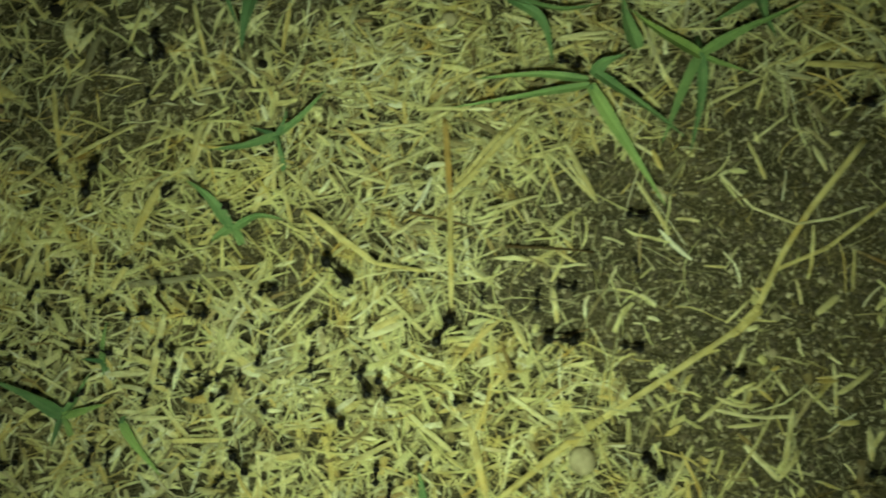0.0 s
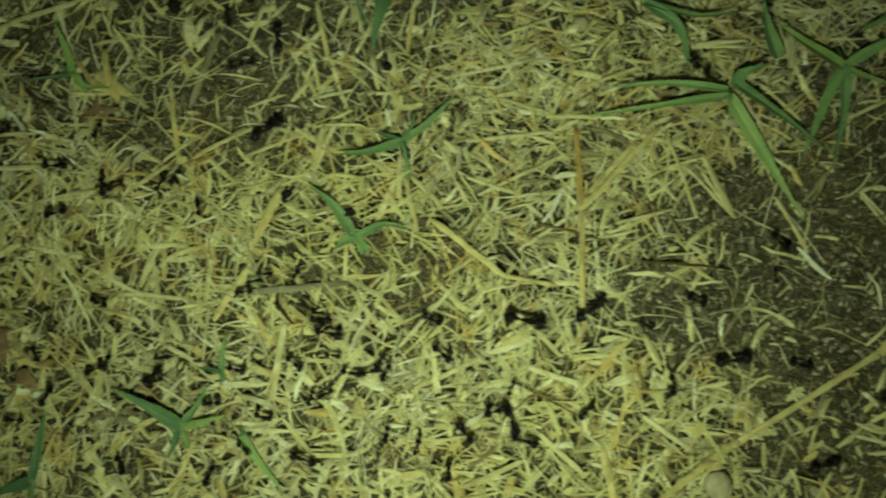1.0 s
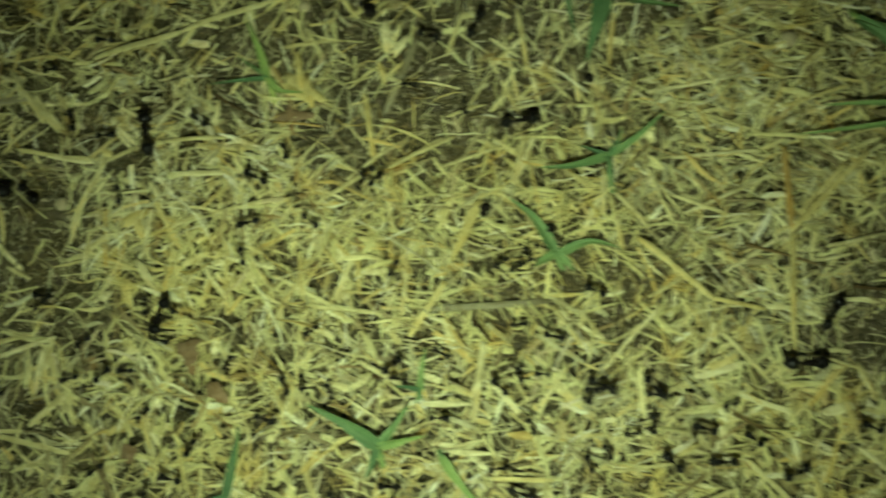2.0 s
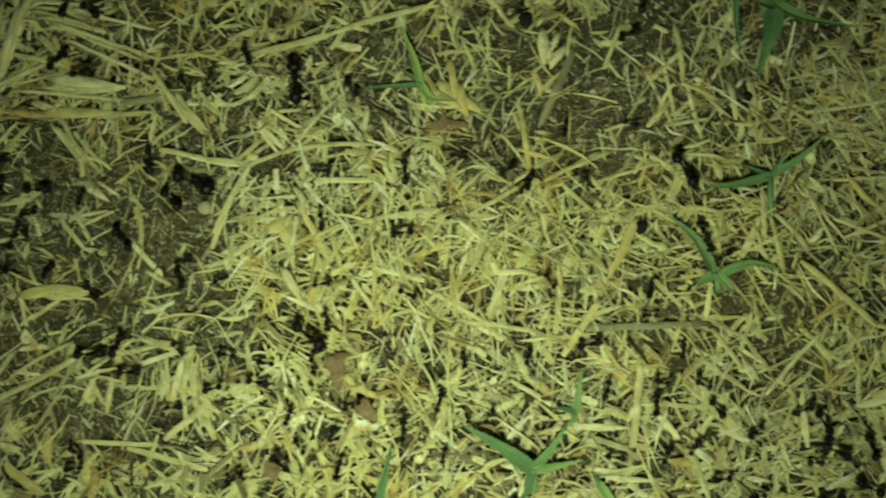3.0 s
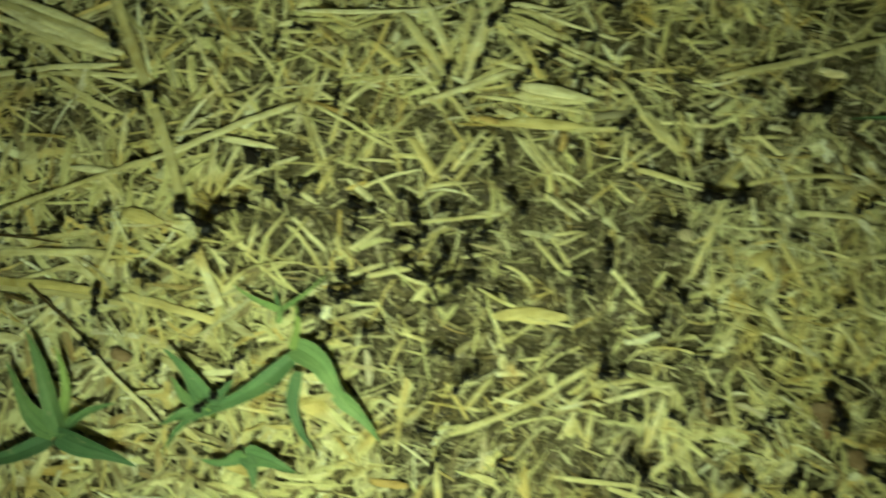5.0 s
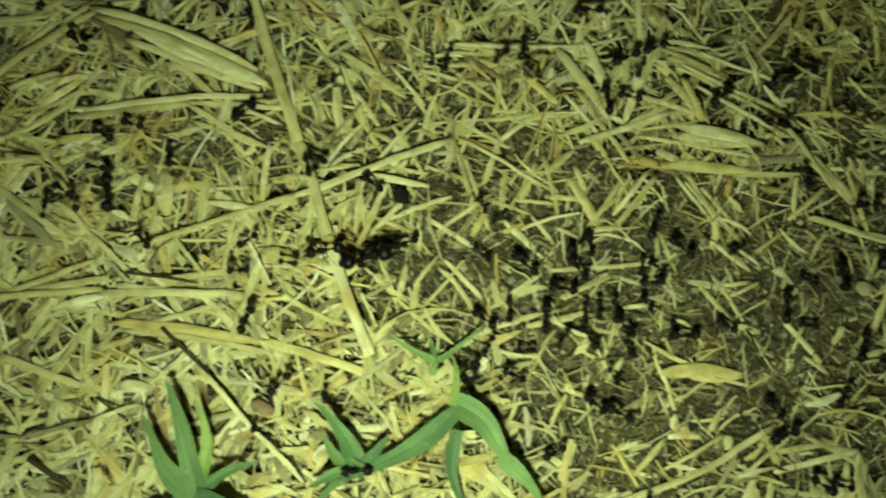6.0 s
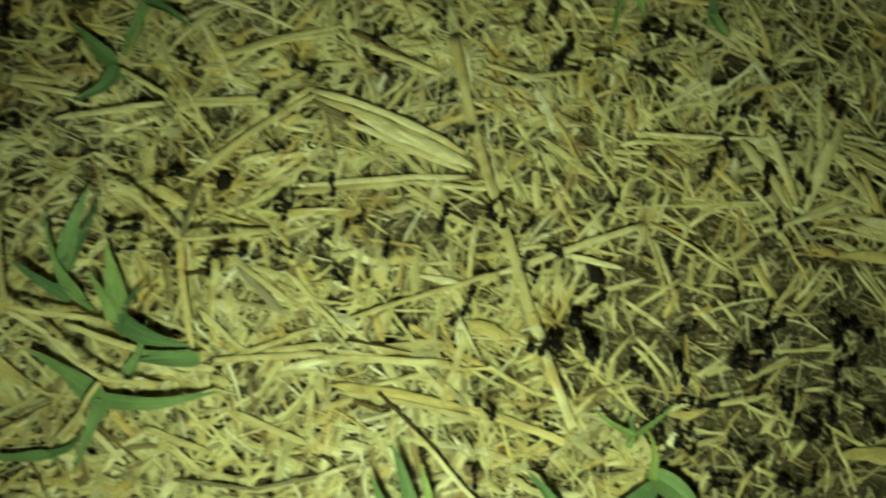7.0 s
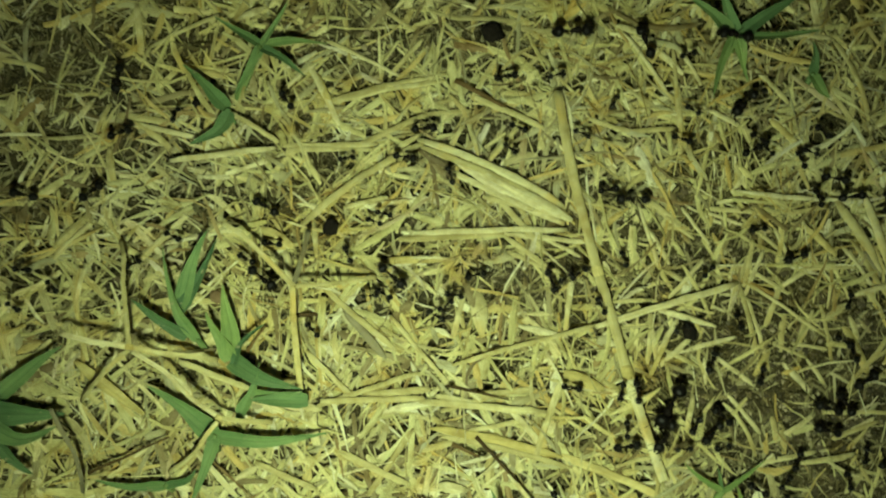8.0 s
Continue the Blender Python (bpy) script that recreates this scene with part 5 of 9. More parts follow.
straw("husk", -364.9, 50.4, -363.5, 39.3, 1.21)
straw("husk", -438.6, 47.9, -434.8, 37.2, 1.36)
straw("straw", -431.2, 52.9, -419.9, 58.8, 1.36)
straw("straw", -392.6, 37.7, -392.9, 25.0, 1.51)
straw("gold", -415.5, 41.1, -400.5, 45.6, 2.12)
straw("straw", -496.8, 32.7, -503.5, 19.6, 1.51)
straw("straw", -494.4, 20.5, -493.9, 9.4, 1.21)
straw("straw", -471.1, 41.9, -482.6, 22.9, 1.51)
straw("gold", -452.3, 41.8, -441.4, 38.8, 3.33)
straw("red", -460.4, 20.8, -454.9, 19.9, 3.94)
# short dark line, drawn as a flat strip
straw("twig", -436.7, 20.5, -427.8, 23.0, 1.21)
straw("twig", -446.3, 8.0, -443.1, 16.1, 0.91)
straw("grey", -424.1, 25.7, -409.1, 15.3, 2.27)
straw("straw", -297.4, 42.6, -290.9, 36.5, 1.25)
straw("straw", -279.8, 79.2, -258.8, 77.0, 1.39)
straw("gold", -272.0, 61.4, -245.8, 63.3, 1.94)
straw("straw", -272.7, 68.2, -234.4, 67.7, 1.11)
straw("straw", -263.4, 95.1, -235.9, 90.8, 1.11)
straw("straw", -266.0, 89.8, -238.3, 80.9, 1.11)
straw("straw", -259.5, 84.7, -233.7, 75.5, 1.11)
straw("husk", -263.1, 72.4, -240.6, 71.3, 3.02, 0, 1)
straw("straw", -269.2, 103.8, -275.4, 77.8, 2.06, 0, 1)
straw("straw", -314.2, 69.6, -317.7, 53.6, 1.11)
straw("straw", -319.3, 64.0, -305.4, 59.0, 1.11)

# ---- stones and crumbs ----
pebble(41.3, -40.2, 8.5)
pebble(102.3, 3.1, 2.8)
pebble(100.8, -8.1, 3.2)
pebble(105.9, -10.7, 1.9)
pebble(1.3, 99.3, 5.3)
pebble(48.1, 68.4, 3.9)
pebble(115.4, 49.3, 2.5)
pebble(117.8, 14.4, 2.5)
pebble(53.8, 13.6, 1.8)
pebble(101.5, 39.3, 2.8)
pebble(-213.4, 38.0, 4.1)
pebble(-146.1, 102.3, 3.8)
pebble(-437.5, 103.8, 2.3)
pebble(-437.2, 99.4, 1.9)
pebble(-434.1, 102.5, 1.6)
pebble(-88.8, 42.5, 3.9, dark=True)
pebble(-69.7, 37.8, 3.9, dark=True)
pebble(-72.9, 32.7, 2.1, dark=True)
pebble(-58.7, 84.2, 3.2, dark=True)
# black lump in place of a shaded hole in the litter
pebble(-433.2, 46.6, 4.7, dark=True)
pebble(-479.4, 71.9, 2.2, dark=True)
pebble(-330.3, 42.1, 4.2, 0.45, dark=True)
pebble(-444.6, 5.8, 3.7, dark=True)
pebble(-126.3, 101.8, 4.6, dark=True)
pebble(-402.6, 112.6, 6.2, dark=True)

# ---- grass shoots ----
tuft("bright green grass shoot with pointed blades in the litter", [
    ([(-53.0, 59.8, 2.1), (-63.5, 56.4, 2.5), (-73.6, 54.7, 2.9)], 2.59, True),
    ([(-53.0, 59.8, 2.1), (-45.8, 65.2, 3.4), (-37.4, 73.2, 4.6)], 2.42, False),
    ([(-53.4, 59.8, 2.1), (-57.4, 61.1, 2.5), (-61.8, 62.8, 2.9)], 1.90, True),
    ([(-53.0, 59.8, 2.1), (-51.0, 63.4, 3.4), (-49.6, 68.3, 4.2)], 1.73, False)],
    stem=(-51.2, 49.1))
tuft("bright green grass shoot with pointed blades in the litter", [
    ([(-67.4, 30.8, 1.3), (-73.7, 39.9, 2.1), (-82.0, 45.6, 2.5)], 3.45, False),
    ([(-66.5, 30.2, 1.3), (-58.5, 34.2, 2.1), (-49.7, 32.4, 2.1)], 2.59, False),
    ([(-67.4, 30.8, 1.3), (-70.7, 28.4, 1.7), (-73.3, 26.6, 1.7)], 3.11, False),
    ([(-66.9, 30.2, 1.3), (-63.7, 27.5, 1.7), (-62.4, 25.4, 1.7)], 2.42, False)],
    stem=(-64.7, 25.8))
tuft("dark green grass shoot with folded pointed blades", [
    ([(45.8, 75.8, 3.4), (27.1, 73.0, 3.4), (2.2, 69.1, 2.5)], 2.42, False),
    ([(45.3, 77.6, 3.4), (28.9, 79.7, 3.8), (9.7, 78.2, 3.4)], 2.59, False),
    ([(45.8, 75.8, 3.4), (56.0, 58.4, 3.4), (69.9, 37.8, 1.7)], 4.14, False),
    ([(47.7, 79.8, 3.4), (59.0, 71.2, 3.4), (76.0, 59.8, 1.7)], 3.80, False),
    ([(46.8, 78.5, 3.4), (50.4, 82.6, 3.8), (56.7, 85.8, 3.8)], 4.14, False)],
    stem=(48.8, 69.2))
tuft("dark green grass shoot with folded pointed blades", [
    ([(81.7, 85.7, 3.8), (70.0, 91.9, 4.6), (58.6, 100.1, 5.0)], 4.83, False),
    ([(81.7, 86.3, 3.8), (95.1, 93.7, 4.6), (114.8, 102.3, 5.5)], 3.28, False),
    ([(81.7, 85.7, 3.8), (81.2, 70.1, 3.8), (76.9, 53.9, 2.1)], 3.28, False),
    ([(80.8, 85.7, 3.8), (74.2, 72.1, 3.4), (68.3, 57.1, 1.7)], 3.28, False),
    ([(81.7, 85.7, 3.8), (89.0, 83.3, 2.9), (98.2, 80.3, 2.1)], 1.73, True),
    ([(61.4, 88.0, 2.9), (58.7, 95.8, 4.2), (56.0, 105.8, 5.0)], 5.87, False)],
    stem=(82.1, 93.5))
tuft("dark green grass shoot with folded pointed blades", [
    ([(19.9, 105.3, 3.4), (31.0, 97.8, 3.4), (34.2, 83.3, 2.1)], 3.80, False),
    ([(20.3, 105.3, 3.4), (36.5, 101.5, 3.4), (49.2, 103.4, 3.4)], 2.42, True)],
    stem=(21.5, 110.7))
tuft("dark green grass shoot with folded pointed blades", [
    ([(100.7, 106.0, 3.4), (102.1, 98.0, 3.4), (105.2, 91.3, 2.5)], 4.14, False),
    ([(100.7, 106.0, 3.4), (92.1, 99.7, 3.8), (84.8, 96.0, 3.8)], 2.42, False)],
    stem=(102.0, 110.6))
tuft("dark green grass shoot with folded pointed blades", [
    ([(-116.2, -27.1, 1.7), (-126.3, -21.3, 2.9), (-136.8, -15.6, 3.8)], 4.13, True),
    ([(-116.3, -26.7, 1.7), (-111.7, -20.8, 2.9), (-107.8, -14.2, 3.8)], 2.48, False),
    ([(-116.2, -27.1, 1.7), (-110.0, -25.7, 2.1), (-102.8, -23.4, 2.1)], 2.64, False),
    ([(-116.6, -27.1, 1.7), (-117.9, -32.4, 1.7), (-119.4, -36.5, 1.3)], 2.31, True)],
    stem=(-114.8, -33.2))
tuft("dark green grass shoot with folded pointed blades", [
    ([(-158.0, -43.1, 1.7), (-156.6, -33.4, 2.9), (-155.5, -22.6, 3.8)], 2.48, True),
    ([(-158.0, -43.1, 1.7), (-163.8, -45.5, 2.1), (-170.3, -48.6, 2.1)], 3.30, True)],
    stem=(-160.0, -48.8))
tuft("bright green grass shoot with pointed blades in the litter", [
    ([(-155.3, 78.4, 2.1), (-158.2, 86.6, 3.4), (-162.3, 96.0, 4.2)], 2.64, False),
    ([(-155.3, 78.7, 2.1), (-162.6, 77.9, 2.5), (-172.8, 75.9, 2.9)], 1.55, True),
    ([(-155.7, 79.0, 2.1), (-159.7, 81.7, 2.5), (-164.5, 85.0, 2.9)], 1.24, True),
    ([(-155.1, 78.4, 2.1), (-151.7, 75.2, 1.7), (-144.3, 74.7, 1.3)], 2.48, False)],
    stem=(-153.0, 71.9))
tuft("bright green grass shoot with pointed blades in the litter", [
    ([(-105.4, -11.3, 0.8), (-105.0, -5.4, 1.7), (-104.6, 1.5, 2.1)], 2.33, False),
    ([(-105.4, -10.9, 0.8), (-108.7, -10.3, 1.3), (-112.4, -10.3, 1.3)], 1.40, True)],
    stem=(-105.6, -14.6))
tuft("bright green grass shoot with pointed blades in the litter", [
    ([(-98.4, -29.0, 0.8), (-92.2, -36.7, 1.7), (-84.4, -44.8, 2.1)], 2.59, False)],
    stem=(-98.9, -27.6))
tuft("bright green grass shoot with pointed blades in the litter", [
    ([(-6.4, -51.6, 0.8), (-7.1, -47.3, 1.7), (-7.8, -43.1, 2.1)], 2.42, False)],
    stem=(-6.8, -52.3))
tuft("bright green grass shoot with pointed blades in the litter", [
    ([(-157.3, -35.9, 1.3), (-156.4, -29.8, 2.1), (-155.4, -23.8, 2.5)], 2.48, False)],
    stem=(-157.4, -38.2))
tuft("bright green grass shoot with pointed blades in the litter", [
    ([(-315.2, 3.3, 1.3), (-321.2, 5.1, 2.5), (-327.4, 7.9, 3.4)], 1.67, False),
    ([(-314.8, 3.4, 1.3), (-309.9, 8.2, 2.5), (-305.2, 14.1, 3.4)], 1.39, False),
    ([(-315.2, 3.3, 1.3), (-316.5, 5.9, 2.1), (-317.7, 9.1, 2.5)], 1.25, False)],
    stem=(-315.6, -0.2))
tuft("bright green grass shoot with pointed blades in the litter", [
    ([(-465.0, 91.6, 2.9), (-471.7, 94.2, 3.8), (-480.8, 96.8, 3.8)], 2.89, False),
    ([(-465.0, 91.6, 2.9), (-462.6, 97.5, 4.2), (-460.4, 105.1, 5.0)], 2.28, False),
    ([(-465.1, 91.9, 2.9), (-456.2, 95.1, 3.8), (-446.7, 96.6, 3.8)], 2.28, True),
    ([(-464.9, 91.1, 2.9), (-457.8, 89.0, 3.8), (-450.4, 85.9, 3.8)], 2.89, True),
    ([(-464.9, 91.2, 2.9), (-466.3, 83.1, 2.5), (-467.9, 75.3, 1.7)], 2.74, False)],
    stem=(-468.4, 74.6))
tuft("dark green grass shoot with folded pointed blades", [
    ([(-468.8, 71.5, 2.1), (-475.3, 75.4, 3.4), (-484.8, 81.0, 3.8)], 4.26, False),
    ([(-468.2, 70.8, 2.1), (-469.7, 64.3, 2.9), (-476.2, 59.2, 3.4)], 4.56, True)],
    stem=(-467.6, 68.8))
tuft("dark green grass shoot with folded pointed blades", [
    ([(-335.9, 126.8, 3.4), (-342.5, 130.7, 4.6), (-351.4, 135.0, 5.5)], 3.96, True),
    ([(-335.1, 127.0, 3.4), (-339.2, 133.3, 4.6), (-342.8, 139.0, 5.5)], 3.65, False),
    ([(-334.3, 127.2, 3.4), (-327.3, 135.4, 4.6), (-319.4, 144.0, 5.5)], 4.26, True),
    ([(-334.3, 127.2, 3.4), (-322.8, 129.7, 4.2), (-311.0, 135.4, 4.6)], 3.04, True),
    ([(-335.7, 126.0, 3.4), (-337.3, 117.9, 2.9), (-337.2, 107.9, 2.1)], 3.04, True),
    ([(-334.1, 126.4, 3.4), (-331.4, 121.2, 2.9), (-328.3, 115.3, 2.1)], 3.35, False)],
    stem=(-333.5, 124.1))
tuft("dark green grass shoot with folded pointed blades", [
    ([(-310.7, 122.4, 2.1), (-307.8, 118.6, 2.5), (-305.3, 115.8, 2.5)], 3.65, True),
    ([(-310.7, 122.4, 2.1), (-310.9, 127.3, 2.5), (-312.7, 132.0, 2.9)], 2.74, True)],
    stem=(-309.9, 121.3))
tuft("bright green grass shoot with pointed blades in the litter", [
    ([(-447.4, -14.5, 2.1), (-455.9, -10.5, 3.4), (-467.9, -5.9, 3.8)], 5.17, False),
    ([(-447.6, -14.8, 2.1), (-433.8, -12.7, 3.4), (-417.9, -6.8, 3.4)], 3.96, False),
    ([(-447.1, -14.4, 2.1), (-447.0, -23.1, 2.5), (-448.6, -33.0, 2.5)], 3.35, False),
    ([(-442.7, -9.6, 2.1), (-441.3, -2.4, 3.4), (-441.1, 6.7, 3.8)], 2.74, False),
    ([(-441.6, -2.6, 2.1), (-435.7, -1.1, 2.9), (-427.9, 1.6, 2.9)], 3.35, False)],
    stem=(-446.5, -18.8))
tuft("dark green grass shoot with folded pointed blades", [
    ([(-507.4, -22.4, 3.4), (-498.4, -10.4, 4.6), (-491.5, -1.5, 5.0)], 4.56, True),
    ([(-508.7, -23.2, 3.4), (-496.1, -21.0, 5.0), (-485.8, -17.4, 5.0)], 7.00, True),
    ([(-508.4, -24.1, 3.4), (-496.1, -26.9, 4.2), (-487.0, -22.2, 4.2)], 5.17, True),
    ([(-508.1, -24.8, 3.4), (-498.2, -31.2, 3.4), (-489.4, -34.8, 3.4)], 4.56, True)],
    stem=(-510.5, -22.6))
tuft("bright green grass shoot with pointed blades in the litter", [
    ([(-456.5, -30.1, 1.3), (-464.9, -32.3, 2.1), (-474.4, -33.1, 2.5)], 2.74, False),
    ([(-456.5, -30.1, 1.3), (-451.4, -27.3, 1.7), (-449.2, -23.8, 2.1)], 2.13, False)],
    stem=(-455.0, -31.2))
tuft("tall dark green grass tuft with raised pointed blades", [
    ([(-58.0, 105.0, 16), (-60.0, 95.0, 16), (-62.0, 84.0, 13)], 5.2, True),
    ([(-57.0, 106.0, 16), (-49.0, 102.0, 18), (-37.0, 99.0, 18)], 3.6, True),
    ([(-58.0, 107.0, 16), (-52.0, 110.0, 18), (-41.0, 112.0, 19)], 3.2, True),
    ([(-58.0, 106.0, 16), (-64.0, 106.0, 18), (-69.0, 112.0, 18)], 4.4, False),
    ([(-58.0, 107.0, 16), (-61.0, 111.0, 20), (-64.0, 116.0, 22)], 4.2, True),
    ([(-67.0, 117.0, 12), (-68.0, 104.0, 12), (-65.0, 93.0, 8)], 2.7, True),
    ([(-61.0, 116.0, 14), (-60.0, 109.0, 13), (-58.0, 103.0, 10)], 3.2, False)],
    stem=(-47.0, 113.0))
tuft("bright green grass shoot with clustered pointed blades", [
    ([(-459.0, 8.0, 3), (-465.0, 13.0, 5), (-469.0, 20.0, 6.5), (-473.0, 30.0, 7)], 3.0, False),
    ([(-466.0, 15.0, 4), (-465.0, 24.0, 6), (-463.0, 37.0, 7)], 4.6, False),
    ([(-466.0, 14.0, 4), (-463.0, 23.0, 5), (-460.0, 35.0, 6)], 4.0, True),
    ([(-462.0, 8.0, 3), (-470.0, 11.0, 5), (-478.0, 14.0, 5)], 3.4, True),
    ([(-449.0, 5.0, 3), (-453.0, 10.0, 5), (-458.0, 16.0, 6)], 4.4, False),
    ([(-449.0, 5.0, 3), (-451.0, 13.0, 5), (-455.0, 24.0, 6.5)], 5.6, False),
    ([(-448.0, 4.0, 3), (-447.0, 10.0, 4), (-442.0, 17.0, 5)], 2.2, True),
    ([(-449.0, 5.0, 3), (-440.0, 3.0, 5), (-428.0, 2.0, 4)], 5.4, True),
    ([(-426.0, 0.0, 2), (-434.0, -2.0, 3.5), (-441.0, -3.0, 4)], 4.4, False),
    ([(-443.0, -8.0, 2), (-441.0, -2.0, 4), (-440.0, 5.0, 5)], 3.0, False)],
    stem=(-458.0, 6.0))
tuft("bright green grass shoot with folded drooping blades", [
    ([(-309.0, -7.0, 4), (-315.0, -14.0, 5), (-322.0, -20.0, 4), (-333.0, -27.0, 2.5), (-338.0, -35.0, 1.5)], 4.6, False),
    ([(-310.0, -5.0, 4), (-303.0, -8.0, 6), (-298.0, -13.0, 6), (-294.0, -18.0, 4)], 6.4, False),
    ([(-298.0, -15.0, 4), (-292.0, -19.0, 4.5), (-285.0, -25.0, 3)], 4.2, False),
    ([(-308.0, -11.0, 3), (-308.0, -19.0, 4), (-305.0, -26.0, 3), (-301.0, -30.0, 2)], 3.0, True),
    ([(-310.0, -6.0, 4), (-310.0, -0.0, 3), (-312.0, 6.0, 2)], 2.2, False)],
    stem=(-310.0, -5.0))
tuft("bright green grass shoot with short broad blades", [
    ([(-328.0, -23.0, 3), (-333.0, -16.0, 5), (-341.0, -10.0, 6)], 4.4, False),
    ([(-328.0, -23.0, 3), (-334.0, -21.0, 4), (-338.0, -16.0, 5)], 3.4, True),
    ([(-330.0, -24.0, 3), (-334.0, -25.0, 4), (-339.0, -28.0, 3.5)], 3.4, False),
    ([(-329.0, -24.0, 3), (-325.0, -18.0, 4), (-323.0, -15.0, 4)], 3.0, True)],
    stem=(-328.0, -25.0))
tuft("dark green grass shoot with broad folded blades", [
    ([(-362.0, -34.0, 4), (-367.0, -23.0, 7), (-374.0, -10.0, 8)], 5.4, True),
    ([(-363.0, -34.0, 4), (-371.0, -28.0, 6), (-378.0, -18.0, 7)], 4.8, True),
    ([(-363.0, -34.0, 4), (-353.0, -36.0, 6), (-342.0, -38.0, 5)], 6.0, True),
    ([(-363.0, -34.0, 4), (-357.0, -28.0, 5), (-350.0, -24.0, 5)], 3.0, False),
    ([(-364.0, -35.0, 4), (-372.0, -40.0, 5), (-384.0, -43.0, 5)], 4.6, True),
    ([(-363.0, -32.0, 4), (-362.0, -23.0, 6), (-367.0, -13.0, 7)], 3.8, False)],
    stem=(-365.0, -37.0))
tuft("bright green grass shoot with short broad blades", [
    ([(-318.0, -33.0, 2), (-312.0, -33.0, 3.5), (-305.0, -36.0, 3)], 5.0, False),
    ([(-318.0, -33.0, 2), (-322.0, -35.0, 3), (-328.0, -35.0, 3)], 3.2, False),
    ([(-318.0, -33.0, 2), (-315.0, -36.0, 3), (-314.0, -41.0, 2)], 3.6, True)],
    stem=(-319.0, -35.0))


# ---- what moves ----
def motions():
    walk(torch, [(t, pose(x, y, z, rx, ry, rz) @ pose(*TORCH_AT)) for t, x, y, z, rx, ry, rz in PATH])
    more_ants(235)
    ant_walks(0, 11.9, [(0, -109.3, 44.8, 77), (0.5, -103.3, 52.7, 50), (1, -94.5, 62.2, 35), (1.5, -88.8, 67.6, 24), (2, -79.8, 68.8, 13), (2.75, -79.0, 61.7, -33), (3.5, -78.3, 54.7, -78), (5, -73.9, 41.3, -69), (6.5, -68.3, 28.3, -68), (8, -63.3, 15.1, -69)])
    ant_walks(1, 13.5, [(0, -189.1, 52.5, 17), (0.75, -187.0, 53.1, 47), (1.5, -184.8, 53.8, 78), (2, -187.7, 58.8, 101), (3.5, -190.8, 78.6, 94), (3.67, -190.3, 78.7, 47), (3.83, -189.8, 78.7, 0), (4, -189.2, 78.8, -47), (4.5, -187.4, 74.9, -52), (4.75, -186.6, 74.7, -18), (5, -185.9, 74.6, 17), (5.2, -185.0, 75.7, 29), (6.6, -177.6, 82.5, 41), (8, -169.8, 89.0, 40)])
    ant_walks(2, 12.9, [(0, -32.9, 16.5, -43), (0.5, -26.7, 7.1, -31), (1, -16.1, 6.3, -12), (1.5, -4.4, 1.8, -12), (2, 1.8, 2.4, 3), (2.75, 1.8, -0.4, -43), (3.5, 1.7, -3.1, -88), (5, 2.2, -8.5, -88), (6.5, 2.0, -14.0, -81), (8, 3.8, -19.2, -71)])
    ant_walks(3, 11.1, [(0, -0.7, -1.4, 58), (0.5, -1.7, 4.1, 71), (1, 3.2, 9.9, 39), (1.5, 11.8, 14.4, 41), (2, 10.7, 16.5, 63), (3.5, 7.6, 22.8, 108), (5, 6.4, 29.7, 100), (6.5, 5.3, 36.6, 100), (8, 3.8, 43.5, 102)])
    ant_walks(4, 11.3, [(0, 34.7, -4.0, -3), (0.5, 37.0, -5.4, 0), (1, 44.8, -3.9, 10), (1.5, 50.4, -4.2, -3), (2.8, 64.7, -5.0, -6), (4.1, 78.9, -7.4, -8), (5.4, 93.2, -9.1, -1), (6.7, 107.6, -7.9, -1), (8, 121.9, -9.7, -7)])
    ant_walks(5, 8.4, [(0, -24.4, -17.6, -66), (0.5, -20.0, -29.3, -49), (1, -15.6, -27.9, -19), (1.5, -9.4, -29.4, 0), (2, -0.1, -27.8, 29), (2.75, 1.8, -29.3, -8), (3.5, 3.6, -30.8, -46), (5, 6.4, -34.5, -63), (6.5, 7.8, -39.0, -70), (8, 9.7, -43.3, -66)])
    ant_walks(6, 8.2, [(0, -242.3, 87.7, -76), (1.17, -238.2, 71.9, -72), (2.33, -232.5, 56.6, -71), (3.5, -227.7, 41.0, -86), (4, -227.3, 30.8, -78), (4.5, -225.2, 29.2, -37), (5, -215.3, 21.8, -35), (5.07, -215.3, 21.9, 18), (5.13, -215.2, 22.0, 70), (5.2, -215.1, 22.1, 123), (5.9, -214.4, 23.1, 88), (6.6, -213.6, 24.1, 53), (8, -212.0, 26.2, 52)])
    ant_walks(7, 13.5, [(0, -262.4, 25.9, 33), (1.17, -246.1, 36.3, 22), (2.33, -227.1, 40.1, 16), (3.5, -208.9, 47.0, -39), (4, -205.1, 48.3, 21), (4.5, -205.6, 48.2, 21), (4.67, -205.7, 48.3, 76), (4.83, -205.8, 48.4, 131), (5, -205.9, 48.4, 186), (5.1, -208.6, 48.0, 154), (5.2, -211.3, 47.6, 122), (5.67, -209.8, 47.5, 78), (6.13, -208.4, 47.4, 34), (6.6, -206.9, 47.3, -11), (8, -202.8, 46.1, -17)])
    ant_walks(8, 13.5, [(0, -351.7, 14.9, 114), (1.47, -353.9, 19.7, 107), (2.93, -354.7, 25.0, 89), (4.4, -353.7, 30.2, 65), (4.45, -352.9, 30.4, 18), (4.5, -352.1, 30.6, -28), (5, -339.7, 22.8, -30), (5.2, -337.4, 22.1, -40), (5.75, -335.5, 23.8, -1), (6.3, -333.5, 25.5, 37), (6.5, -331.8, 26.4, -9), (7.25, -332.7, 23.9, -59), (8, -333.5, 21.5, -109)])
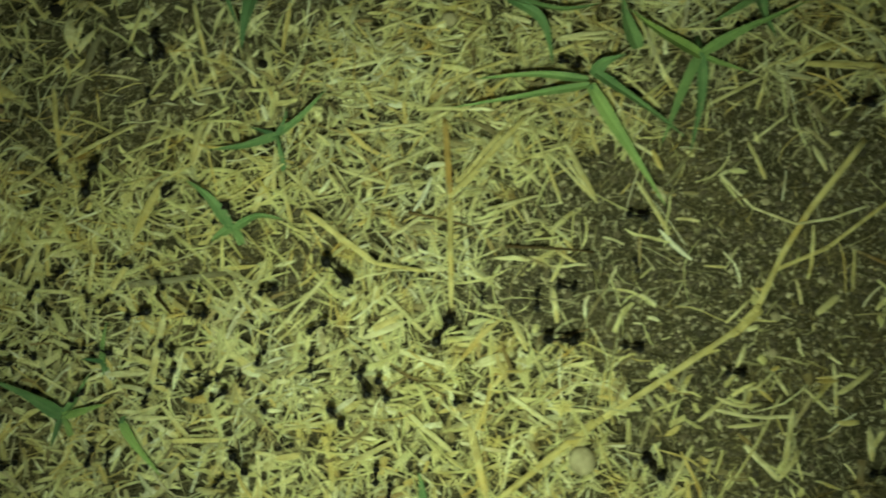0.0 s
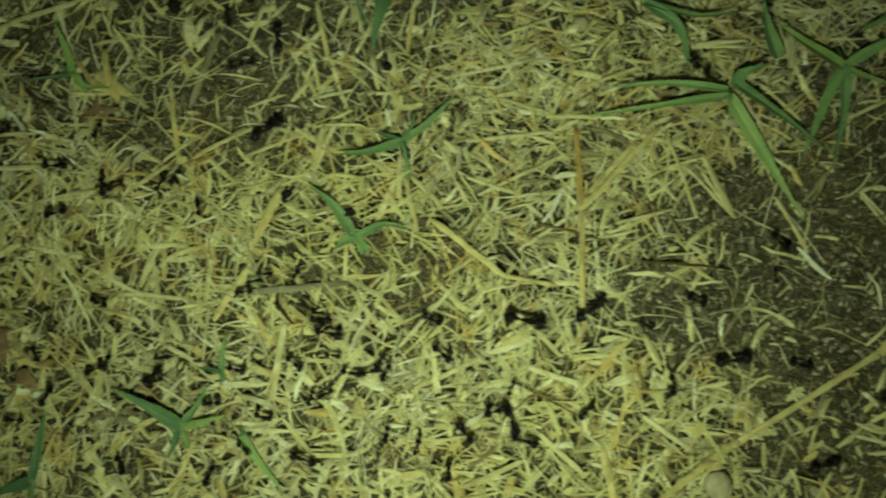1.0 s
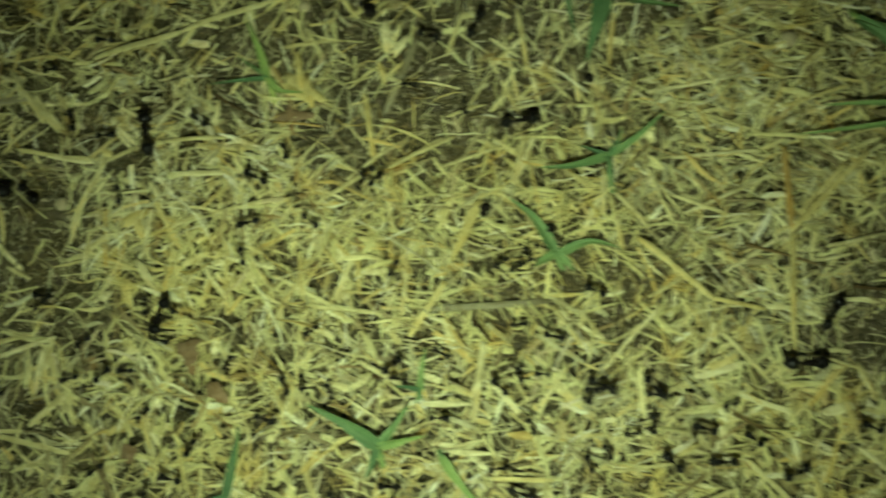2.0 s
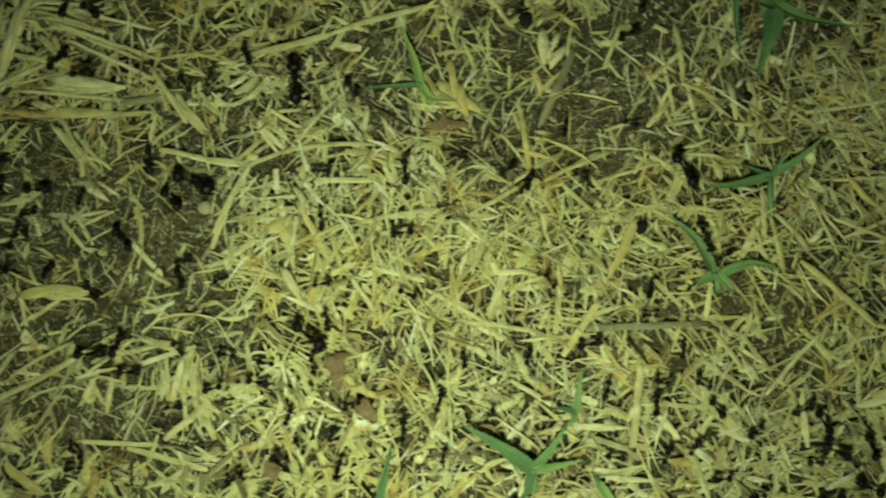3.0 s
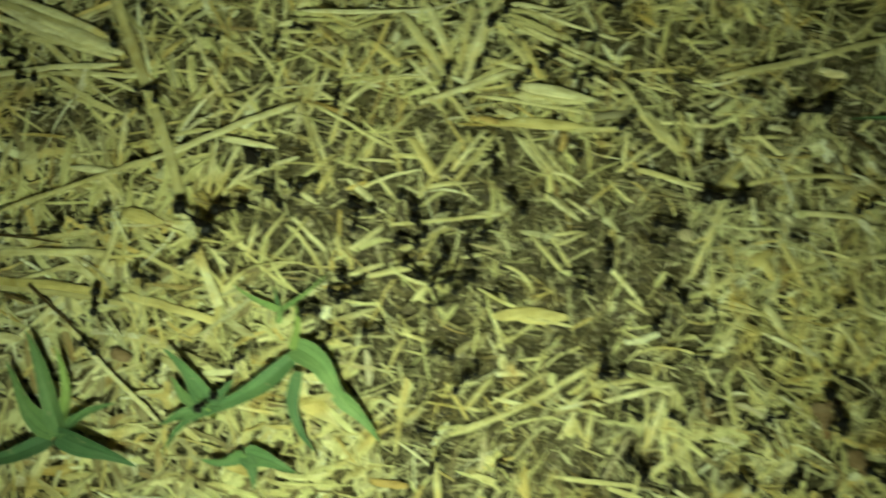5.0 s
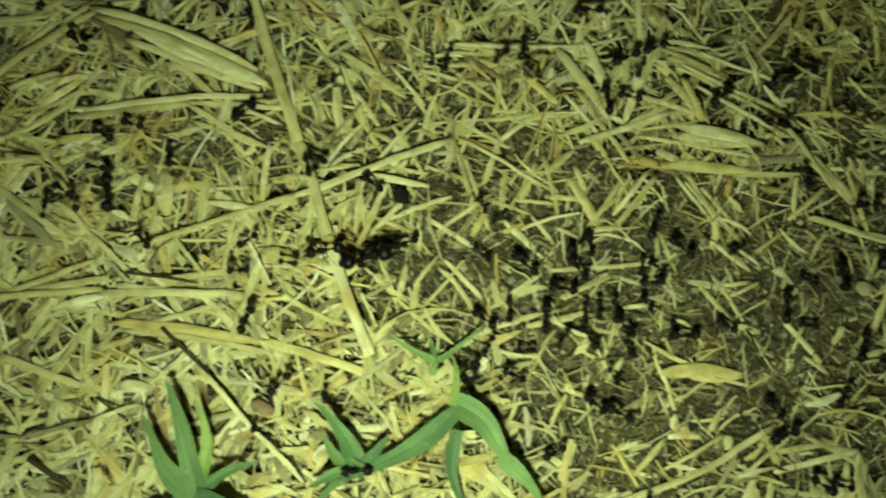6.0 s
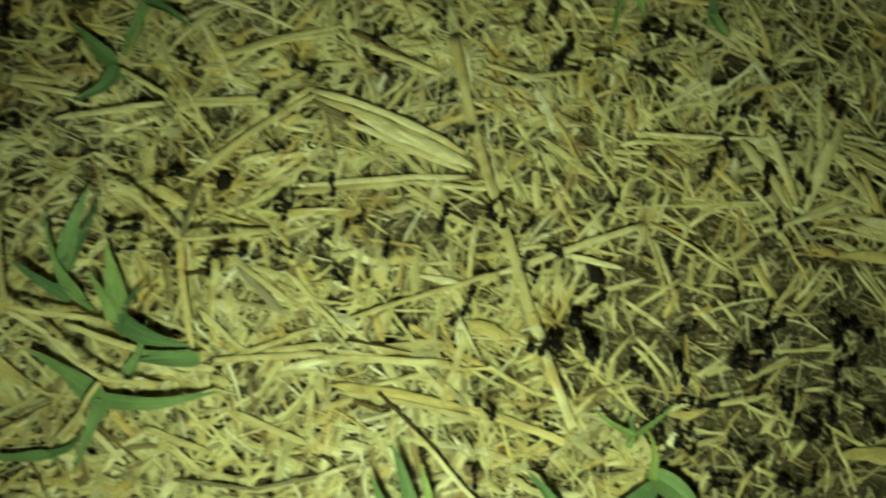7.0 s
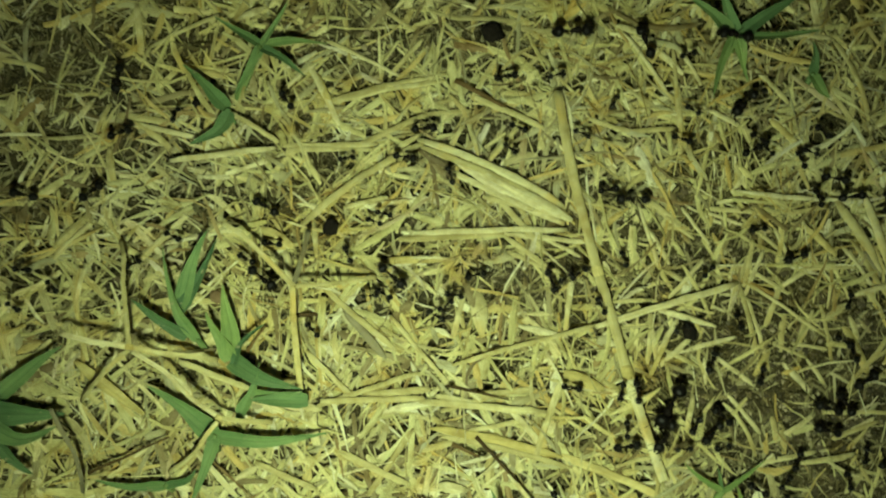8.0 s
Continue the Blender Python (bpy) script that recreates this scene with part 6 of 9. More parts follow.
    ant_walks(9, 9.7, [(0, -425.2, 1.8, 42), (1.26, -419.1, 7.3, 44), (2.52, -413.5, 13.2, 51), (3.78, -408.8, 20.0, 50), (5.04, -403.1, 25.8, 40), (5.67, -399.7, 28.2, 89), (6.3, -396.4, 30.5, 138), (6.5, -409.0, 31.1, 182), (7, -424.9, 27.4, 195), (7.13, -424.3, 27.3, 143), (7.27, -423.8, 27.2, 90), (7.4, -423.2, 27.1, 37), (7.7, -417.9, 32.0, 6), (8, -412.6, 36.9, -26)])
    ant_walks(10, 8.5, [(0, -609.3, 18.4, -1), (1.4, -575.9, 17.8, 1), (2.8, -542.6, 19.6, 12), (4.2, -511.3, 31.0, 12), (5.6, -478.0, 33.0, 12), (7, -446.7, 44.6, 27), (7.17, -448.0, 45.3, 72), (7.33, -449.4, 46.0, 118), (7.5, -450.7, 46.7, 164), (8, -451.3, 47.4, 163)])
    ant_walks(11, 7.8, [(0, -32.6, -26.7, -230), (0.5, -32.0, -26.2, -230), (1, -32.8, -26.3, -232), (1.5, -32.6, -26.3, -232), (2, -33.9, -26.8, -220), (2.75, -35.7, -27.8, -186), (3.5, -37.5, -28.8, -152), (5, -41.1, -30.7, -153), (6.5, -44.8, -32.5, -146), (8, -47.8, -35.2, -139)])
    ant_walks(12, 9.8, [(0, -289.2, 47.2, -147), (1.26, -299.9, 40.2, -145), (2.52, -310.0, 32.5, -150), (3.78, -321.7, 27.5, -165), (5.04, -332.6, 26.9, -167), (6.3, -346.4, 22.0, -152), (6.37, -346.1, 21.3, -101), (6.43, -345.7, 20.6, -51), (6.5, -345.4, 19.9, 0), (7, -341.9, 20.5, 20), (7.5, -340.8, 22.2, 12), (7.67, -340.3, 19.1, -29), (7.83, -337.7, 15.4, -69), (8, -333.7, 13.6, -110)])
    ant_walks(13, 7.3, [(0, -349.4, -25.8, 117), (1.3, -352.6, -19.5, 118), (2.6, -356.0, -13.3, 116), (3.9, -358.7, -6.7, 107), (5.2, -360.3, 0.2, 93), (6.5, -359.5, 7.2, 40), (6.75, -356.4, 4.7, 5), (7, -353.3, 2.2, -30), (7.25, -352.6, 2.6, 11), (7.5, -351.9, 2.9, 53), (8, -342.5, 8.6, 22)])
    ant_walks(14, 10.2, [(0, -333.0, 108.5, -165), (1.5, -338.4, 107.1, -176), (3, -344.0, 107.8, -194), (4.5, -349.3, 109.7, -205), (6, -354.1, 112.6, -212), (7.5, -358.8, 115.7, -249), (8, -360.2, 117.0, -237)])
    ant_walks(15, 10.2, [(0, -306.0, 118.7, -178), (1.46, -310.6, 118.5, -168), (2.92, -314.9, 116.8, -160), (4.38, -319.3, 115.5, -157), (5.84, -323.3, 113.2, -159), (7.3, -327.8, 112.1, -183), (7.37, -328.7, 112.6, -130), (7.43, -329.6, 113.1, -78), (7.5, -330.5, 113.6, -25), (7.75, -329.7, 110.7, -73), (8, -329.0, 107.7, -122)])
    ant_walks(16, 5.9, [(0, -403.6, -61.1, 50), (1.3, -383.9, -38.0, 39), (2.6, -357.0, -23.9, 28), (3.9, -330.3, -9.6, 30), (5.2, -304.3, 6.0, 27), (5.85, -290.4, 11.9, 58), (6.5, -276.4, 17.8, 89), (7, -277.4, 18.2, 89), (7.25, -277.1, 18.6, 29), (7.5, -276.8, 18.9, -31), (8, -273.8, 20.5, 27)])
    ant_walks(17, 9.7, [(0, -91.2, 88.7, 111), (0.5, -91.9, 89.5, 123), (1, -92.4, 90.4, 96), (1.5, -93.8, 91.7, 104), (2, -94.1, 97.3, 65), (3.5, -90.8, 113.8, 81), (5, -88.8, 130.4, 89), (6.5, -90.0, 147.2, 97), (8, -93.0, 163.7, 100)])
    ant_walks(18, 7.5, [(0, -40.3, -10.6, -91), (0.5, -32.1, -15.3, -37), (1, -23.9, -19.9, 18), (1.33, -24.4, -19.0, 68), (1.67, -24.8, -18.1, 118), (2, -25.2, -17.2, 167), (2.75, -25.5, -14.9, 128), (3.5, -25.8, -12.6, 89), (5, -25.0, -8.1, 71), (6.5, -22.8, -4.2, 68), (8, -21.6, 0.2, 75)])
    ant_walks(19, 7.4, [(0, -38.9, -0.4, -151), (0.5, -39.4, -2.1, -95), (1, -39.8, -3.9, -39), (2, -39.8, -6.1, -46), (3.5, -38.5, -9.3, -58), (5, -36.2, -11.8, -53), (6.5, -34.4, -14.7, -59), (8, -32.6, -17.7, -60)])
    ant_walks(20, 5.7, [(0, -55.5, -9.5, -122), (1, -56.0, -9.9, -113), (2, -56.8, -9.7, -125), (3.5, -57.3, -14.0, -142), (5, -56.9, -18.3, -91), (6.5, -57.4, -22.6, -95), (8, -57.7, -26.9, -93)])
    ant_walks(21, 6.4, [(0, 5.1, -22.2, 191), (1, 2.0, -19.3, 226), (1.5, -4.8, -19.4, 186), (2, -11.6, -19.4, 145), (3.5, -16.0, -18.7, 181), (5, -20.4, -19.5, 188), (6.5, -24.9, -20.0, 193), (8, -29.2, -21.5, 200)])
    ant_walks(22, 5.0, [(0, -47.6, -35.7, 16), (1, -46.5, -31.0, 72), (2, -51.8, -25.2, 121), (2.75, -55.0, -28.0, 173), (3.5, -58.1, -30.7, 224), (5, -63.8, -36.8, 235), (6.5, -67.6, -44.2, 235), (8, -73.3, -50.3, 227)])
    ant_walks(23, 9.8, [(0, 61.9, -41.9, 131), (0.5, 66.7, -37.6, 76), (1, 71.4, -33.4, 22), (1.7, 73.2, -35.2, -15), (2.4, 75.0, -37.1, -51), (3.8, 77.8, -41.3, -56), (5.2, 80.6, -45.5, -50), (6.6, 84.4, -49.0, -53), (8, 86.7, -53.5, -62)])
    ant_walks(24, 7.0, [(0, 56.8, -6.5, -10), (1, 65.7, -4.9, -13), (2.4, 77.7, -0.9, 26), (3.8, 88.2, 6.1, 35), (5.2, 98.4, 13.6, 34), (6.6, 109.2, 20.1, 35), (8, 119.0, 28.2, 40)])
    ant_walks(25, 6.6, [(0, 36.8, 11.8, 172), (1, 34.4, 13.2, 156), (2.4, 30.9, 14.8, 167), (3.8, 27.1, 15.0, 171), (5.2, 23.4, 15.9, 165), (6.6, 19.7, 17.0, 154), (8, 16.6, 19.2, 145)])
    ant_walks(26, 6.3, [(0, 27.8, 7.5, -91), (1, 26.6, -11.2, -87), (1.5, 23.4, -12.8, -144), (2, 20.2, -14.4, -201), (2.75, 16.7, -18.4, -165), (3.5, 13.2, -22.4, -129), (5, 6.9, -31.1, -121), (6.5, 2.2, -40.7, -124), (8, -4.9, -48.7, -132)])
    ant_walks(27, 5.1, [(0, 11.4, 10.2, -96), (0.5, 15.7, 7.9, -61), (1, 19.9, 5.6, -26), (2.4, 32.8, 1.4, -14), (3.8, 46.1, -0.8, -19), (5.2, 58.0, -7.2, -38), (6.6, 67.2, -17.1, -54), (8, 73.8, -29.0, -61)])
    ant_walks(28, 7.5, [(0, 59.4, 33.8, -9), (1, 59.9, 31.1, -45), (2.4, 60.2, 27.4, -93), (3.8, 59.4, 23.8, -96), (5.2, 59.4, 20.0, -86), (6.6, 59.9, 16.3, -80), (8, 60.7, 12.6, -78)])
    ant_walks(29, 5.0, [(0, 58.9, 18.9, 104), (1, 59.1, 21.1, 94), (2.4, 59.5, 24.1, 92), (3.8, 58.9, 27.2, 105), (5.2, 57.9, 30.1, 103), (6.6, 57.6, 33.1, 106), (8, 56.3, 35.9, 115)])
    ant_walks(30, 5.7, [(0, -121.0, 48.2, -49), (0.5, -120.8, 47.3, -87), (1, -120.5, 46.5, -125), (1.25, -120.6, 47.1, -171), (1.5, -120.7, 47.6, -218), (1.75, -120.8, 48.2, -265), (2, -120.9, 48.8, -312), (3.5, -123.9, 53.4, -260), (5, -127.7, 57.5, -225), (6.5, -131.8, 61.3, -230), (8, -134.8, 65.9, -237)])
    ant_walks(31, 5.2, [(0, -127.7, 36.5, 16), (1, -125.1, 44.5, 59), (2.4, -125.1, 48.6, 67), (3.8, -121.2, 53.0, 55), (5.2, -118.6, 56.8, 51), (6.6, -115.5, 60.4, 46), (8, -112.1, 63.6, 43)])
    ant_walks(32, 5.4, [(0, -118.9, 15.3, 52), (1, -113.7, 37.8, 101), (1.33, -114.0, 33.1, 149), (1.67, -114.2, 28.4, 198), (2, -114.5, 23.7, 247), (2.38, -114.7, 24.0, 201), (2.75, -114.9, 24.3, 155), (3.12, -115.1, 24.6, 110), (3.5, -115.3, 24.9, 64), (5, -115.8, 26.3, 101), (6.5, -115.8, 27.7, 87), (8, -115.6, 29.2, 87)])
    ant_walks(33, 5.6, [(0, -99.1, 18.6, -4), (0.33, -99.2, 16.6, -59), (0.67, -99.3, 14.7, -115), (1, -99.4, 12.8, -171), (1.33, -99.5, 8.6, -122), (1.67, -99.6, 4.3, -74), (2, -99.7, 0.1, -26), (2.75, -98.4, -3.0, -78), (3.5, -97.2, -6.2, -130), (5, -94.8, -12.5, -77), (6.5, -94.2, -19.3, -88), (8, -94.5, -26.0, -92)])
    ant_walks(34, 5.4, [(0, -87.8, 13.2, 119), (1, -84.1, 17.6, 68), (1.33, -83.9, 20.6, 118), (1.67, -83.8, 23.6, 167), (2, -83.7, 26.6, 216), (3.5, -89.7, 22.7, 266), (4.25, -93.1, 21.7, 232), (5, -96.6, 20.8, 199), (6.5, -103.2, 18.1, 207), (8, -109.3, 14.3, 212)])
    ant_walks(35, 5.0, [(0, -110.4, 9.1, -61), (0.67, -102.5, 13.1, -16), (1.33, -89.8, 19.4, 30), (2.67, -70.5, 31.8, 35), (4, -52.0, 45.4, 27), (5.33, -30.0, 52.2, 25), (6.67, -10.6, 64.4, 35), (8, 7.5, 78.6, 38)])
    ant_walks(36, 9.0, [(0, -93.8, 3.5, 18), (1.33, -66.6, -0.6, -18), (2.67, -42.1, -13.1, -21), (4, -15.7, -20.4, -12), (5.33, 11.5, -24.2, -7), (6.67, 38.8, -27.2, -4), (8, 66.2, -28.4, -2)])
    ant_walks(37, 6.5, [(0, -75.2, 3.7, -8), (1, -75.8, 5.1, -4), (2, -68.0, 6.3, -13), (3.5, -68.1, -11.5, -58), (4.25, -66.1, -10.3, -18), (5, -64.2, -9.1, 22), (6.5, -59.8, -8.1, 16), (8, -55.5, -6.6, 19)])
    ant_walks(38, 5.0, [(0, -104.7, 7.0, 43), (1, -93.6, 18.5, -3), (1.5, -85.5, 25.2, -36), (2, -75.9, 29.5, -68), (2.5, -81.2, 23.3, -122), (3, -86.5, 17.1, -175), (3.5, -91.8, 10.9, -228), (5, -96.0, 13.7, -213), (6.5, -100.3, 16.4, -206), (8, -105.1, 18.1, -199)])
    ant_walks(39, 6.5, [(0, -84.1, -7.0, -38), (1, -82.8, -7.7, -38), (1.25, -82.8, -7.9, -84), (1.5, -82.8, -8.1, -130), (1.75, -82.9, -8.3, -176), (2, -82.9, -8.4, -222), (2.75, -84.1, -7.4, -256), (3.5, -85.4, -6.5, -290), (5, -87.5, -4.1, -240), (6.5, -88.6, -1.0, -259), (8, -88.8, 2.1, -266)])
    ant_walks(40, 6.6, [(0, -82.0, -15.3, 72), (0.67, -68.1, -12.1, 38), (1.33, -52.5, -8.0, 4), (2.67, -25.9, -10.4, -9), (4, 2.0, -17.4, -17), (5.33, 28.7, -27.4, -24), (6.67, 54.0, -40.5, -22), (8, 81.3, -48.6, -16)])
    ant_walks(41, 5.0, [(0, -75.6, -14.7, -174), (0.5, -76.6, -16.0, -231), (1, -77.5, -17.3, -288), (2, -77.2, -5.0, -252), (2.75, -81.2, -1.8, -211), (3.5, -85.3, 1.4, -171), (5, -94.4, 6.4, -213), (6.5, -102.5, 12.8, -216), (8, -111.1, 18.4, -213)])
    ant_walks(42, 5.7, [(0, -89.1, -20.7, -107), (0.5, -90.1, -21.9, -60), (1, -91.1, -23.1, -14), (2, -82.4, -30.8, 16), (2.75, -81.6, -23.0, 50), (3.5, -80.8, -15.2, 84), (5, -77.1, 0.1, 79), (6.5, -74.9, 15.7, 91), (8, -77.5, 31.2, 99)])
    ant_walks(43, 5.8, [(0, -111.2, -21.0, 37), (0.25, -110.2, -20.7, -17), (0.5, -109.1, -20.4, -71), (0.75, -108.1, -20.1, -125), (1, -107.0, -19.7, -179), (1.7, -110.1, -35.4, -136), (2.4, -113.2, -51.1, -94), (3.8, -110.9, -83.0, -87), (5.2, -109.6, -114.9, -91), (6.6, -111.6, -146.8, -94), (8, -114.2, -178.7, -95)])
    ant_walks(44, 6.6, [(0, -105.1, -38.4, 254), (1, -105.6, -39.8, 250), (1.5, -109.0, -38.4, 215), (2, -112.4, -37.0, 180), (3.5, -123.3, -35.5, 166), (5, -133.6, -31.6, 154), (6.5, -143.0, -25.7, 157), (8, -153.7, -23.1, 166)])
    ant_walks(45, 5.0, [(0, -100.0, -39.2, 76), (0.2, -99.3, -37.9, 125), (0.4, -98.7, -36.5, 174), (0.6, -98.0, -35.1, 222), (0.8, -97.3, -33.8, 271), (1, -96.6, -32.4, 320), (1.7, -100.5, -39.3, 283), (2.4, -104.5, -46.1, 245), (3.8, -109.8, -61.0, 253), (5.2, -113.6, -76.4, 250), (6.6, -120.6, -90.6, 250), (8, -124.4, -105.9, 256)])
    ant_walks(46, 8.4, [(0, -60.9, -40.4, 129), (1, -78.9, -34.7, 161), (1.25, -78.1, -35.3, 208), (1.5, -77.3, -35.9, 254), (1.75, -76.6, -36.5, 300), (2, -75.8, -37.1, 346), (3.5, -72.9, -42.1, 295), (5, -70.8, -47.6, 287), (6.5, -69.4, -53.4, 289), (8, -66.9, -58.7, 295)])
    ant_walks(47, 5.0, [(0, -67.2, -45.8, -132), (0.67, -65.5, -48.7, -96), (1.33, -63.8, -51.6, -61), (2.67, -60.6, -57.5, -68), (4, -58.9, -64.0, -79), (5.33, -58.0, -70.6, -88), (6.67, -58.5, -77.3, -104), (8, -61.2, -83.4, -114)])
    ant_walks(48, 6.0, [(0, -20.5, -44.0, 87), (1, -37.2, -37.4, 88), (2, -39.6, -16.7, 91), (3.5, -36.8, -13.5, 69), (5, -35.9, -7.1, 80), (6.5, -35.7, -1.9, 93), (8, -36.5, 3.2, 100)])
    ant_walks(49, 5.3, [(0, -16.5, -48.2, -99), (0.67, -18.6, -48.9, -131), (1.33, -20.7, -49.5, -163), (2.67, -24.9, -50.8, -172), (4, -29.3, -50.7, -183), (5.33, -33.8, -50.4, -177), (6.67, -38.1, -51.1, -169), (8, -42.4, -52.0, -168)])
    ant_walks(50, 5.0, [(0, -61.6, -16.0, 100), (1, -57.9, -6.8, 65), (2, -45.2, -19.6, 10), (3.5, -40.0, -18.9, 7), (5, -34.8, -18.3, 17), (6.5, -30.1, -15.9, 18), (8, -24.9, -15.0, 9)])
    ant_walks(51, 6.5, [(0, -67.8, -20.7, 31), (1, -66.2, -10.0, -9), (2.4, -51.2, -7.3, 17), (3.8, -36.8, -0.8, 33), (5.2, -25.2, 9.5, 44), (6.6, -14.6, 20.9, 49), (8, -4.6, 32.8, 50)])
    ant_walks(52, 5.5, [(0, -55.1, -23.9, -53), (1, -55.4, -27.3, -101), (1.33, -55.9, -27.7, -149), (1.67, -56.4, -28.1, -198), (2, -57.0, -28.4, -246), (2.75, -63.7, -26.0, -197), (3.5, -70.4, -23.7, -147), (4.25, -76.4, -19.9, -183), (5, -82.5, -16.1, -218), (6.5, -92.8, -6.2, -214), (8, -105.9, -0.6, -203)])
    ant_walks(53, 5.0, [(0, -74.0, -20.0, 29), (1, -71.8, -5.1, -9), (1.25, -71.6, -4.9, 38), (1.5, -71.4, -4.8, 85), (1.75, -71.1, -4.6, 131), (2, -70.9, -4.4, 178), (3.5, -72.7, 1.9, 146), (5, -76.4, 7.3, 134), (6.5, -81.7, 11.2, 136), (8, -85.7, 16.4, 127)])
    ant_walks(54, 5.9, [(0, -103.5, -7.5, -17), (1, -99.9, -9.9, -14), (2, -99.4, -18.0, 3), (3.5, -92.2, -22.7, -15), (5, -86.8, -29.4, -49), (6.5, -80.8, -35.6, -36), (8, -73.1, -39.4, -26)])
    ant_walks(55, 5.2, [(0, -111.9, -6.7, -180), (1, -124.0, -13.9, -157), (1.5, -127.4, -13.1, -203), (2, -130.8, -12.3, -248), (2.75, -129.8, -13.1, -283), (3.5, -128.8, -14.0, -319), (4.25, -127.8, -14.9, -357), (5, -126.8, -15.7, -396), (6.5, -124.5, -17.1, -380), (8, -121.9, -17.6, -371)])
    ant_walks(56, 5.2, [(0, -126.6, -8.7, -32), (1, -122.8, -7.0, 4), (1.33, -119.0, -7.3, 58), (1.67, -115.2, -7.5, 112), (2, -111.4, -7.8, 166), (2.5, -115.6, -2.2, 122), (3, -119.7, 3.3, 79), (3.5, -123.9, 8.9, 35), (5, -121.4, 12.9, 68), (6.5, -120.5, 17.5, 89), (8, -121.2, 22.1, 99)])
    ant_walks(57, 5.2, [(0, -133.6, -11.1, 170), (0.5, -135.8, -10.0, 212), (1, -138.1, -8.8, 253), (2, -138.7, -10.0, 279), (3.5, -143.0, -35.1, 258), (5, -149.0, -59.8, 259), (6.5, -152.7, -84.9, 267), (8, -151.4, -110.3, 273)])
    ant_walks(58, 5.7, [(0, -126.2, 10.5, -126), (0.5, -133.9, 9.7, -164), (1, -141.7, 8.9, -203), (2, -158.2, 24.9, -256), (2.38, -156.7, 22.3, -303), (2.75, -155.3, 19.6, -349), (3.12, -153.8, 17.0, -396), (3.5, -152.4, 14.4, -443), (5, -146.0, 4.2, -424), (6.5, -141.9, -7.2, -427), (8, -136.6, -18.0, -424)])
    ant_walks(59, 5.1, [(0, -76.4, 11.5, -199), (1, -79.7, 9.0, -209), (1.25, -79.3, 9.1, -154), (1.5, -78.9, 9.1, -100), (1.75, -78.5, 9.2, -45), (2, -78.0, 9.3, 10), (2.5, -77.9, 8.7, -43), (3, -77.7, 8.1, -96), (3.5, -77.6, 7.4, -149), (4.25, -77.1, 6.6, -100), (5, -76.6, 5.8, -50), (6.5, -75.2, 4.5, -48), (8, -74.0, 3.0, -54)])
    ant_walks(60, 6.8, [(0, -54.1, 10.7, 18), (0.33, -50.4, 9.2, 64), (0.67, -46.7, 7.6, 109), (1, -43.0, 6.0, 155), (2, -56.4, 19.9, 158), (3.5, -78.0, 48.3, 104), (5, -83.0, 52.4, 153), (6.5, -87.1, 55.4, 145), (8, -91.4, 58.3, 146)])
    ant_walks(61, 9.1, [(0, 130.4, 69.2, -3), (1.33, 140.1, 70.6, 17), (2.67, 148.8, 75.0, 38), (4, 155.3, 82.3, 56), (5.33, 159.7, 91.1, 71), (6.67, 161.5, 100.7, 69), (8, 166.5, 109.1, 59)])
    ant_walks(62, 6.5, [(0, 87.9, -14.2, -3), (1.33, 93.0, -13.8, 10), (2.67, 97.8, -12.4, 11), (4, 102.9, -11.9, -1), (5.33, 107.9, -12.6, -8), (6.67, 112.9, -13.2, -11), (8, 117.7, -14.5, -15)])
    ant_walks(63, 5.9, [(0, 130.2, -44.2, -177), (1.33, 125.9, -45.4, -154), (2.67, 122.4, -48.1, -152), (4, 118.2, -49.5, -155), (5.33, 114.4, -51.8, -158), (6.67, 110.1, -52.9, -158), (8, 106.3, -55.1, -149)])
    ant_walks(64, 6.2, [(0, -131.3, -41.6, 202), (0.5, -132.3, -40.0, 248), (1, -133.3, -38.4, 294), (2.4, -124.4, -45.0, 313), (3.8, -118.5, -54.3, 311), (5.2, -110.1, -61.4, 327), (6.6, -100.2, -66.3, 332), (8, -90.7, -71.9, 330)])
    ant_walks(65, 5.2, [(0, -136.7, 84.7, -33), (0.5, -141.2, 72.7, -73), (1, -145.7, 60.6, -112), (2, -148.1, 56.2, -68), (2.75, -144.4, 57.4, -26), (3.5, -140.8, 58.6, 17), (5, -133.2, 59.5, -1), (6.5, -125.6, 58.2, -20), (8, -119.1, 54.3, -31)])
    ant_walks(66, 5.2, [(0, -93.7, 72.0, 97), (1.33, -80.2, 101.0, 64), (2.67, -66.0, 129.7, 68), (4, -56.8, 160.4, 70), (5.33, -44.1, 189.7, 63), (6.67, -28.0, 217.3, 62), (8, -14.0, 246.1, 64)])
    ant_walks(67, 5.0, [(0, -106.8, 84.2, 93), (1.33, -109.3, 100.4, 108), (2.67, -117.0, 114.7, 117), (4, -124.2, 129.5, 118), (5.33, -132.5, 143.5, 114), (6.67, -137.5, 159.1, 97), (8, -136.4, 175.4, 86)])
    ant_walks(68, 7.9, [(0, 39.2, 82.7, 165), (1.33, 36.1, 85.3, 134), (2.67, 33.5, 88.5, 125), (4, 31.4, 92.0, 129), (5.33, 28.5, 94.8, 146), (6.67, 24.7, 96.5, 158), (8, 20.9, 97.9, 160)])
    ant_walks(69, 5.0, [(0, -100.7, 86.3, -137), (0.33, -100.9, 85.1, -90), (0.67, -101.1, 83.8, -43), (1, -101.3, 82.6, 4), (1.5, -98.8, 77.4, -39), (2, -96.4, 72.2, -83), (2.75, -94.9, 71.6, -36), (3.5, -93.5, 71.1, 11), (5, -90.7, 69.7, -35), (6.5, -88.5, 67.6, -36), (8, -85.8, 66.1, -29)])
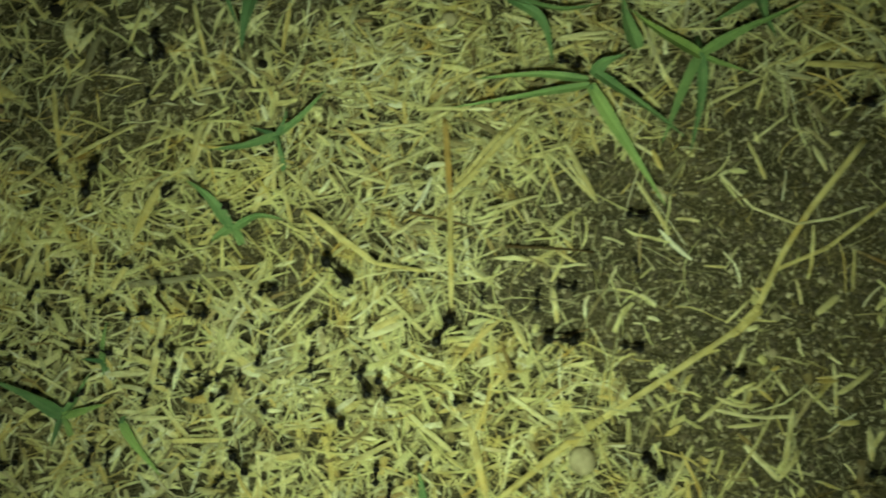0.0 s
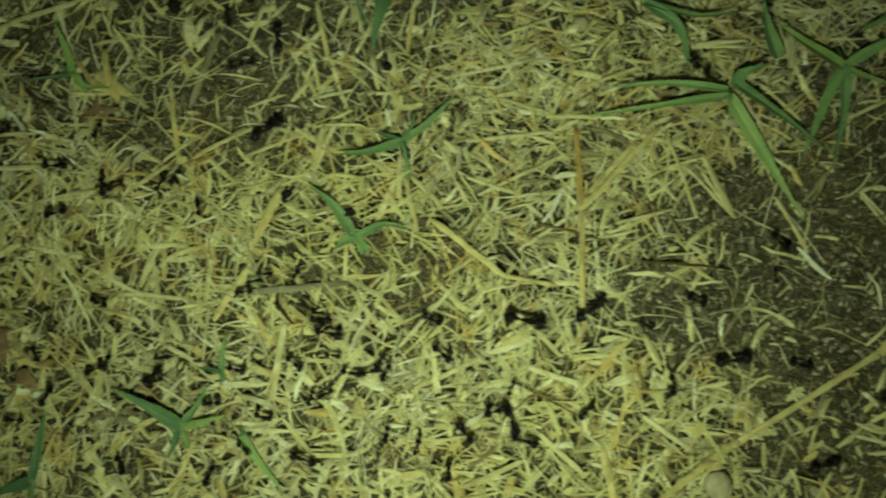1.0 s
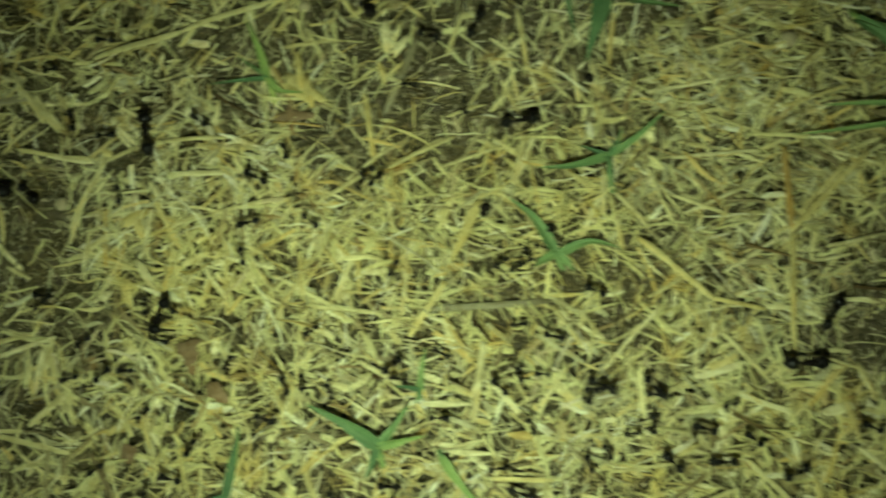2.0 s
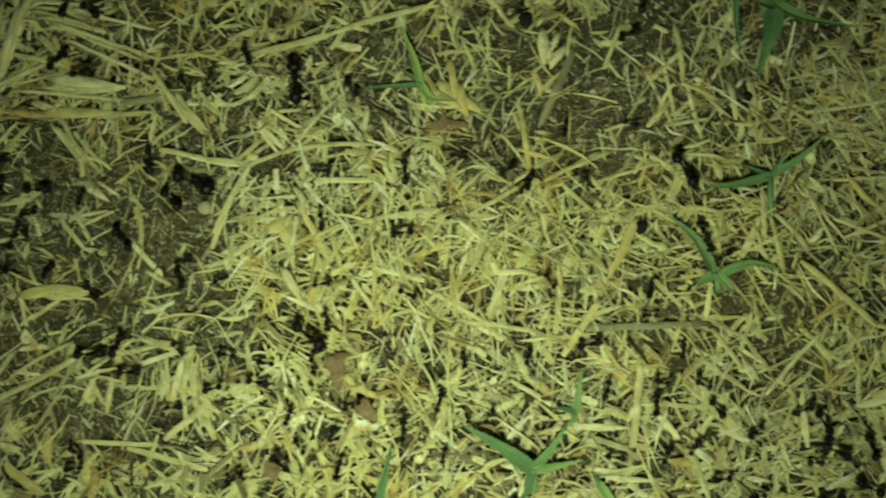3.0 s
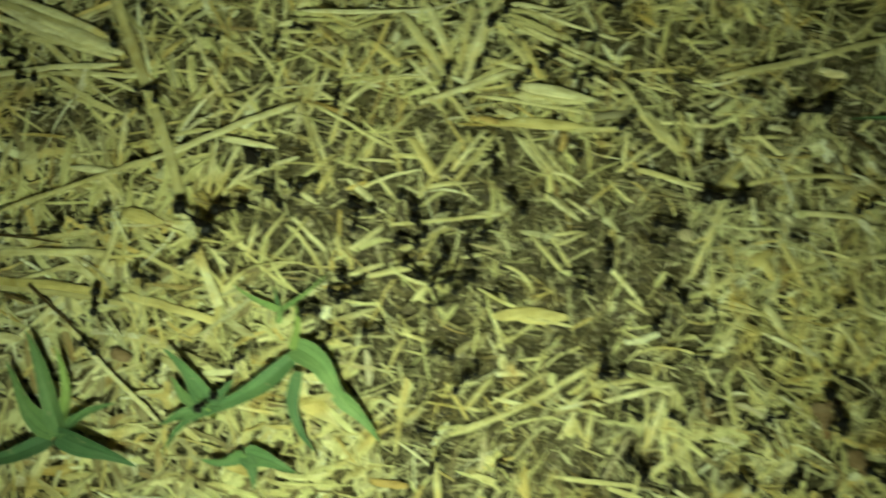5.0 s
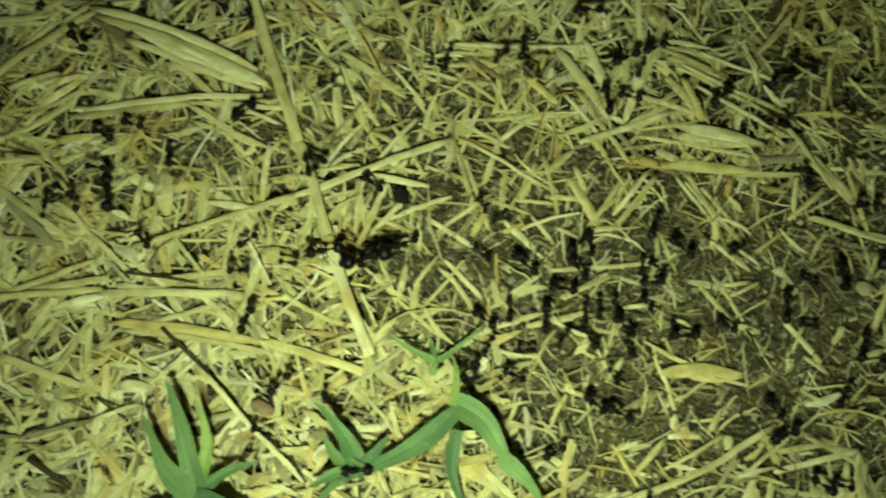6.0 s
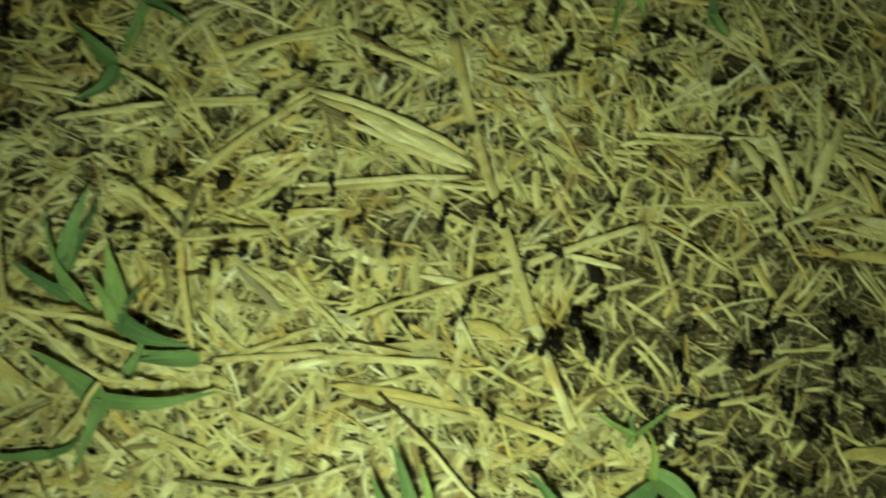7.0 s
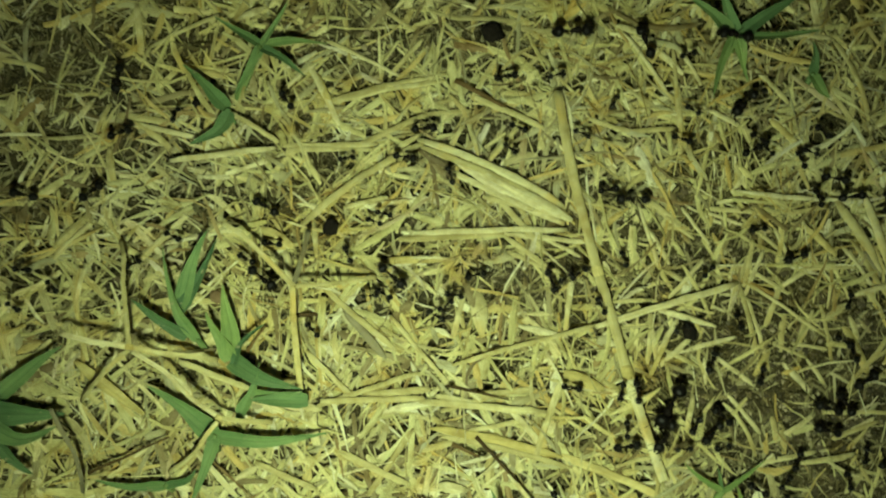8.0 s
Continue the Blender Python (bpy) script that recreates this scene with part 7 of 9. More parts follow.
    ant_walks(70, 5.0, [(0, -122.5, 5.2, -239), (1, -137.0, 1.8, -228), (1.5, -137.0, 3.2, -186), (2, -137.1, 4.6, -143), (2.75, -137.4, 2.3, -98), (3.5, -137.8, -0.1, -52), (4.25, -138.9, -2.2, -85), (5, -140.0, -4.3, -117), (6.5, -142.1, -8.6, -110), (8, -143.3, -13.2, -104)])
    ant_walks(71, 5.3, [(0, -70.0, -16.6, 204), (1, -73.5, -16.2, 209), (1.5, -73.6, -17.5, 253), (2, -73.6, -18.9, 297), (2.5, -73.8, -18.2, 356), (3, -73.9, -17.5, 415), (3.5, -74.1, -16.9, 475), (5, -75.1, -15.0, 476), (6.5, -75.9, -13.1, 470), (8, -76.5, -11.1, 464)])
    ant_walks(72, 5.0, [(0, -26.1, -13.4, 19), (1, -19.4, -13.3, 69), (2, -17.5, -10.3, 24), (2.75, -16.8, -7.8, 54), (3.5, -16.1, -5.3, 84), (5, -16.5, -0.0, 98), (6.5, -17.6, 5.1, 105), (8, -19.1, 10.1, 107)])
    ant_walks(73, 6.2, [(0, -143.8, 51.4, -82), (1, -142.7, 43.3, -78), (2, -139.0, 35.9, -34), (2.75, -132.2, 49.0, 19), (3.5, -125.5, 62.0, 73), (5, -128.2, 65.7, 116), (6.5, -129.4, 70.1, 96), (8, -129.2, 74.7, 87)])
    ant_walks(74, 6.9, [(0, -154.7, 35.1, -167), (1, -155.8, 35.0, -164), (2, -156.9, 34.6, -163), (3.5, -157.3, 34.5, -165), (5, -157.8, 34.3, -165), (6.5, -158.2, 34.1, -165), (8, -158.7, 33.9, -165)])
    ant_walks(75, 8.0, [(0, -159.4, 51.0, -43), (1, -157.7, 49.4, 1), (1.33, -157.0, 49.0, 54), (1.67, -156.4, 48.5, 106), (2, -155.8, 48.0, 158), (2.75, -157.2, 50.9, 118), (3.5, -158.7, 53.9, 77), (5, -160.2, 60.2, 108), (6.5, -162.6, 66.2, 120), (8, -166.7, 71.3, 129)])
    ant_walks(76, 6.2, [(0, -174.8, 54.4, 84), (1, -174.3, 59.4, 36), (1.5, -174.1, 61.9, 92), (2, -173.9, 64.4, 148), (3.5, -177.8, 78.1, 127), (5.2, -211.4, 58.6, 184), (6.6, -215.9, 58.6, 187), (8, -220.2, 57.5, 195)])
    ant_walks(77, 5.0, [(0, -157.5, -7.4, 136), (1, -158.6, -6.6, 112), (1.33, -158.9, -6.2, 156), (1.67, -159.2, -5.8, 200), (2, -159.5, -5.4, 245), (2.75, -164.8, -10.5, 208), (3.5, -170.1, -15.5, 171), (5, -183.1, -22.3, 210), (6.5, -195.4, -30.3, 206), (8, -209.3, -35.0, 198)])
    ant_walks(78, 6.5, [(0, -161.2, -18.6, -3), (0.5, -157.9, -18.8, 30), (1, -154.7, -19.0, 63), (1.5, -151.5, -19.7, 24), (2, -148.3, -20.5, -15), (2.5, -150.4, -19.6, 38), (3, -152.5, -18.8, 90), (3.5, -154.6, -17.9, 143), (5, -161.1, -16.4, 156), (6.5, -166.6, -12.5, 153), (8, -173.0, -10.4, 162)])
    ant_walks(79, 5.8, [(0, -158.8, -22.1, -142), (1, -163.3, -25.6, -185), (1.5, -165.6, -27.3, -151), (2, -167.9, -29.1, -117), (3.5, -168.8, -29.9, -101), (5, -169.8, -30.6, -144), (6.5, -170.8, -31.4, -150), (8, -171.9, -31.9, -150)])
    ant_walks(80, 5.0, [(0, -118.9, 106.8, -139), (1, -122.8, 103.4, -145), (1.5, -125.0, 102.2, -185), (2, -127.3, 101.0, -225), (3.5, -128.3, 109.9, -268), (5, -128.0, 118.8, -280), (6.5, -125.1, 127.3, -278), (8, -125.6, 136.2, -267)])
    ant_walks(81, 5.9, [(0, -209.7, -0.2, 107), (1, -211.6, 5.6, 114), (1.5, -213.1, 8.3, 146), (2, -214.6, 11.0, 179), (2.75, -216.4, 15.2, 129), (3.5, -218.2, 19.4, 79), (3.92, -218.5, 17.9, 24), (4.35, -218.8, 16.4, -31), (4.78, -219.1, 15.0, -86), (5.2, -219.3, 13.5, -141), (6.6, -219.4, 8.5, -98), (8, -220.7, 3.7, -105)])
    ant_walks(82, 6.3, [(0, -207.8, 57.3, 121), (1, -209.4, 60.1, 126), (2, -211.5, 62.4, 104), (3.5, -227.6, 75.5, 155), (4.35, -230.5, 69.8, 197), (5.2, -233.4, 64.2, 239), (5.9, -231.6, 62.8, 280), (6.6, -229.9, 61.5, 322), (8, -226.5, 58.8, 322)])
    ant_walks(83, 6.1, [(0, -199.2, 64.4, -105), (1, -200.0, 61.4, -104), (1.5, -200.3, 59.9, -49), (2, -200.6, 58.4, 6), (3.5, -172.1, 48.3, 1), (5, -168.2, 51.1, 29), (6.5, -163.9, 52.9, 18), (8, -159.3, 54.0, 14)])
    ant_walks(84, 5.7, [(0, -201.2, 40.4, -2), (1, -198.1, 40.3, 6), (1.5, -196.6, 40.7, -35), (2, -195.2, 41.1, -77), (3.5, -175.9, 34.4, -81), (4.07, -179.2, 36.9, -122), (4.63, -182.4, 39.4, -162), (5.2, -185.7, 42.0, -202), (6.6, -193.2, 48.9, -223), (8, -200.6, 56.0, -224)])
    ant_walks(85, 6.0, [(0, -135.9, -7.4, -148), (1, -141.3, -10.8, -154), (1.5, -142.0, -10.5, -199), (2, -143.3, -11.0, -244), (3.5, -143.4, -10.4, -284), (5, -143.3, -9.7, -284), (6.5, -143.3, -9.1, -284), (8, -143.0, -8.5, -284)])
    ant_walks(86, 5.9, [(0, -181.7, 10.5, -9), (1, -179.6, 10.2, -12), (2, -177.6, 9.6, -43), (3.5, -174.8, 8.1, -78), (5, -172.0, 6.7, -24), (6.5, -169.0, 5.5, -26), (8, -166.3, 3.9, -31)])
    ant_walks(87, 5.5, [(0, -189.7, 6.0, 31), (1, -187.1, 7.5, 33), (2, -184.6, 9.3, 90), (2.75, -179.9, 16.0, 39), (3.5, -175.1, 22.8, -13), (5, -171.4, 25.6, 32), (6.5, -167.2, 27.8, 19), (8, -162.6, 28.7, 11)])
    ant_walks(88, 5.1, [(0, -181.3, 6.3, -85), (1, -181.0, 2.9, -74), (1.5, -180.2, 1.3, -43), (2, -179.4, -0.2, -11), (2.75, -178.5, -2.6, -51), (3.5, -177.6, -5.0, -92), (4.25, -174.6, -6.0, -51), (5, -171.6, -7.0, -11), (6.5, -165.2, -7.4, -2), (8, -158.9, -7.4, 0)])
    ant_walks(89, 5.5, [(0, -202.8, -13.0, 142), (1, -203.5, -12.5, 142), (2, -204.1, -12.0, 198), (3.5, -204.9, -11.1, 199), (5.2, -213.5, -9.6, 155), (6.6, -220.6, -9.8, 189), (8, -227.5, -11.8, 196)])
    ant_walks(90, 8.5, [(0, -18.8, -18.8, -64), (1, -19.4, -22.9, -71), (1.5, -20.7, -23.8, -124), (2, -20.3, -25.8, -177), (3.5, -31.2, -23.1, -204), (5, -40.6, -17.0, -208), (6.5, -50.9, -12.6, -197), (8, -61.8, -10.4, -191)])
    ant_walks(91, 6.5, [(0, -168.2, -41.9, 134), (1, -170.3, -39.7, 135), (2, -172.5, -37.6, 167), (3.5, -189.7, -25.4, 141), (5, -193.7, -22.5, 142), (6.5, -197.5, -19.3, 132), (8, -200.3, -15.3, 124)])
    ant_walks(92, 5.0, [(0, -184.2, -17.7, 111), (1, -186.0, -13.2, 117), (1.5, -187.3, -11.1, 150), (2, -188.6, -9.0, 183), (3.5, -192.2, -2.7, 176), (4.07, -193.2, -4.7, 225), (4.63, -194.1, -6.7, 274), (5.2, -195.1, -8.7, 323), (5.9, -196.9, -10.8, 281), (6.6, -198.6, -13.0, 239), (8, -200.8, -18.1, 247)])
    ant_walks(93, 5.0, [(0, -228.1, 81.3, -15), (1, -223.6, 80.1, -23), (2, -219.5, 77.7, 17), (2.75, -216.7, 75.4, 59), (3.5, -213.9, 73.2, 101), (4.35, -216.7, 76.6, 141), (5.2, -219.5, 80.0, 180), (5.9, -220.9, 83.4, 142), (6.6, -222.4, 86.7, 105), (8, -223.2, 93.9, 96)])
    ant_walks(94, 6.1, [(0, -198.3, 96.9, -119), (1, -201.0, 92.0, -116), (1.5, -202.1, 89.4, -146), (2, -203.1, 86.8, -177), (2.5, -204.1, 84.1, -119), (3, -205.2, 81.5, -61), (3.5, -206.2, 78.9, -3), (5.2, -200.1, 77.6, 6), (6.6, -194.9, 78.0, -3), (8, -189.9, 77.1, -11)])
    ant_walks(95, 7.4, [(0, -89.9, 115.9, -130), (1, -99.4, 104.7, -128), (1.5, -103.7, 98.8, -71), (2, -108.0, 92.9, -15), (3.5, -89.0, 100.1, 34), (5, -83.8, 101.0, 2), (6.5, -78.4, 100.5, -13), (8, -73.5, 98.6, -21)])
    ant_walks(96, 5.0, [(0, -93.4, 84.2, -158), (1, -104.5, 81.6, -158), (2, -112.8, 78.0, -184), (2.5, -113.0, 73.3, -142), (3, -113.2, 68.6, -99), (3.5, -113.4, 64.0, -57), (5, -109.2, 50.5, -68), (6.5, -102.7, 38.1, -53), (8, -92.5, 28.4, -43)])
    ant_walks(97, 5.5, [(0, -200.9, -0.4, -121), (1, -201.2, -1.0, -121), (2, -201.7, -1.6, -143), (2.75, -201.9, -2.1, -173), (3.5, -202.2, -2.6, -204), (5.2, -203.8, -3.1, -201), (6.6, -205.1, -3.7, -165), (8, -206.5, -3.8, -165)])
    ant_walks(98, 5.4, [(0, -189.5, -39.0, 157), (1, -191.9, -38.0, 150), (1.5, -193.0, -37.2, 182), (2, -194.1, -36.4, 215), (3.5, -196.8, -33.4, 203), (4.25, -198.5, -32.3, 171), (5, -200.2, -31.3, 138), (6.5, -202.7, -28.2, 128), (8, -205.1, -25.0, 127)])
    ant_walks(99, 5.0, [(0, -178.4, -26.7, 110), (1, -179.6, -23.3, 121), (1.5, -180.8, -22.0, 86), (2, -182.0, -20.6, 50), (3.5, -184.2, -15.7, 96), (5.2, -190.8, -9.4, 143), (6.6, -194.2, -2.9, 128), (8, -199.8, 2.1, 139)])
    ant_walks(100, 5.0, [(0, -174.5, -15.0, -39), (1, -172.1, -16.9, -41), (2, -169.9, -19.0, -17), (2.75, -170.7, -20.3, -77), (3.5, -171.5, -21.6, -137), (5, -173.4, -24.0, -134), (6.5, -175.7, -26.0, -128), (8, -177.2, -28.7, -119)])
    ant_walks(101, 6.5, [(0, -199.3, -12.2, 26), (1, -197.0, -11.1, 22), (2, -194.6, -10.4, 45), (2.75, -193.1, -9.3, 11), (3.5, -191.6, -8.1, -23), (5.2, -186.4, -5.4, 20), (6.6, -181.9, -3.7, 18), (8, -177.2, -2.5, 14)])
    ant_walks(102, 11.6, [(0, -175.7, 14.9, -120), (1.17, -174.8, 14.1, -110), (2.33, -181.0, 4.8, -100), (2.92, -180.1, 4.5, -43), (3.5, -179.1, 3.9, 15), (4.25, -175.6, -0.2, -24), (5, -173.2, -1.5, -63), (6.5, -169.3, -15.1, -84), (8, -169.9, -26.0, -93)])
    ant_walks(103, 5.1, [(0, -174.4, -82.5, 94), (1.17, -175.8, -59.9, 97), (2.33, -180.2, -37.7, 94), (2.92, -179.5, -26.4, 126), (3.5, -178.8, -15.1, 157), (4.25, -180.4, -17.2, 200), (5, -181.9, -19.1, 243), (6.5, -183.5, -24.4, 256), (8, -184.6, -29.6, 258)])
    ant_walks(104, 8.9, [(0, -252.8, -5.6, 1), (1.17, -246.9, -5.6, 5), (2.33, -241.0, -4.6, 1), (3.5, -235.1, -5.4, 13), (5, -221.0, -22.9, -44), (6.5, -203.0, -36.5, -28), (8, -181.8, -44.1, -20)])
    ant_walks(105, 6.9, [(0, -231.6, -6.9, -26), (1.17, -229.9, -7.7, -25), (2.33, -228.2, -8.5, -18), (3.5, -226.3, -8.9, 15), (5.2, -223.7, -9.7, -25), (6.6, -221.6, -10.6, -21), (8, -219.4, -11.3, -20)])
    ant_walks(106, 6.8, [(0, -282.1, -13.7, 31), (1.17, -279.0, -11.9, 32), (2.33, -276.0, -9.9, 27), (3.5, -272.6, -8.6, 13), (5.2, -267.4, -8.2, 73), (5.63, -272.8, -3.9, 114), (6.07, -278.1, 0.4, 155), (6.5, -283.5, 4.7, 196), (8, -285.4, -2.4, 255)])
    ant_walks(107, 5.9, [(0, -275.1, -13.6, -85), (1.17, -275.0, -15.3, -81), (2.33, -274.5, -17.0, -80), (3.5, -274.4, -18.8, -26), (3.92, -274.4, -19.4, 28), (4.35, -274.4, -20.0, 83), (4.78, -274.3, -20.7, 137), (5.2, -274.3, -21.3, 191), (6.5, -291.4, -5.7, 219), (7.25, -292.2, -3.5, 164), (8, -292.9, -1.2, 109)])
    ant_walks(108, 7.5, [(0, -137.4, -20.1, 33), (1.17, -122.9, -10.9, 36), (2.33, -109.9, -0.4, 43), (3.5, -98.4, 11.9, 3), (5, -85.7, 13.7, 4), (6.5, -72.9, 13.9, 10), (8, -60.9, 18.2, 20)])
    ant_walks(109, 5.0, [(0, -229.5, -6.7, 53), (1.17, -221.9, 3.3, 46), (2.33, -212.1, 11.1, 44), (3.5, -203.8, 20.6, 25), (4.07, -204.7, 20.4, 71), (4.63, -205.6, 20.3, 118), (5.2, -206.5, 20.1, 164), (6.6, -208.7, 20.4, 165), (8, -210.8, 21.3, 157)])
    ant_walks(110, 5.3, [(0, -245.4, -2.7, 54), (1.17, -236.9, 9.0, 49), (2.33, -226.4, 18.9, 33), (3.5, -213.1, 24.6, 13), (4.07, -216.2, 28.2, 70), (4.63, -219.4, 31.9, 127), (5.2, -222.5, 35.5, 184), (6.5, -232.9, 37.3, 158), (8, -244.8, 35.4, 189)])
    ant_walks(111, 5.4, [(0, -153.5, 35.3, 29), (1.17, -136.4, 44.9, 27), (2.33, -118.4, 53.0, 17), (2.92, -108.8, 54.8, -15), (3.5, -99.1, 56.6, -48), (5, -90.1, 51.7, -24), (6.5, -80.5, 48.3, -14), (8, -70.3, 46.9, -8)])
    ant_walks(112, 7.0, [(0, -262.2, 102.0, -45), (1.17, -258.6, 98.3, -47), (2.33, -255.2, 94.5, -43), (3.5, -251.1, 91.4, -22), (5.2, -244.9, 87.3, 16), (6.6, -232.8, 90.5, 25), (8, -222.8, 97.9, 36)])
    ant_walks(113, 8.4, [(0, -234.9, 102.8, -158), (1.17, -243.4, 99.4, -155), (2.33, -250.0, 95.2, -155), (2.92, -258.3, 93.7, -116), (3.5, -259.9, 91.6, -78), (5.2, -272.7, 87.7, -136), (6.5, -284.0, 85.3, -166), (7, -288.5, 90.7, -204), (7.5, -293.0, 96.0, -242), (7.75, -288.7, 97.5, -292), (8, -284.3, 98.9, -342)])
    ant_walks(114, 6.7, [(0, -288.1, 101.2, -87), (1.17, -287.9, 97.7, -87), (2.33, -287.7, 94.1, -79), (2.92, -287.2, 92.5, -41), (3.5, -286.6, 90.8, -2), (4.07, -281.9, 85.6, -45), (4.63, -277.2, 80.4, -87), (5.2, -272.5, 75.1, -130), (5.85, -276.6, 75.7, -173), (6.5, -280.6, 76.3, -216), (7.5, -281.5, 80.3, -239), (8, -286.3, 89.3, -261)])
    ant_walks(115, 5.0, [(0, -253.5, 3.9, -8), (1.17, -239.0, 1.8, -11), (2.33, -224.8, -1.9, -5), (3.5, -210.2, -0.9, -59), (4.35, -208.3, 3.3, -24), (5.2, -206.4, 7.6, 12), (5.9, -206.0, 11.4, 43), (6.6, -205.6, 15.2, 74), (8, -202.3, 22.1, 64)])
    ant_walks(116, 6.6, [(0, -260.2, 68.3, 43), (1.17, -257.4, 71.0, 33), (2.33, -253.9, 72.5, 23), (3.5, -250.3, 74.0, 16), (5.2, -245.2, 76.2, 15), (6.6, -233.6, 75.7, -13), (8, -223.1, 70.9, -24)])
    ant_walks(117, 5.0, [(0, -277.4, 11.7, 52), (1.17, -275.2, 14.4, 44), (2.33, -272.4, 16.4, 46), (3.5, -270.6, 19.3, 69), (4.35, -269.6, 21.6, 102), (5.2, -268.6, 23.9, 135), (6.5, -266.4, 25.9, 124), (7.25, -265.4, 27.3, 89), (8, -264.4, 28.6, 54)])
    ant_walks(118, 6.1, [(0, -270.3, 9.3, 104), (1.17, -271.3, 13.2, 113), (2.33, -273.4, 16.5, 123), (3.5, -275.7, 19.8, 106), (3.92, -276.0, 21.3, 60), (4.35, -276.3, 22.7, 14), (4.78, -276.6, 24.1, -32), (5.2, -276.9, 25.5, -78), (6.5, -272.4, 18.6, -77), (8, -267.3, 10.7, -56)])
    ant_walks(119, 5.0, [(0, -273.9, 12.2, 19), (1.17, -270.7, 13.3, 19), (2.33, -267.6, 14.4, 19), (3.5, -264.4, 15.5, 39), (4.35, -262.0, 15.7, 8), (5.2, -259.6, 15.8, -22), (5.53, -260.1, 17.5, 23), (5.85, -260.5, 19.2, 69), (6.17, -261.0, 20.8, 115), (6.5, -261.4, 22.5, 161), (8, -263.3, 30.2, 104)])
    ant_walks(120, 5.3, [(0, -282.5, 31.6, -52), (1.17, -280.8, 29.4, -61), (2.33, -279.8, 26.8, -65), (3.5, -278.5, 24.4, -116), (5.2, -276.0, 21.3, -124), (5.85, -278.5, 21.7, -92), (6.5, -278.9, 22.2, -61), (7.5, -280.9, 15.3, -83), (8, -283.8, 13.7, -66)])
    ant_walks(121, 5.6, [(0, -271.3, 15.4, -5), (1.17, -264.0, 14.7, 1), (2.33, -256.7, 15.7, 10), (2.92, -253.2, 16.5, 53), (3.5, -249.6, 17.4, 95), (4.35, -244.4, 18.7, 129), (5.2, -239.3, 20.0, 163), (6.5, -252.6, 23.5, 156), (7, -251.3, 22.7, 213), (7.5, -249.9, 21.9, 271), (8, -248.6, 21.1, 328)])
    ant_walks(122, 5.0, [(0, -270.6, 41.1, -71), (1.17, -268.5, 34.9, -61), (2.33, -264.3, 29.9, -47), (3.5, -259.5, 25.5, -25), (5, -240.9, 23.3, 3), (6.5, -222.4, 27.1, 6), (8, -203.6, 27.1, 0)])
    ant_walks(123, 8.1, [(0, -285.0, 58.7, -94), (1.17, -285.3, 55.1, -88), (2.33, -284.7, 51.5, -87), (2.92, -284.8, 49.7, -135), (3.5, -284.9, 47.9, -183), (5.2, -299.5, 30.8, -191), (6.5, -297.1, 27.3, -228), (7.5, -317.9, 17.5, -247), (7.67, -318.9, 17.4, -204), (7.83, -319.9, 17.3, -161), (8, -320.9, 17.3, -119)])
    ant_walks(124, 5.8, [(0, -278.7, 59.0, -111), (1.17, -280.8, 53.6, -102), (2.33, -281.1, 47.9, -84), (3.5, -279.7, 42.4, -64), (4.07, -278.5, 39.8, -106), (4.63, -277.4, 37.3, -149), (5.2, -276.3, 34.7, -192), (5.85, -281.0, 36.6, -241), (6.5, -285.8, 38.5, -291), (7.5, -284.3, 45.1, -256), (8, -287.5, 46.8, -233)])
    ant_walks(125, 5.5, [(0, -267.5, 50.6, -94), (1.17, -267.9, 46.1, -96), (2.33, -268.5, 41.7, -106), (3.5, -270.3, 37.6, -60), (4.35, -270.6, 34.4, -15), (5.2, -270.8, 31.1, 29), (5.85, -269.7, 33.6, 76), (6.5, -268.5, 36.1, 123), (7.25, -266.7, 38.7, 89), (8, -264.9, 41.3, 55)])
    ant_walks(126, 5.2, [(0, -255.6, 29.3, 152), (1.17, -257.7, 30.5, 151), (2.33, -259.8, 31.7, 157), (2.92, -261.0, 32.0, 196), (3.5, -262.1, 32.3, 234), (5.2, -265.6, 31.9, 209), (5.85, -265.8, 33.9, 167), (6.5, -264.9, 35.7, 126), (8, -268.2, 39.8, 107)])
    ant_walks(127, 6.1, [(0, -247.7, 25.0, -52), (1.17, -244.0, 20.2, -61), (2.33, -241.9, 14.4, -60), (3.5, -238.0, 9.8, -31), (4.35, -235.3, 6.3, -64), (5.2, -232.7, 2.8, -97), (5.53, -233.9, 3.7, -150), (5.85, -235.0, 4.6, -203), (6.17, -236.2, 5.6, -256), (6.5, -237.4, 6.5, -309), (7.25, -239.4, 9.3, -272), (8, -241.4, 12.1, -234)])
    ant_walks(128, 5.0, [(0, -214.4, -34.8, 156), (1.17, -223.1, -30.8, 166), (2.33, -232.7, -30.3, 180), (2.92, -237.5, -30.5, 148), (3.5, -242.3, -30.7, 116), (5.2, -255.5, -26.2, 165), (6.6, -264.5, -19.0, 134), (8, -271.4, -9.8, 127)])
    ant_walks(129, 5.2, [(0, -232.1, -29.5, -130), (1.17, -234.4, -32.2, -140), (2.33, -237.4, -34.0, -158), (3.5, -240.9, -34.9, -172), (4.35, -257.1, -31.7, -141), (5.2, -273.3, -28.6, -109), (6.6, -275.6, -32.2, -121), (8, -277.7, -35.9, -120)])
    ant_walks(130, 5.0, [(0, -241.1, -23.1, 27), (1.17, -232.0, -18.4, 17), (2.33, -221.9, -17.1, 0), (3.5, -211.7, -18.3, 5), (4.25, -211.4, -21.3, -36), (5, -211.1, -24.4, -77), (6.5, -209.1, -30.1, -64), (8, -205.7, -35.2, -57)])
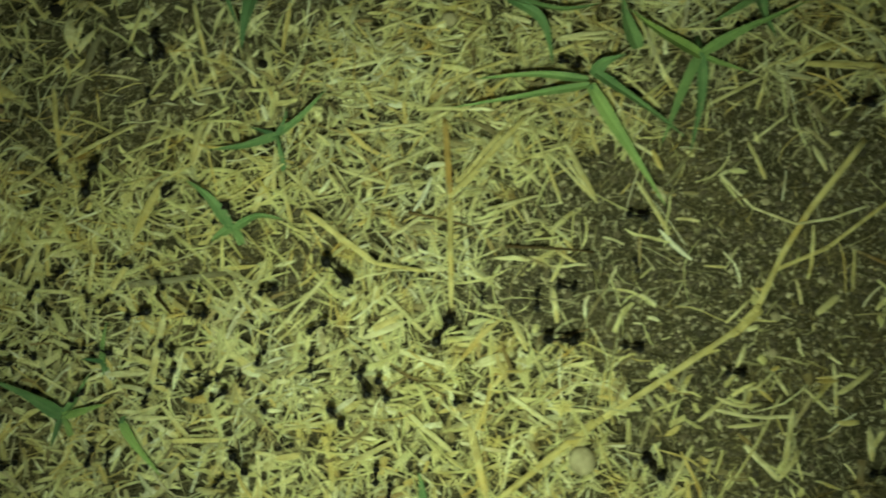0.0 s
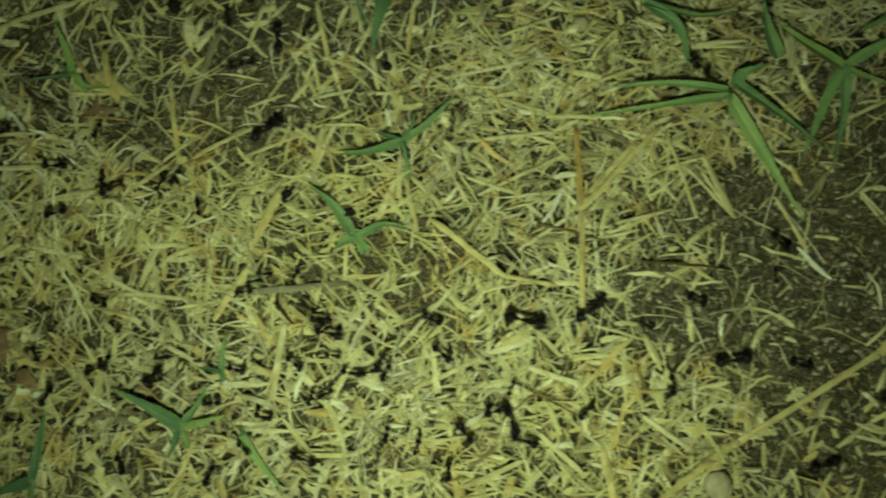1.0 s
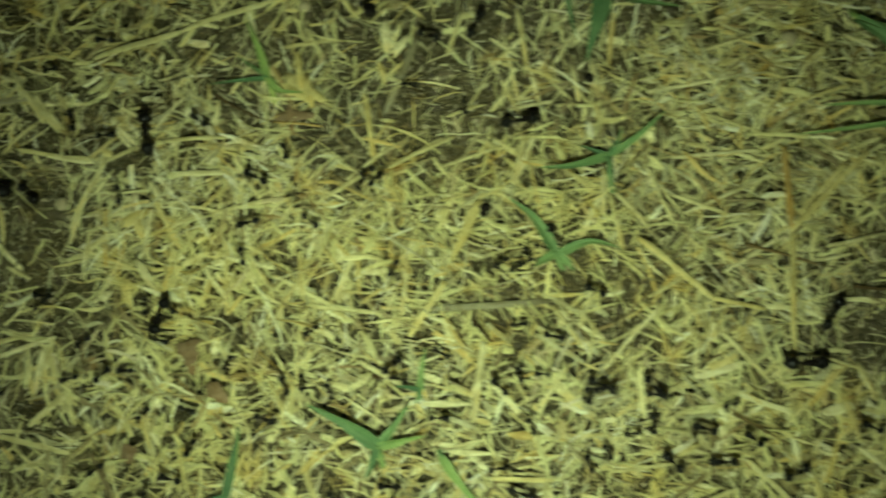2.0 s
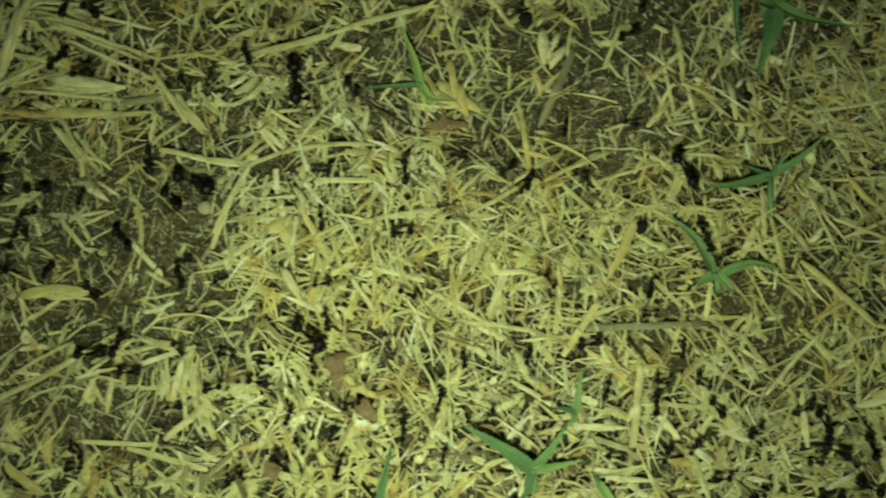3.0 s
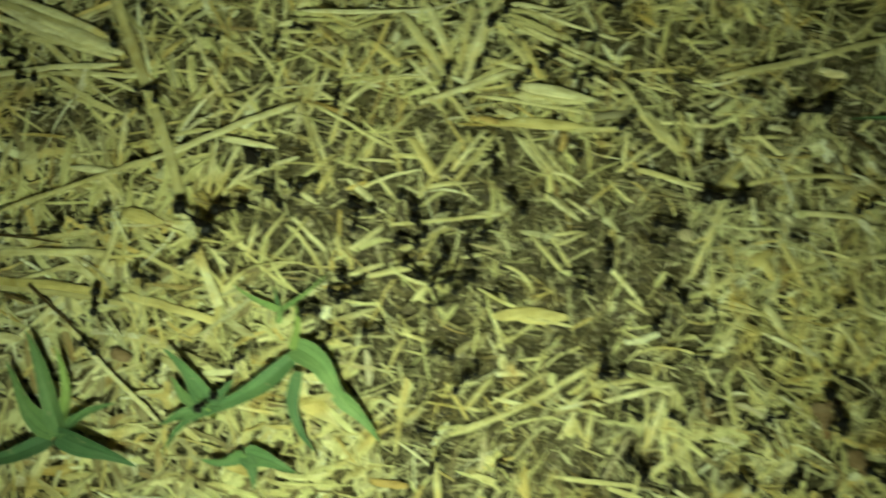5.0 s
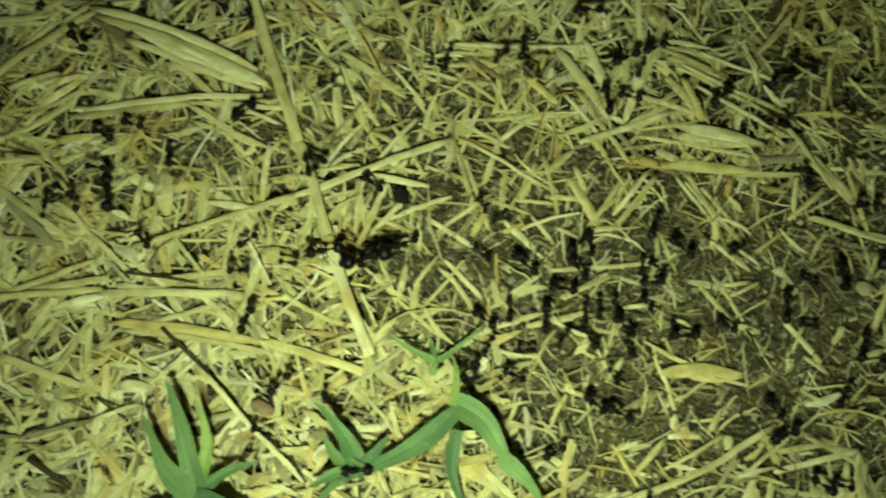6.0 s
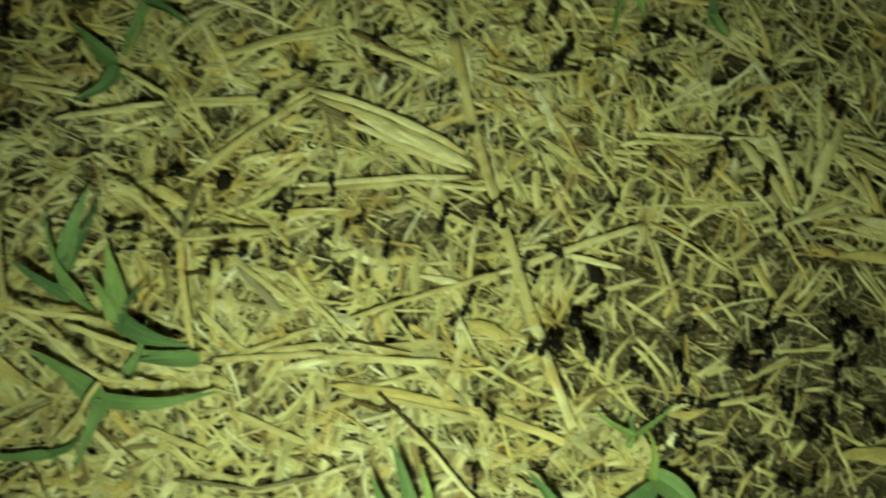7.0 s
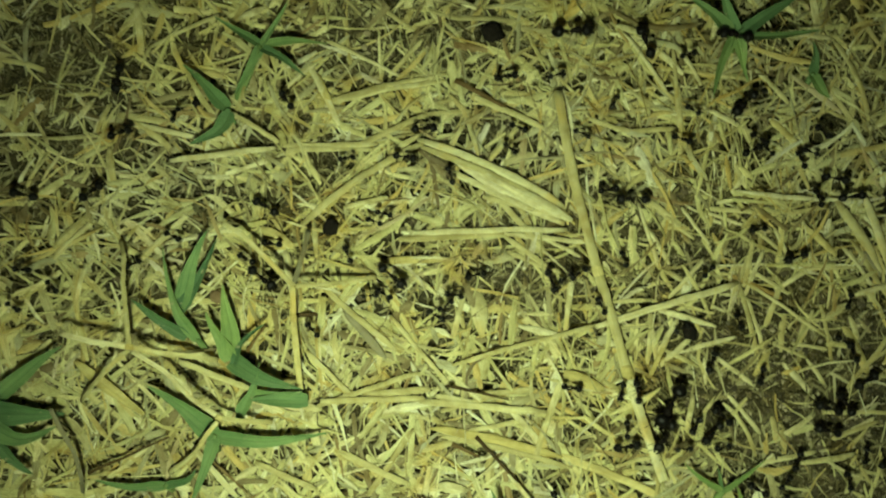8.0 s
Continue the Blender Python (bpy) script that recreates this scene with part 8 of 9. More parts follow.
    ant_walks(131, 5.3, [(0, -245.8, 11.4, 88), (1.17, -245.5, 21.8, 94), (2.33, -247.4, 32.0, 95), (3.5, -247.1, 42.4, 46), (4.07, -246.4, 47.4, 6), (4.63, -245.7, 52.3, -34), (5.2, -245.0, 57.3, -74), (5.85, -246.0, 45.6, -125), (6.5, -247.1, 34.0, -177), (8, -249.6, 29.2, -118)])
    ant_walks(132, 5.0, [(0, -276.4, 9.2, -53), (1.17, -276.5, 9.4, -53), (2.33, -276.6, 9.6, -53), (3.5, -276.6, 9.9, -44), (4.35, -276.6, 10.0, -10), (5.2, -276.5, 10.2, 24), (5.63, -275.1, 8.2, -17), (6.07, -273.7, 6.3, -59), (6.5, -272.3, 4.3, -100), (8, -266.1, -1.2, -42)])
    ant_walks(133, 5.0, [(0, -264.3, -0.3, 129), (1.17, -266.7, 2.5, 131), (2.33, -269.2, 5.2, 137), (2.92, -270.6, 6.4, 177), (3.5, -272.0, 7.6, 217), (5.2, -303.3, 10.0, 170), (5.63, -303.5, 9.6, 212), (6.07, -303.7, 9.2, 253), (6.5, -303.8, 8.8, 295), (7, -303.4, 7.1, 344), (7.5, -302.9, 5.3, 393), (8, -299.7, 9.4, 422)])
    ant_walks(134, 5.0, [(0, -264.8, 17.5, -153), (1.17, -266.1, 16.7, -153), (2.33, -267.5, 16.1, -155), (2.92, -269.2, 15.9, -192), (3.5, -268.8, 15.5, -229), (4.35, -269.9, 15.4, -175), (5.2, -271.0, 15.2, -121), (5.85, -270.6, 13.9, -71), (6.5, -270.3, 12.6, -21), (8, -263.5, 10.7, -23)])
    ant_walks(135, 5.0, [(0, -280.5, 18.5, 125), (1.17, -280.2, 18.2, 125), (2.33, -279.8, 18.1, 125), (3.5, -279.4, 17.9, 70), (5.2, -278.9, 17.7, 45), (5.85, -281.5, 19.9, 85), (6.5, -282.9, 22.9, 124), (7, -285.2, 21.7, 73), (7.5, -287.4, 20.5, 22), (7.75, -283.7, 20.8, 56), (8, -280.0, 21.1, 90)])
    ant_walks(136, 5.0, [(0, -260.7, 39.2, -106), (1.17, -262.5, 33.1, -104), (2.33, -263.8, 26.8, -100), (3.5, -264.7, 20.5, -110), (5, -264.3, -4.0, -86), (6.5, -261.1, -28.3, -80), (8, -256.1, -52.4, -78)])
    ant_walks(137, 8.1, [(0, -331.6, 40.6, 48), (1.3, -321.5, 51.8, 39), (2.6, -308.4, 59.1, 22), (3.9, -293.8, 62.8, 24), (4.55, -287.6, 67.1, 58), (5.2, -281.4, 71.3, 91), (6.5, -286.6, 74.6, 109), (7.5, -294.6, 77.7, 61), (8, -295.4, 88.7, 22)])
    ant_walks(138, 7.2, [(0, -271.4, 152.6, -89), (1.3, -271.0, 132.1, -86), (2.6, -268.6, 111.7, -78), (3.9, -261.2, 95.7, -82), (5.2, -262.7, 71.7, -131), (6.5, -277.3, 99.6, -175), (7, -275.2, 99.9, -233), (7.5, -273.0, 100.3, -292), (8, -270.9, 100.7, -350)])
    ant_walks(139, 7.2, [(0, -369.4, 82.4, -108), (1.3, -370.7, 78.4, -105), (2.6, -371.6, 74.3, -93), (3.9, -371.2, 70.1, -80), (5.2, -370.2, 65.9, -55), (5.85, -371.0, 57.3, -114), (6.5, -371.9, 48.7, -173), (6.83, -372.8, 47.7, -124), (7.17, -373.6, 46.6, -75), (7.5, -374.5, 45.5, -26), (8, -370.7, 46.0, -57)])
    ant_walks(140, 5.8, [(0, -352.0, 74.8, -149), (1.3, -361.7, 69.0, -150), (2.6, -371.5, 63.5, -146), (3.9, -380.2, 56.4, -149), (5.2, -390.5, 52.0, -181), (6.5, -400.0, 46.0, -200), (7, -403.6, 50.2, -250), (7.5, -407.1, 54.4, -299), (7.75, -405.6, 60.9, -268), (8, -404.0, 67.4, -238)])
    ant_walks(141, 5.6, [(0, -361.6, 71.0, -129), (1.3, -366.9, 64.5, -132), (2.6, -372.9, 58.4, -133), (3.9, -378.5, 52.1, -132), (5.2, -384.2, 45.8, -176), (5.63, -385.6, 43.3, -121), (6.07, -387.1, 40.9, -67), (6.5, -388.5, 38.5, -12), (6.83, -387.0, 37.9, -61), (7.17, -385.4, 37.3, -109), (7.5, -383.9, 36.8, -158), (8, -395.2, 36.1, -177)])
    ant_walks(142, 5.2, [(0, -387.1, 17.5, 97), (1.3, -387.7, 22.6, 108), (2.6, -390.1, 27.2, 128), (3.9, -394.1, 30.7, 148), (5.2, -398.8, 32.8, 184), (6.5, -402.7, 36.2, 181), (7, -401.9, 36.6, 232), (7.5, -401.1, 36.9, 283), (7.67, -399.6, 35.7, 325), (7.83, -398.1, 34.5, 366), (8, -396.8, 32.8, 408)])
    ant_walks(143, 7.0, [(0, -388.6, 40.9, 95), (1.3, -389.0, 45.4, 99), (2.6, -390.1, 49.9, 108), (3.9, -391.9, 54.1, 107), (4.55, -392.3, 56.4, 142), (5.2, -392.8, 58.6, 176), (5.85, -409.0, 63.8, 146), (6.5, -425.3, 68.9, 115), (7, -422.6, 69.1, 60), (7.5, -420.0, 69.4, 6), (8, -417.4, 69.6, 5)])
    ant_walks(144, 5.1, [(0, -404.1, 69.6, -16), (1.3, -392.2, 66.1, -9), (2.6, -379.8, 65.8, -11), (3.9, -368.2, 61.5, -30), (5.2, -358.6, 53.6, 13), (6.5, -349.6, 45.1, -20), (6.83, -350.5, 48.8, 30), (7.17, -351.3, 52.6, 81), (7.5, -352.2, 56.4, 131), (8, -352.5, 56.9, 121)])
    ant_walks(145, 5.6, [(0, -310.5, 62.3, 166), (1.3, -324.1, 65.6, 165), (2.6, -337.5, 69.7, 167), (3.9, -351.3, 71.6, 167), (5.2, -364.6, 76.1, 111), (6.5, -378.0, 80.0, 116), (6.83, -378.9, 81.0, 67), (7.17, -379.8, 82.1, 18), (7.5, -380.8, 83.1, -32), (8, -371.8, 87.2, -10)])
    ant_walks(146, 5.7, [(0, -330.3, 91.2, -50), (1.3, -327.7, 88.2, -54), (2.6, -325.6, 84.9, -55), (3.9, -323.2, 81.8, -61), (4.55, -322.5, 80.0, -29), (5.2, -321.9, 78.1, 4), (5.85, -313.4, 80.4, 46), (6.5, -304.9, 82.6, 89), (7.5, -301.9, 81.8, 139), (8, -304.2, 86.1, 122)])
    ant_walks(147, 5.5, [(0, -344.9, 62.6, 40), (1.3, -341.0, 65.9, 29), (2.6, -336.1, 67.5, 27), (3.9, -332.0, 70.4, 38), (5.2, -328.1, 73.7, 90), (5.63, -327.3, 75.2, 35), (6.07, -326.5, 76.7, -19), (6.5, -325.7, 78.2, -73), (7, -320.4, 76.2, -23), (7.5, -315.1, 74.2, 27), (7.67, -316.1, 74.1, 87), (7.83, -317.2, 74.0, 146), (8, -318.2, 73.8, 206)])
    ant_walks(148, 5.6, [(0, -299.8, 49.7, 141), (1.3, -302.9, 52.2, 131), (2.6, -305.0, 55.6, 128), (3.9, -307.7, 58.6, 129), (5.2, -310.0, 61.9, 86), (5.85, -304.7, 75.3, 128), (6.5, -299.3, 88.6, 171), (7.5, -309.0, 94.3, 217), (7.75, -309.6, 95.2, 171), (8, -310.2, 96.0, 125)])
    ant_walks(149, 6.9, [(0, -329.4, 1.3, 152), (1.3, -334.1, 3.9, 162), (2.6, -339.4, 4.6, 170), (3.9, -344.6, 5.7, 168), (5.2, -349.8, 6.9, 180), (5.9, -349.4, -5.2, 227), (6.6, -349.1, -17.2, 274), (8, -346.6, -41.2, 276)])
    ant_walks(150, 5.6, [(0, -313.8, 16.3, -52), (1.3, -311.7, 13.5, -56), (2.6, -309.9, 10.5, -60), (3.9, -308.2, 7.5, -67), (4.55, -307.7, 5.8, -26), (5.2, -307.6, 3.9, 16), (5.85, -306.4, 2.6, 68), (6.5, -305.6, 1.1, 120), (7.5, -322.9, 19.3, 157), (7.75, -323.9, 18.7, 202), (8, -325.5, 18.0, 248)])
    ant_walks(151, 5.2, [(0, -274.4, -13.1, 159), (1.3, -281.7, -10.2, 163), (2.6, -289.3, -8.5, 164), (3.9, -296.8, -6.0, 155), (4.55, -300.1, -3.9, 110), (5.2, -303.4, -1.9, 65), (5.85, -307.0, -1.0, 102), (6.5, -310.5, 1.5, 140), (7, -309.2, 5.2, 97), (7.5, -307.9, 8.9, 55), (7.75, -304.7, 6.6, 18), (8, -296.8, 5.3, -18)])
    ant_walks(152, 7.1, [(0, -330.1, -11.6, -82), (1.3, -329.8, -14.1, -77), (2.6, -329.0, -16.5, -82), (3.9, -329.1, -19.1, -85), (5.2, -328.6, -21.6, -142), (6.5, -328.9, -24.1, -173), (7.25, -329.3, -25.5, -140), (8, -329.7, -26.9, -106)])
    ant_walks(153, 5.0, [(0, -359.7, -55.9, 63), (1.3, -354.6, -46.0, 69), (2.6, -351.8, -35.2, 66), (3.9, -345.6, -25.9, 65), (5.2, -342.4, -15.2, 43), (5.85, -339.7, -10.4, 86), (6.5, -336.9, -5.5, 129), (7.5, -342.2, 7.7, 180), (7.75, -342.4, 8.4, 142), (8, -343.2, 12.7, 104)])
    ant_walks(154, 5.7, [(0, -395.9, -2.6, 2), (1.3, -385.8, -2.2, -5), (2.6, -375.9, -4.4, -19), (3.9, -366.7, -8.6, -27), (5.2, -357.8, -13.4, -24), (6.5, -349.2, -19.8, 16), (6.83, -351.5, -15.9, 75), (7.17, -353.7, -13.1, 135), (7.5, -356.0, -10.2, 195), (7.75, -356.5, -9.6, 162), (8, -357.0, -9.0, 129)])
    ant_walks(155, 5.8, [(0, -365.4, -11.1, 128), (1.3, -370.6, -4.4, 122), (2.6, -374.3, 3.1, 125), (3.9, -380.1, 9.2, 132), (5.2, -385.5, 15.7, 189), (5.85, -387.3, 19.4, 148), (6.5, -389.2, 23.2, 106), (7, -395.9, 27.0, 147), (7.5, -402.6, 30.7, 188), (7.67, -401.3, 30.4, 241), (7.83, -399.9, 30.1, 293), (8, -398.7, 29.6, 346)])
    ant_walks(156, 5.7, [(0, -417.3, -9.2, 44), (1.3, -408.2, -0.4, 35), (2.6, -396.8, 5.2, 25), (3.9, -385.2, 10.4, 24), (5.2, -373.6, 15.4, 24), (6.5, -362.0, 20.4, 10), (6.83, -362.3, 25.5, 60), (7.17, -362.7, 30.6, 109), (7.5, -363.0, 35.7, 159), (8, -356.0, 42.9, 130)])
    ant_walks(157, 5.8, [(0, -362.5, 5.1, 93), (1.3, -362.8, 9.3, 97), (2.6, -363.6, 13.3, 99), (3.9, -364.0, 17.5, 93), (4.55, -364.0, 19.6, 58), (5.2, -364.0, 21.6, 22), (5.46, -363.9, 22.5, -28), (5.72, -363.9, 23.3, -78), (5.98, -363.8, 24.1, -129), (6.24, -363.7, 24.9, -179), (6.5, -363.6, 25.8, -229), (6.75, -366.1, 24.8, -179), (7, -364.4, 23.2, -129), (7.25, -364.9, 21.9, -79), (7.5, -365.3, 20.5, -29), (8, -359.1, 19.8, 5)])
    ant_walks(158, 8.6, [(0, -281.0, 125.0, -46), (1.3, -272.3, 116.1, -40), (2.6, -262.0, 108.9, -34), (3.9, -251.4, 102.2, -27), (5.2, -239.9, 97.4, -13), (6.6, -228.3, 90.6, -30), (8, -216.5, 84.1, -29)])
    ant_walks(159, 5.4, [(0, -334.4, 27.4, 66), (1.3, -332.7, 31.2, 64), (2.6, -330.7, 35.0, 51), (3.9, -327.5, 37.7, 48), (4.55, -326.3, 39.5, -3), (5.2, -325.1, 41.2, -53), (5.63, -314.1, 40.2, -9), (6.07, -303.1, 39.2, 35), (6.5, -292.2, 38.2, 79), (7, -294.3, 44.6, 110), (7.5, -296.5, 50.9, 140), (7.67, -294.4, 50.3, 87), (7.83, -292.3, 49.6, 35), (8, -290.5, 49.2, -18)])
    ant_walks(160, 5.0, [(0, -343.2, -7.0, 52), (1.3, -335.4, 3.1, 55), (2.6, -328.7, 13.8, 63), (3.9, -325.1, 23.0, 59), (4.55, -319.7, 30.5, 98), (5.2, -315.7, 35.4, 137), (6.5, -308.6, 46.0, 120), (7.5, -318.3, 49.4, 122), (7.67, -318.6, 48.8, 182), (7.83, -318.9, 48.2, 241), (8, -319.2, 47.6, 301)])
    ant_walks(161, 5.6, [(0, -331.8, 17.8, 70), (1.3, -330.1, 22.4, 74), (2.6, -329.1, 27.2, 70), (3.9, -326.8, 31.5, 53), (4.55, -325.0, 33.2, 18), (5.2, -323.3, 34.9, -18), (6.5, -302.8, 27.7, -48), (6.75, -304.5, 29.9, -99), (7, -306.1, 32.0, -151), (7.25, -307.8, 34.2, -203), (7.5, -309.4, 36.4, -255), (7.67, -310.0, 35.9, -201), (7.83, -310.5, 35.4, -148), (8, -311.0, 34.9, -94)])
    ant_walks(162, 5.0, [(0, -375.8, -8.1, 15), (1.3, -371.3, -6.9, 17), (2.6, -366.8, -5.4, 28), (3.9, -363.1, -2.5, 37), (5.2, -356.1, 0.6, 46), (5.9, -353.4, -8.6, -7), (6.6, -345.1, -17.7, -59), (8, -337.2, -35.9, -61)])
    ant_walks(163, 5.0, [(0, -336.9, -3.3, -34), (1.3, -333.4, -5.7, -35), (2.6, -330.0, -8.2, -33), (3.9, -326.2, -10.3, -18), (4.55, -324.1, -10.5, 26), (5.2, -322.0, -10.8, 69), (5.85, -310.3, 0.0, 107), (6.5, -296.1, 10.1, 145), (7, -303.6, 14.1, 180), (7.5, -311.1, 18.1, 216), (8, -317.6, 14.3, 207)])
    ant_walks(164, 5.0, [(0, -301.2, 80.7, -155), (1.3, -312.0, 75.5, -158), (2.6, -323.3, 71.6, -167), (3.9, -335.1, 70.1, -181), (5.2, -346.9, 72.2, -188), (6.6, -357.7, 59.5, -131), (8, -367.1, 48.0, -131)])
    ant_walks(165, 5.9, [(0, -304.6, 75.3, -66), (1.3, -299.6, 64.1, -74), (2.6, -297.9, 52.0, -88), (3.9, -298.7, 39.8, -95), (5.2, -300.2, 26.1, -92), (6.5, -299.7, 15.4, -51), (6.83, -298.2, 15.1, -7), (7.17, -298.2, 13.4, 38), (7.5, -297.5, 12.4, 83), (8, -297.7, 15.5, 81)])
    ant_walks(166, 6.5, [(0, -311.5, 11.8, -15), (1.3, -302.8, 9.4, -5), (2.6, -293.8, 10.2, 10), (3.9, -285.1, 12.6, 23), (5.2, -275.2, 16.5, 23), (5.85, -272.8, 18.2, -27), (6.5, -268.3, 19.7, -78), (8, -266.0, 14.9, -61)])
    ant_walks(167, 8.1, [(0, -252.1, 106.4, -175), (1.3, -260.9, 105.6, -178), (2.6, -269.7, 105.6, -174), (3.9, -278.3, 103.7, -158), (5.2, -285.8, 99.0, -155), (6.5, -294.2, 96.3, -177), (7, -297.6, 95.7, -126), (7.5, -300.9, 95.1, -76), (7.75, -300.7, 94.0, -36), (8, -300.5, 92.8, 4)])
    ant_walks(168, 5.0, [(0, -473.8, 66.6, -64), (1.3, -468.8, 56.2, -55), (2.6, -460.9, 47.7, -40), (3.9, -451.3, 41.3, -26), (5.2, -440.4, 37.6, -19), (6.5, -429.5, 33.8, -28), (7.5, -426.2, 30.1, -14), (8, -417.0, 30.5, 17)])
    ant_walks(169, 5.4, [(0, -425.9, 49.6, -131), (1.3, -428.9, 46.2, -124), (2.6, -430.8, 42.3, -116), (3.9, -432.7, 38.3, -106), (5.2, -433.2, 33.9, -89), (5.85, -432.9, 31.7, -54), (6.5, -432.6, 29.6, -19), (6.83, -430.6, 25.2, -61), (7.17, -428.6, 20.8, -103), (7.5, -426.6, 16.5, -145), (7.75, -428.1, 17.2, -178), (8, -429.6, 18.0, -212)])
    ant_walks(170, 5.0, [(0, -332.3, 7.1, 6), (1.3, -324.2, 7.9, 2), (2.6, -316.2, 7.8, 3), (3.9, -307.9, 11.1, 4), (5.2, -300.1, 8.8, 2), (6.5, -292.0, 9.6, 10), (7.25, -288.4, 1.6, -25), (8, -282.9, -6.5, -60)])
    ant_walks(171, 5.8, [(0, -275.4, 89.3, 97), (1.3, -275.8, 93.2, 105), (2.6, -277.4, 96.8, 125), (3.9, -280.2, 99.4, 136), (5.2, -282.7, 102.6, 126), (6.5, -284.8, 105.7, 128), (7.5, -303.6, 105.9, 131), (8, -305.8, 105.4, 153)])
    ant_walks(172, 7.4, [(0, -323.4, 10.6, 12), (1.3, -309.9, 13.5, 12), (2.6, -296.3, 16.5, 4), (3.9, -282.2, 16.3, 2), (5.2, -268.2, 18.3, 8), (6.5, -255.0, 18.9, 10), (7, -256.3, 18.3, -45), (7.5, -257.7, 17.6, -100), (8, -259.1, 17.0, -155)])
    ant_walks(173, 5.8, [(0, -394.1, 21.9, 169), (1.3, -402.5, 23.5, 171), (2.6, -411.1, 24.6, 178), (3.9, -419.6, 24.1, 185), (5.2, -428.2, 23.2, 184), (6.5, -436.7, 23.0, 191), (7, -440.0, 23.6, 136), (7.5, -443.2, 24.2, 81), (7.75, -445.0, 31.1, 133), (8, -446.8, 37.9, 186)])
    ant_walks(174, 7.8, [(0, -374.5, -46.1, 50), (1.3, -359.7, -28.3, 40), (2.6, -339.3, -17.1, 27), (3.9, -318.3, -7.1, 36), (5.2, -296.7, 11.6, 40), (5.85, -292.6, 16.2, 86), (6.5, -287.3, 22.9, 131), (7.5, -292.5, 30.6, 184), (8, -291.9, 30.9, 176)])
    ant_walks(175, 7.2, [(0, -304.6, 26.8, -15), (1.3, -298.8, 25.3, -17), (2.6, -293.2, 23.2, -23), (3.9, -287.8, 20.5, -28), (5.2, -283.0, 17.6, -34), (6.5, -278.0, 13.6, -49), (8, -262.5, 13.3, -11)])
    ant_walks(176, 7.4, [(0, -476.7, 64.0, -139), (1.5, -480.1, 60.9, -131), (3, -482.7, 57.1, -120), (4.5, -484.8, 53.0, -127), (6, -488.2, 49.9, -146), (7.5, -492.3, 47.8, -174), (7.67, -493.2, 51.0, -224), (7.83, -494.1, 54.1, -275), (8, -495.0, 57.2, -325)])
    ant_walks(177, 7.9, [(0, -507.7, 10.9, 57), (1.5, -505.0, 15.2, 60), (3, -502.6, 19.6, 64), (4.5, -500.6, 24.3, 65), (6, -498.4, 28.8, 55), (7.5, -494.9, 32.5, 36), (8, -497.9, 39.7, 51)])
    ant_walks(178, 6.5, [(0, -431.2, 91.7, -129), (1.5, -434.5, 87.7, -136), (3, -438.6, 84.6, -148), (4.5, -443.2, 82.2, -146), (6, -447.0, 78.8, -135), (6.75, -448.8, 76.9, -174), (7.5, -450.5, 75.0, -213), (8, -453.0, 77.2, -221)])
    ant_walks(179, 5.4, [(0, -391.6, 17.0, 138), (1.5, -395.3, 20.4, 147), (3, -399.9, 22.4, 146), (4.5, -403.5, 25.9, 143), (6, -407.8, 28.4, 151), (7.5, -412.3, 30.8, 179), (8, -413.4, 31.8, 164)])
    ant_walks(180, 5.6, [(0, -372.3, -57.3, 124), (1.5, -385.0, -38.3, 117), (3, -392.5, -16.9, 103), (4.5, -395.3, 5.7, 106), (6, -404.7, 26.3, 124), (7.5, -420.4, 43.0, 139), (8, -425.7, 39.8, 126)])
    ant_walks(181, 5.1, [(0, -454.1, 162.7, -73), (1.5, -447.2, 140.5, -70), (3, -438.4, 119.0, -71), (4.5, -432.2, 96.7, -74), (6, -426.0, 74.3, -75), (6.75, -423.0, 63.0, -43), (7.5, -420.0, 51.8, -11), (8, -419.1, 53.1, 1)])
    ant_walks(182, 5.0, [(0, -391.2, -80.8, 96), (1.5, -394.0, -54.1, 105), (3, -405.2, -29.7, 109), (4.5, -411.3, -3.5, 96), (6, -411.1, 23.4, 94), (6.75, -413.8, 38.0, 138), (7.5, -415.5, 49.9, 182), (8, -421.1, 50.3, 174)])
    ant_walks(183, 6.3, [(0, -430.8, 72.8, -53), (1.5, -424.6, 64.5, -58), (3, -420.0, 55.2, -54), (4.5, -412.6, 47.9, -34), (6, -403.1, 43.7, -17), (7.5, -392.9, 41.8, 43), (8, -390.8, 42.9, 28)])
    ant_walks(184, 6.5, [(0, -244.1, -21.0, 142), (1.5, -266.5, -3.5, 141), (3, -288.3, 14.9, 149), (4.5, -314.7, 25.6, 150), (6, -337.3, 43.0, 152), (7.5, -367.6, 51.4, 162), (7.75, -369.1, 48.8, 196), (8, -363.7, 50.0, 230)])
    ant_walks(185, 6.1, [(0, -455.5, 95.8, -12), (1.5, -437.1, 91.7, -10), (3, -418.4, 89.2, -5), (4.5, -399.5, 88.1, -13), (6, -382.2, 80.7, -31), (6.75, -374.8, 74.8, 7), (7.5, -367.5, 68.9, 44), (8, -361.1, 74.2, 23)])
    ant_walks(186, 5.7, [(0, -406.4, 123.8, -85), (1.5, -405.6, 115.4, -81), (3, -403.6, 107.2, -76), (4.5, -401.4, 99.1, -78), (6, -400.0, 90.7, -71), (6.75, -398.0, 87.1, -37), (7.5, -395.9, 83.4, -4), (8, -389.0, 85.6, -10)])
    ant_walks(187, 5.0, [(0, -400.8, 193.8, -90), (1.5, -400.9, 167.3, -98), (3, -408.3, 141.9, -110), (4.5, -418.8, 117.6, -104), (6, -421.0, 91.2, -103), (7.5, -431.0, 66.7, -138), (8, -433.1, 65.7, -155)])
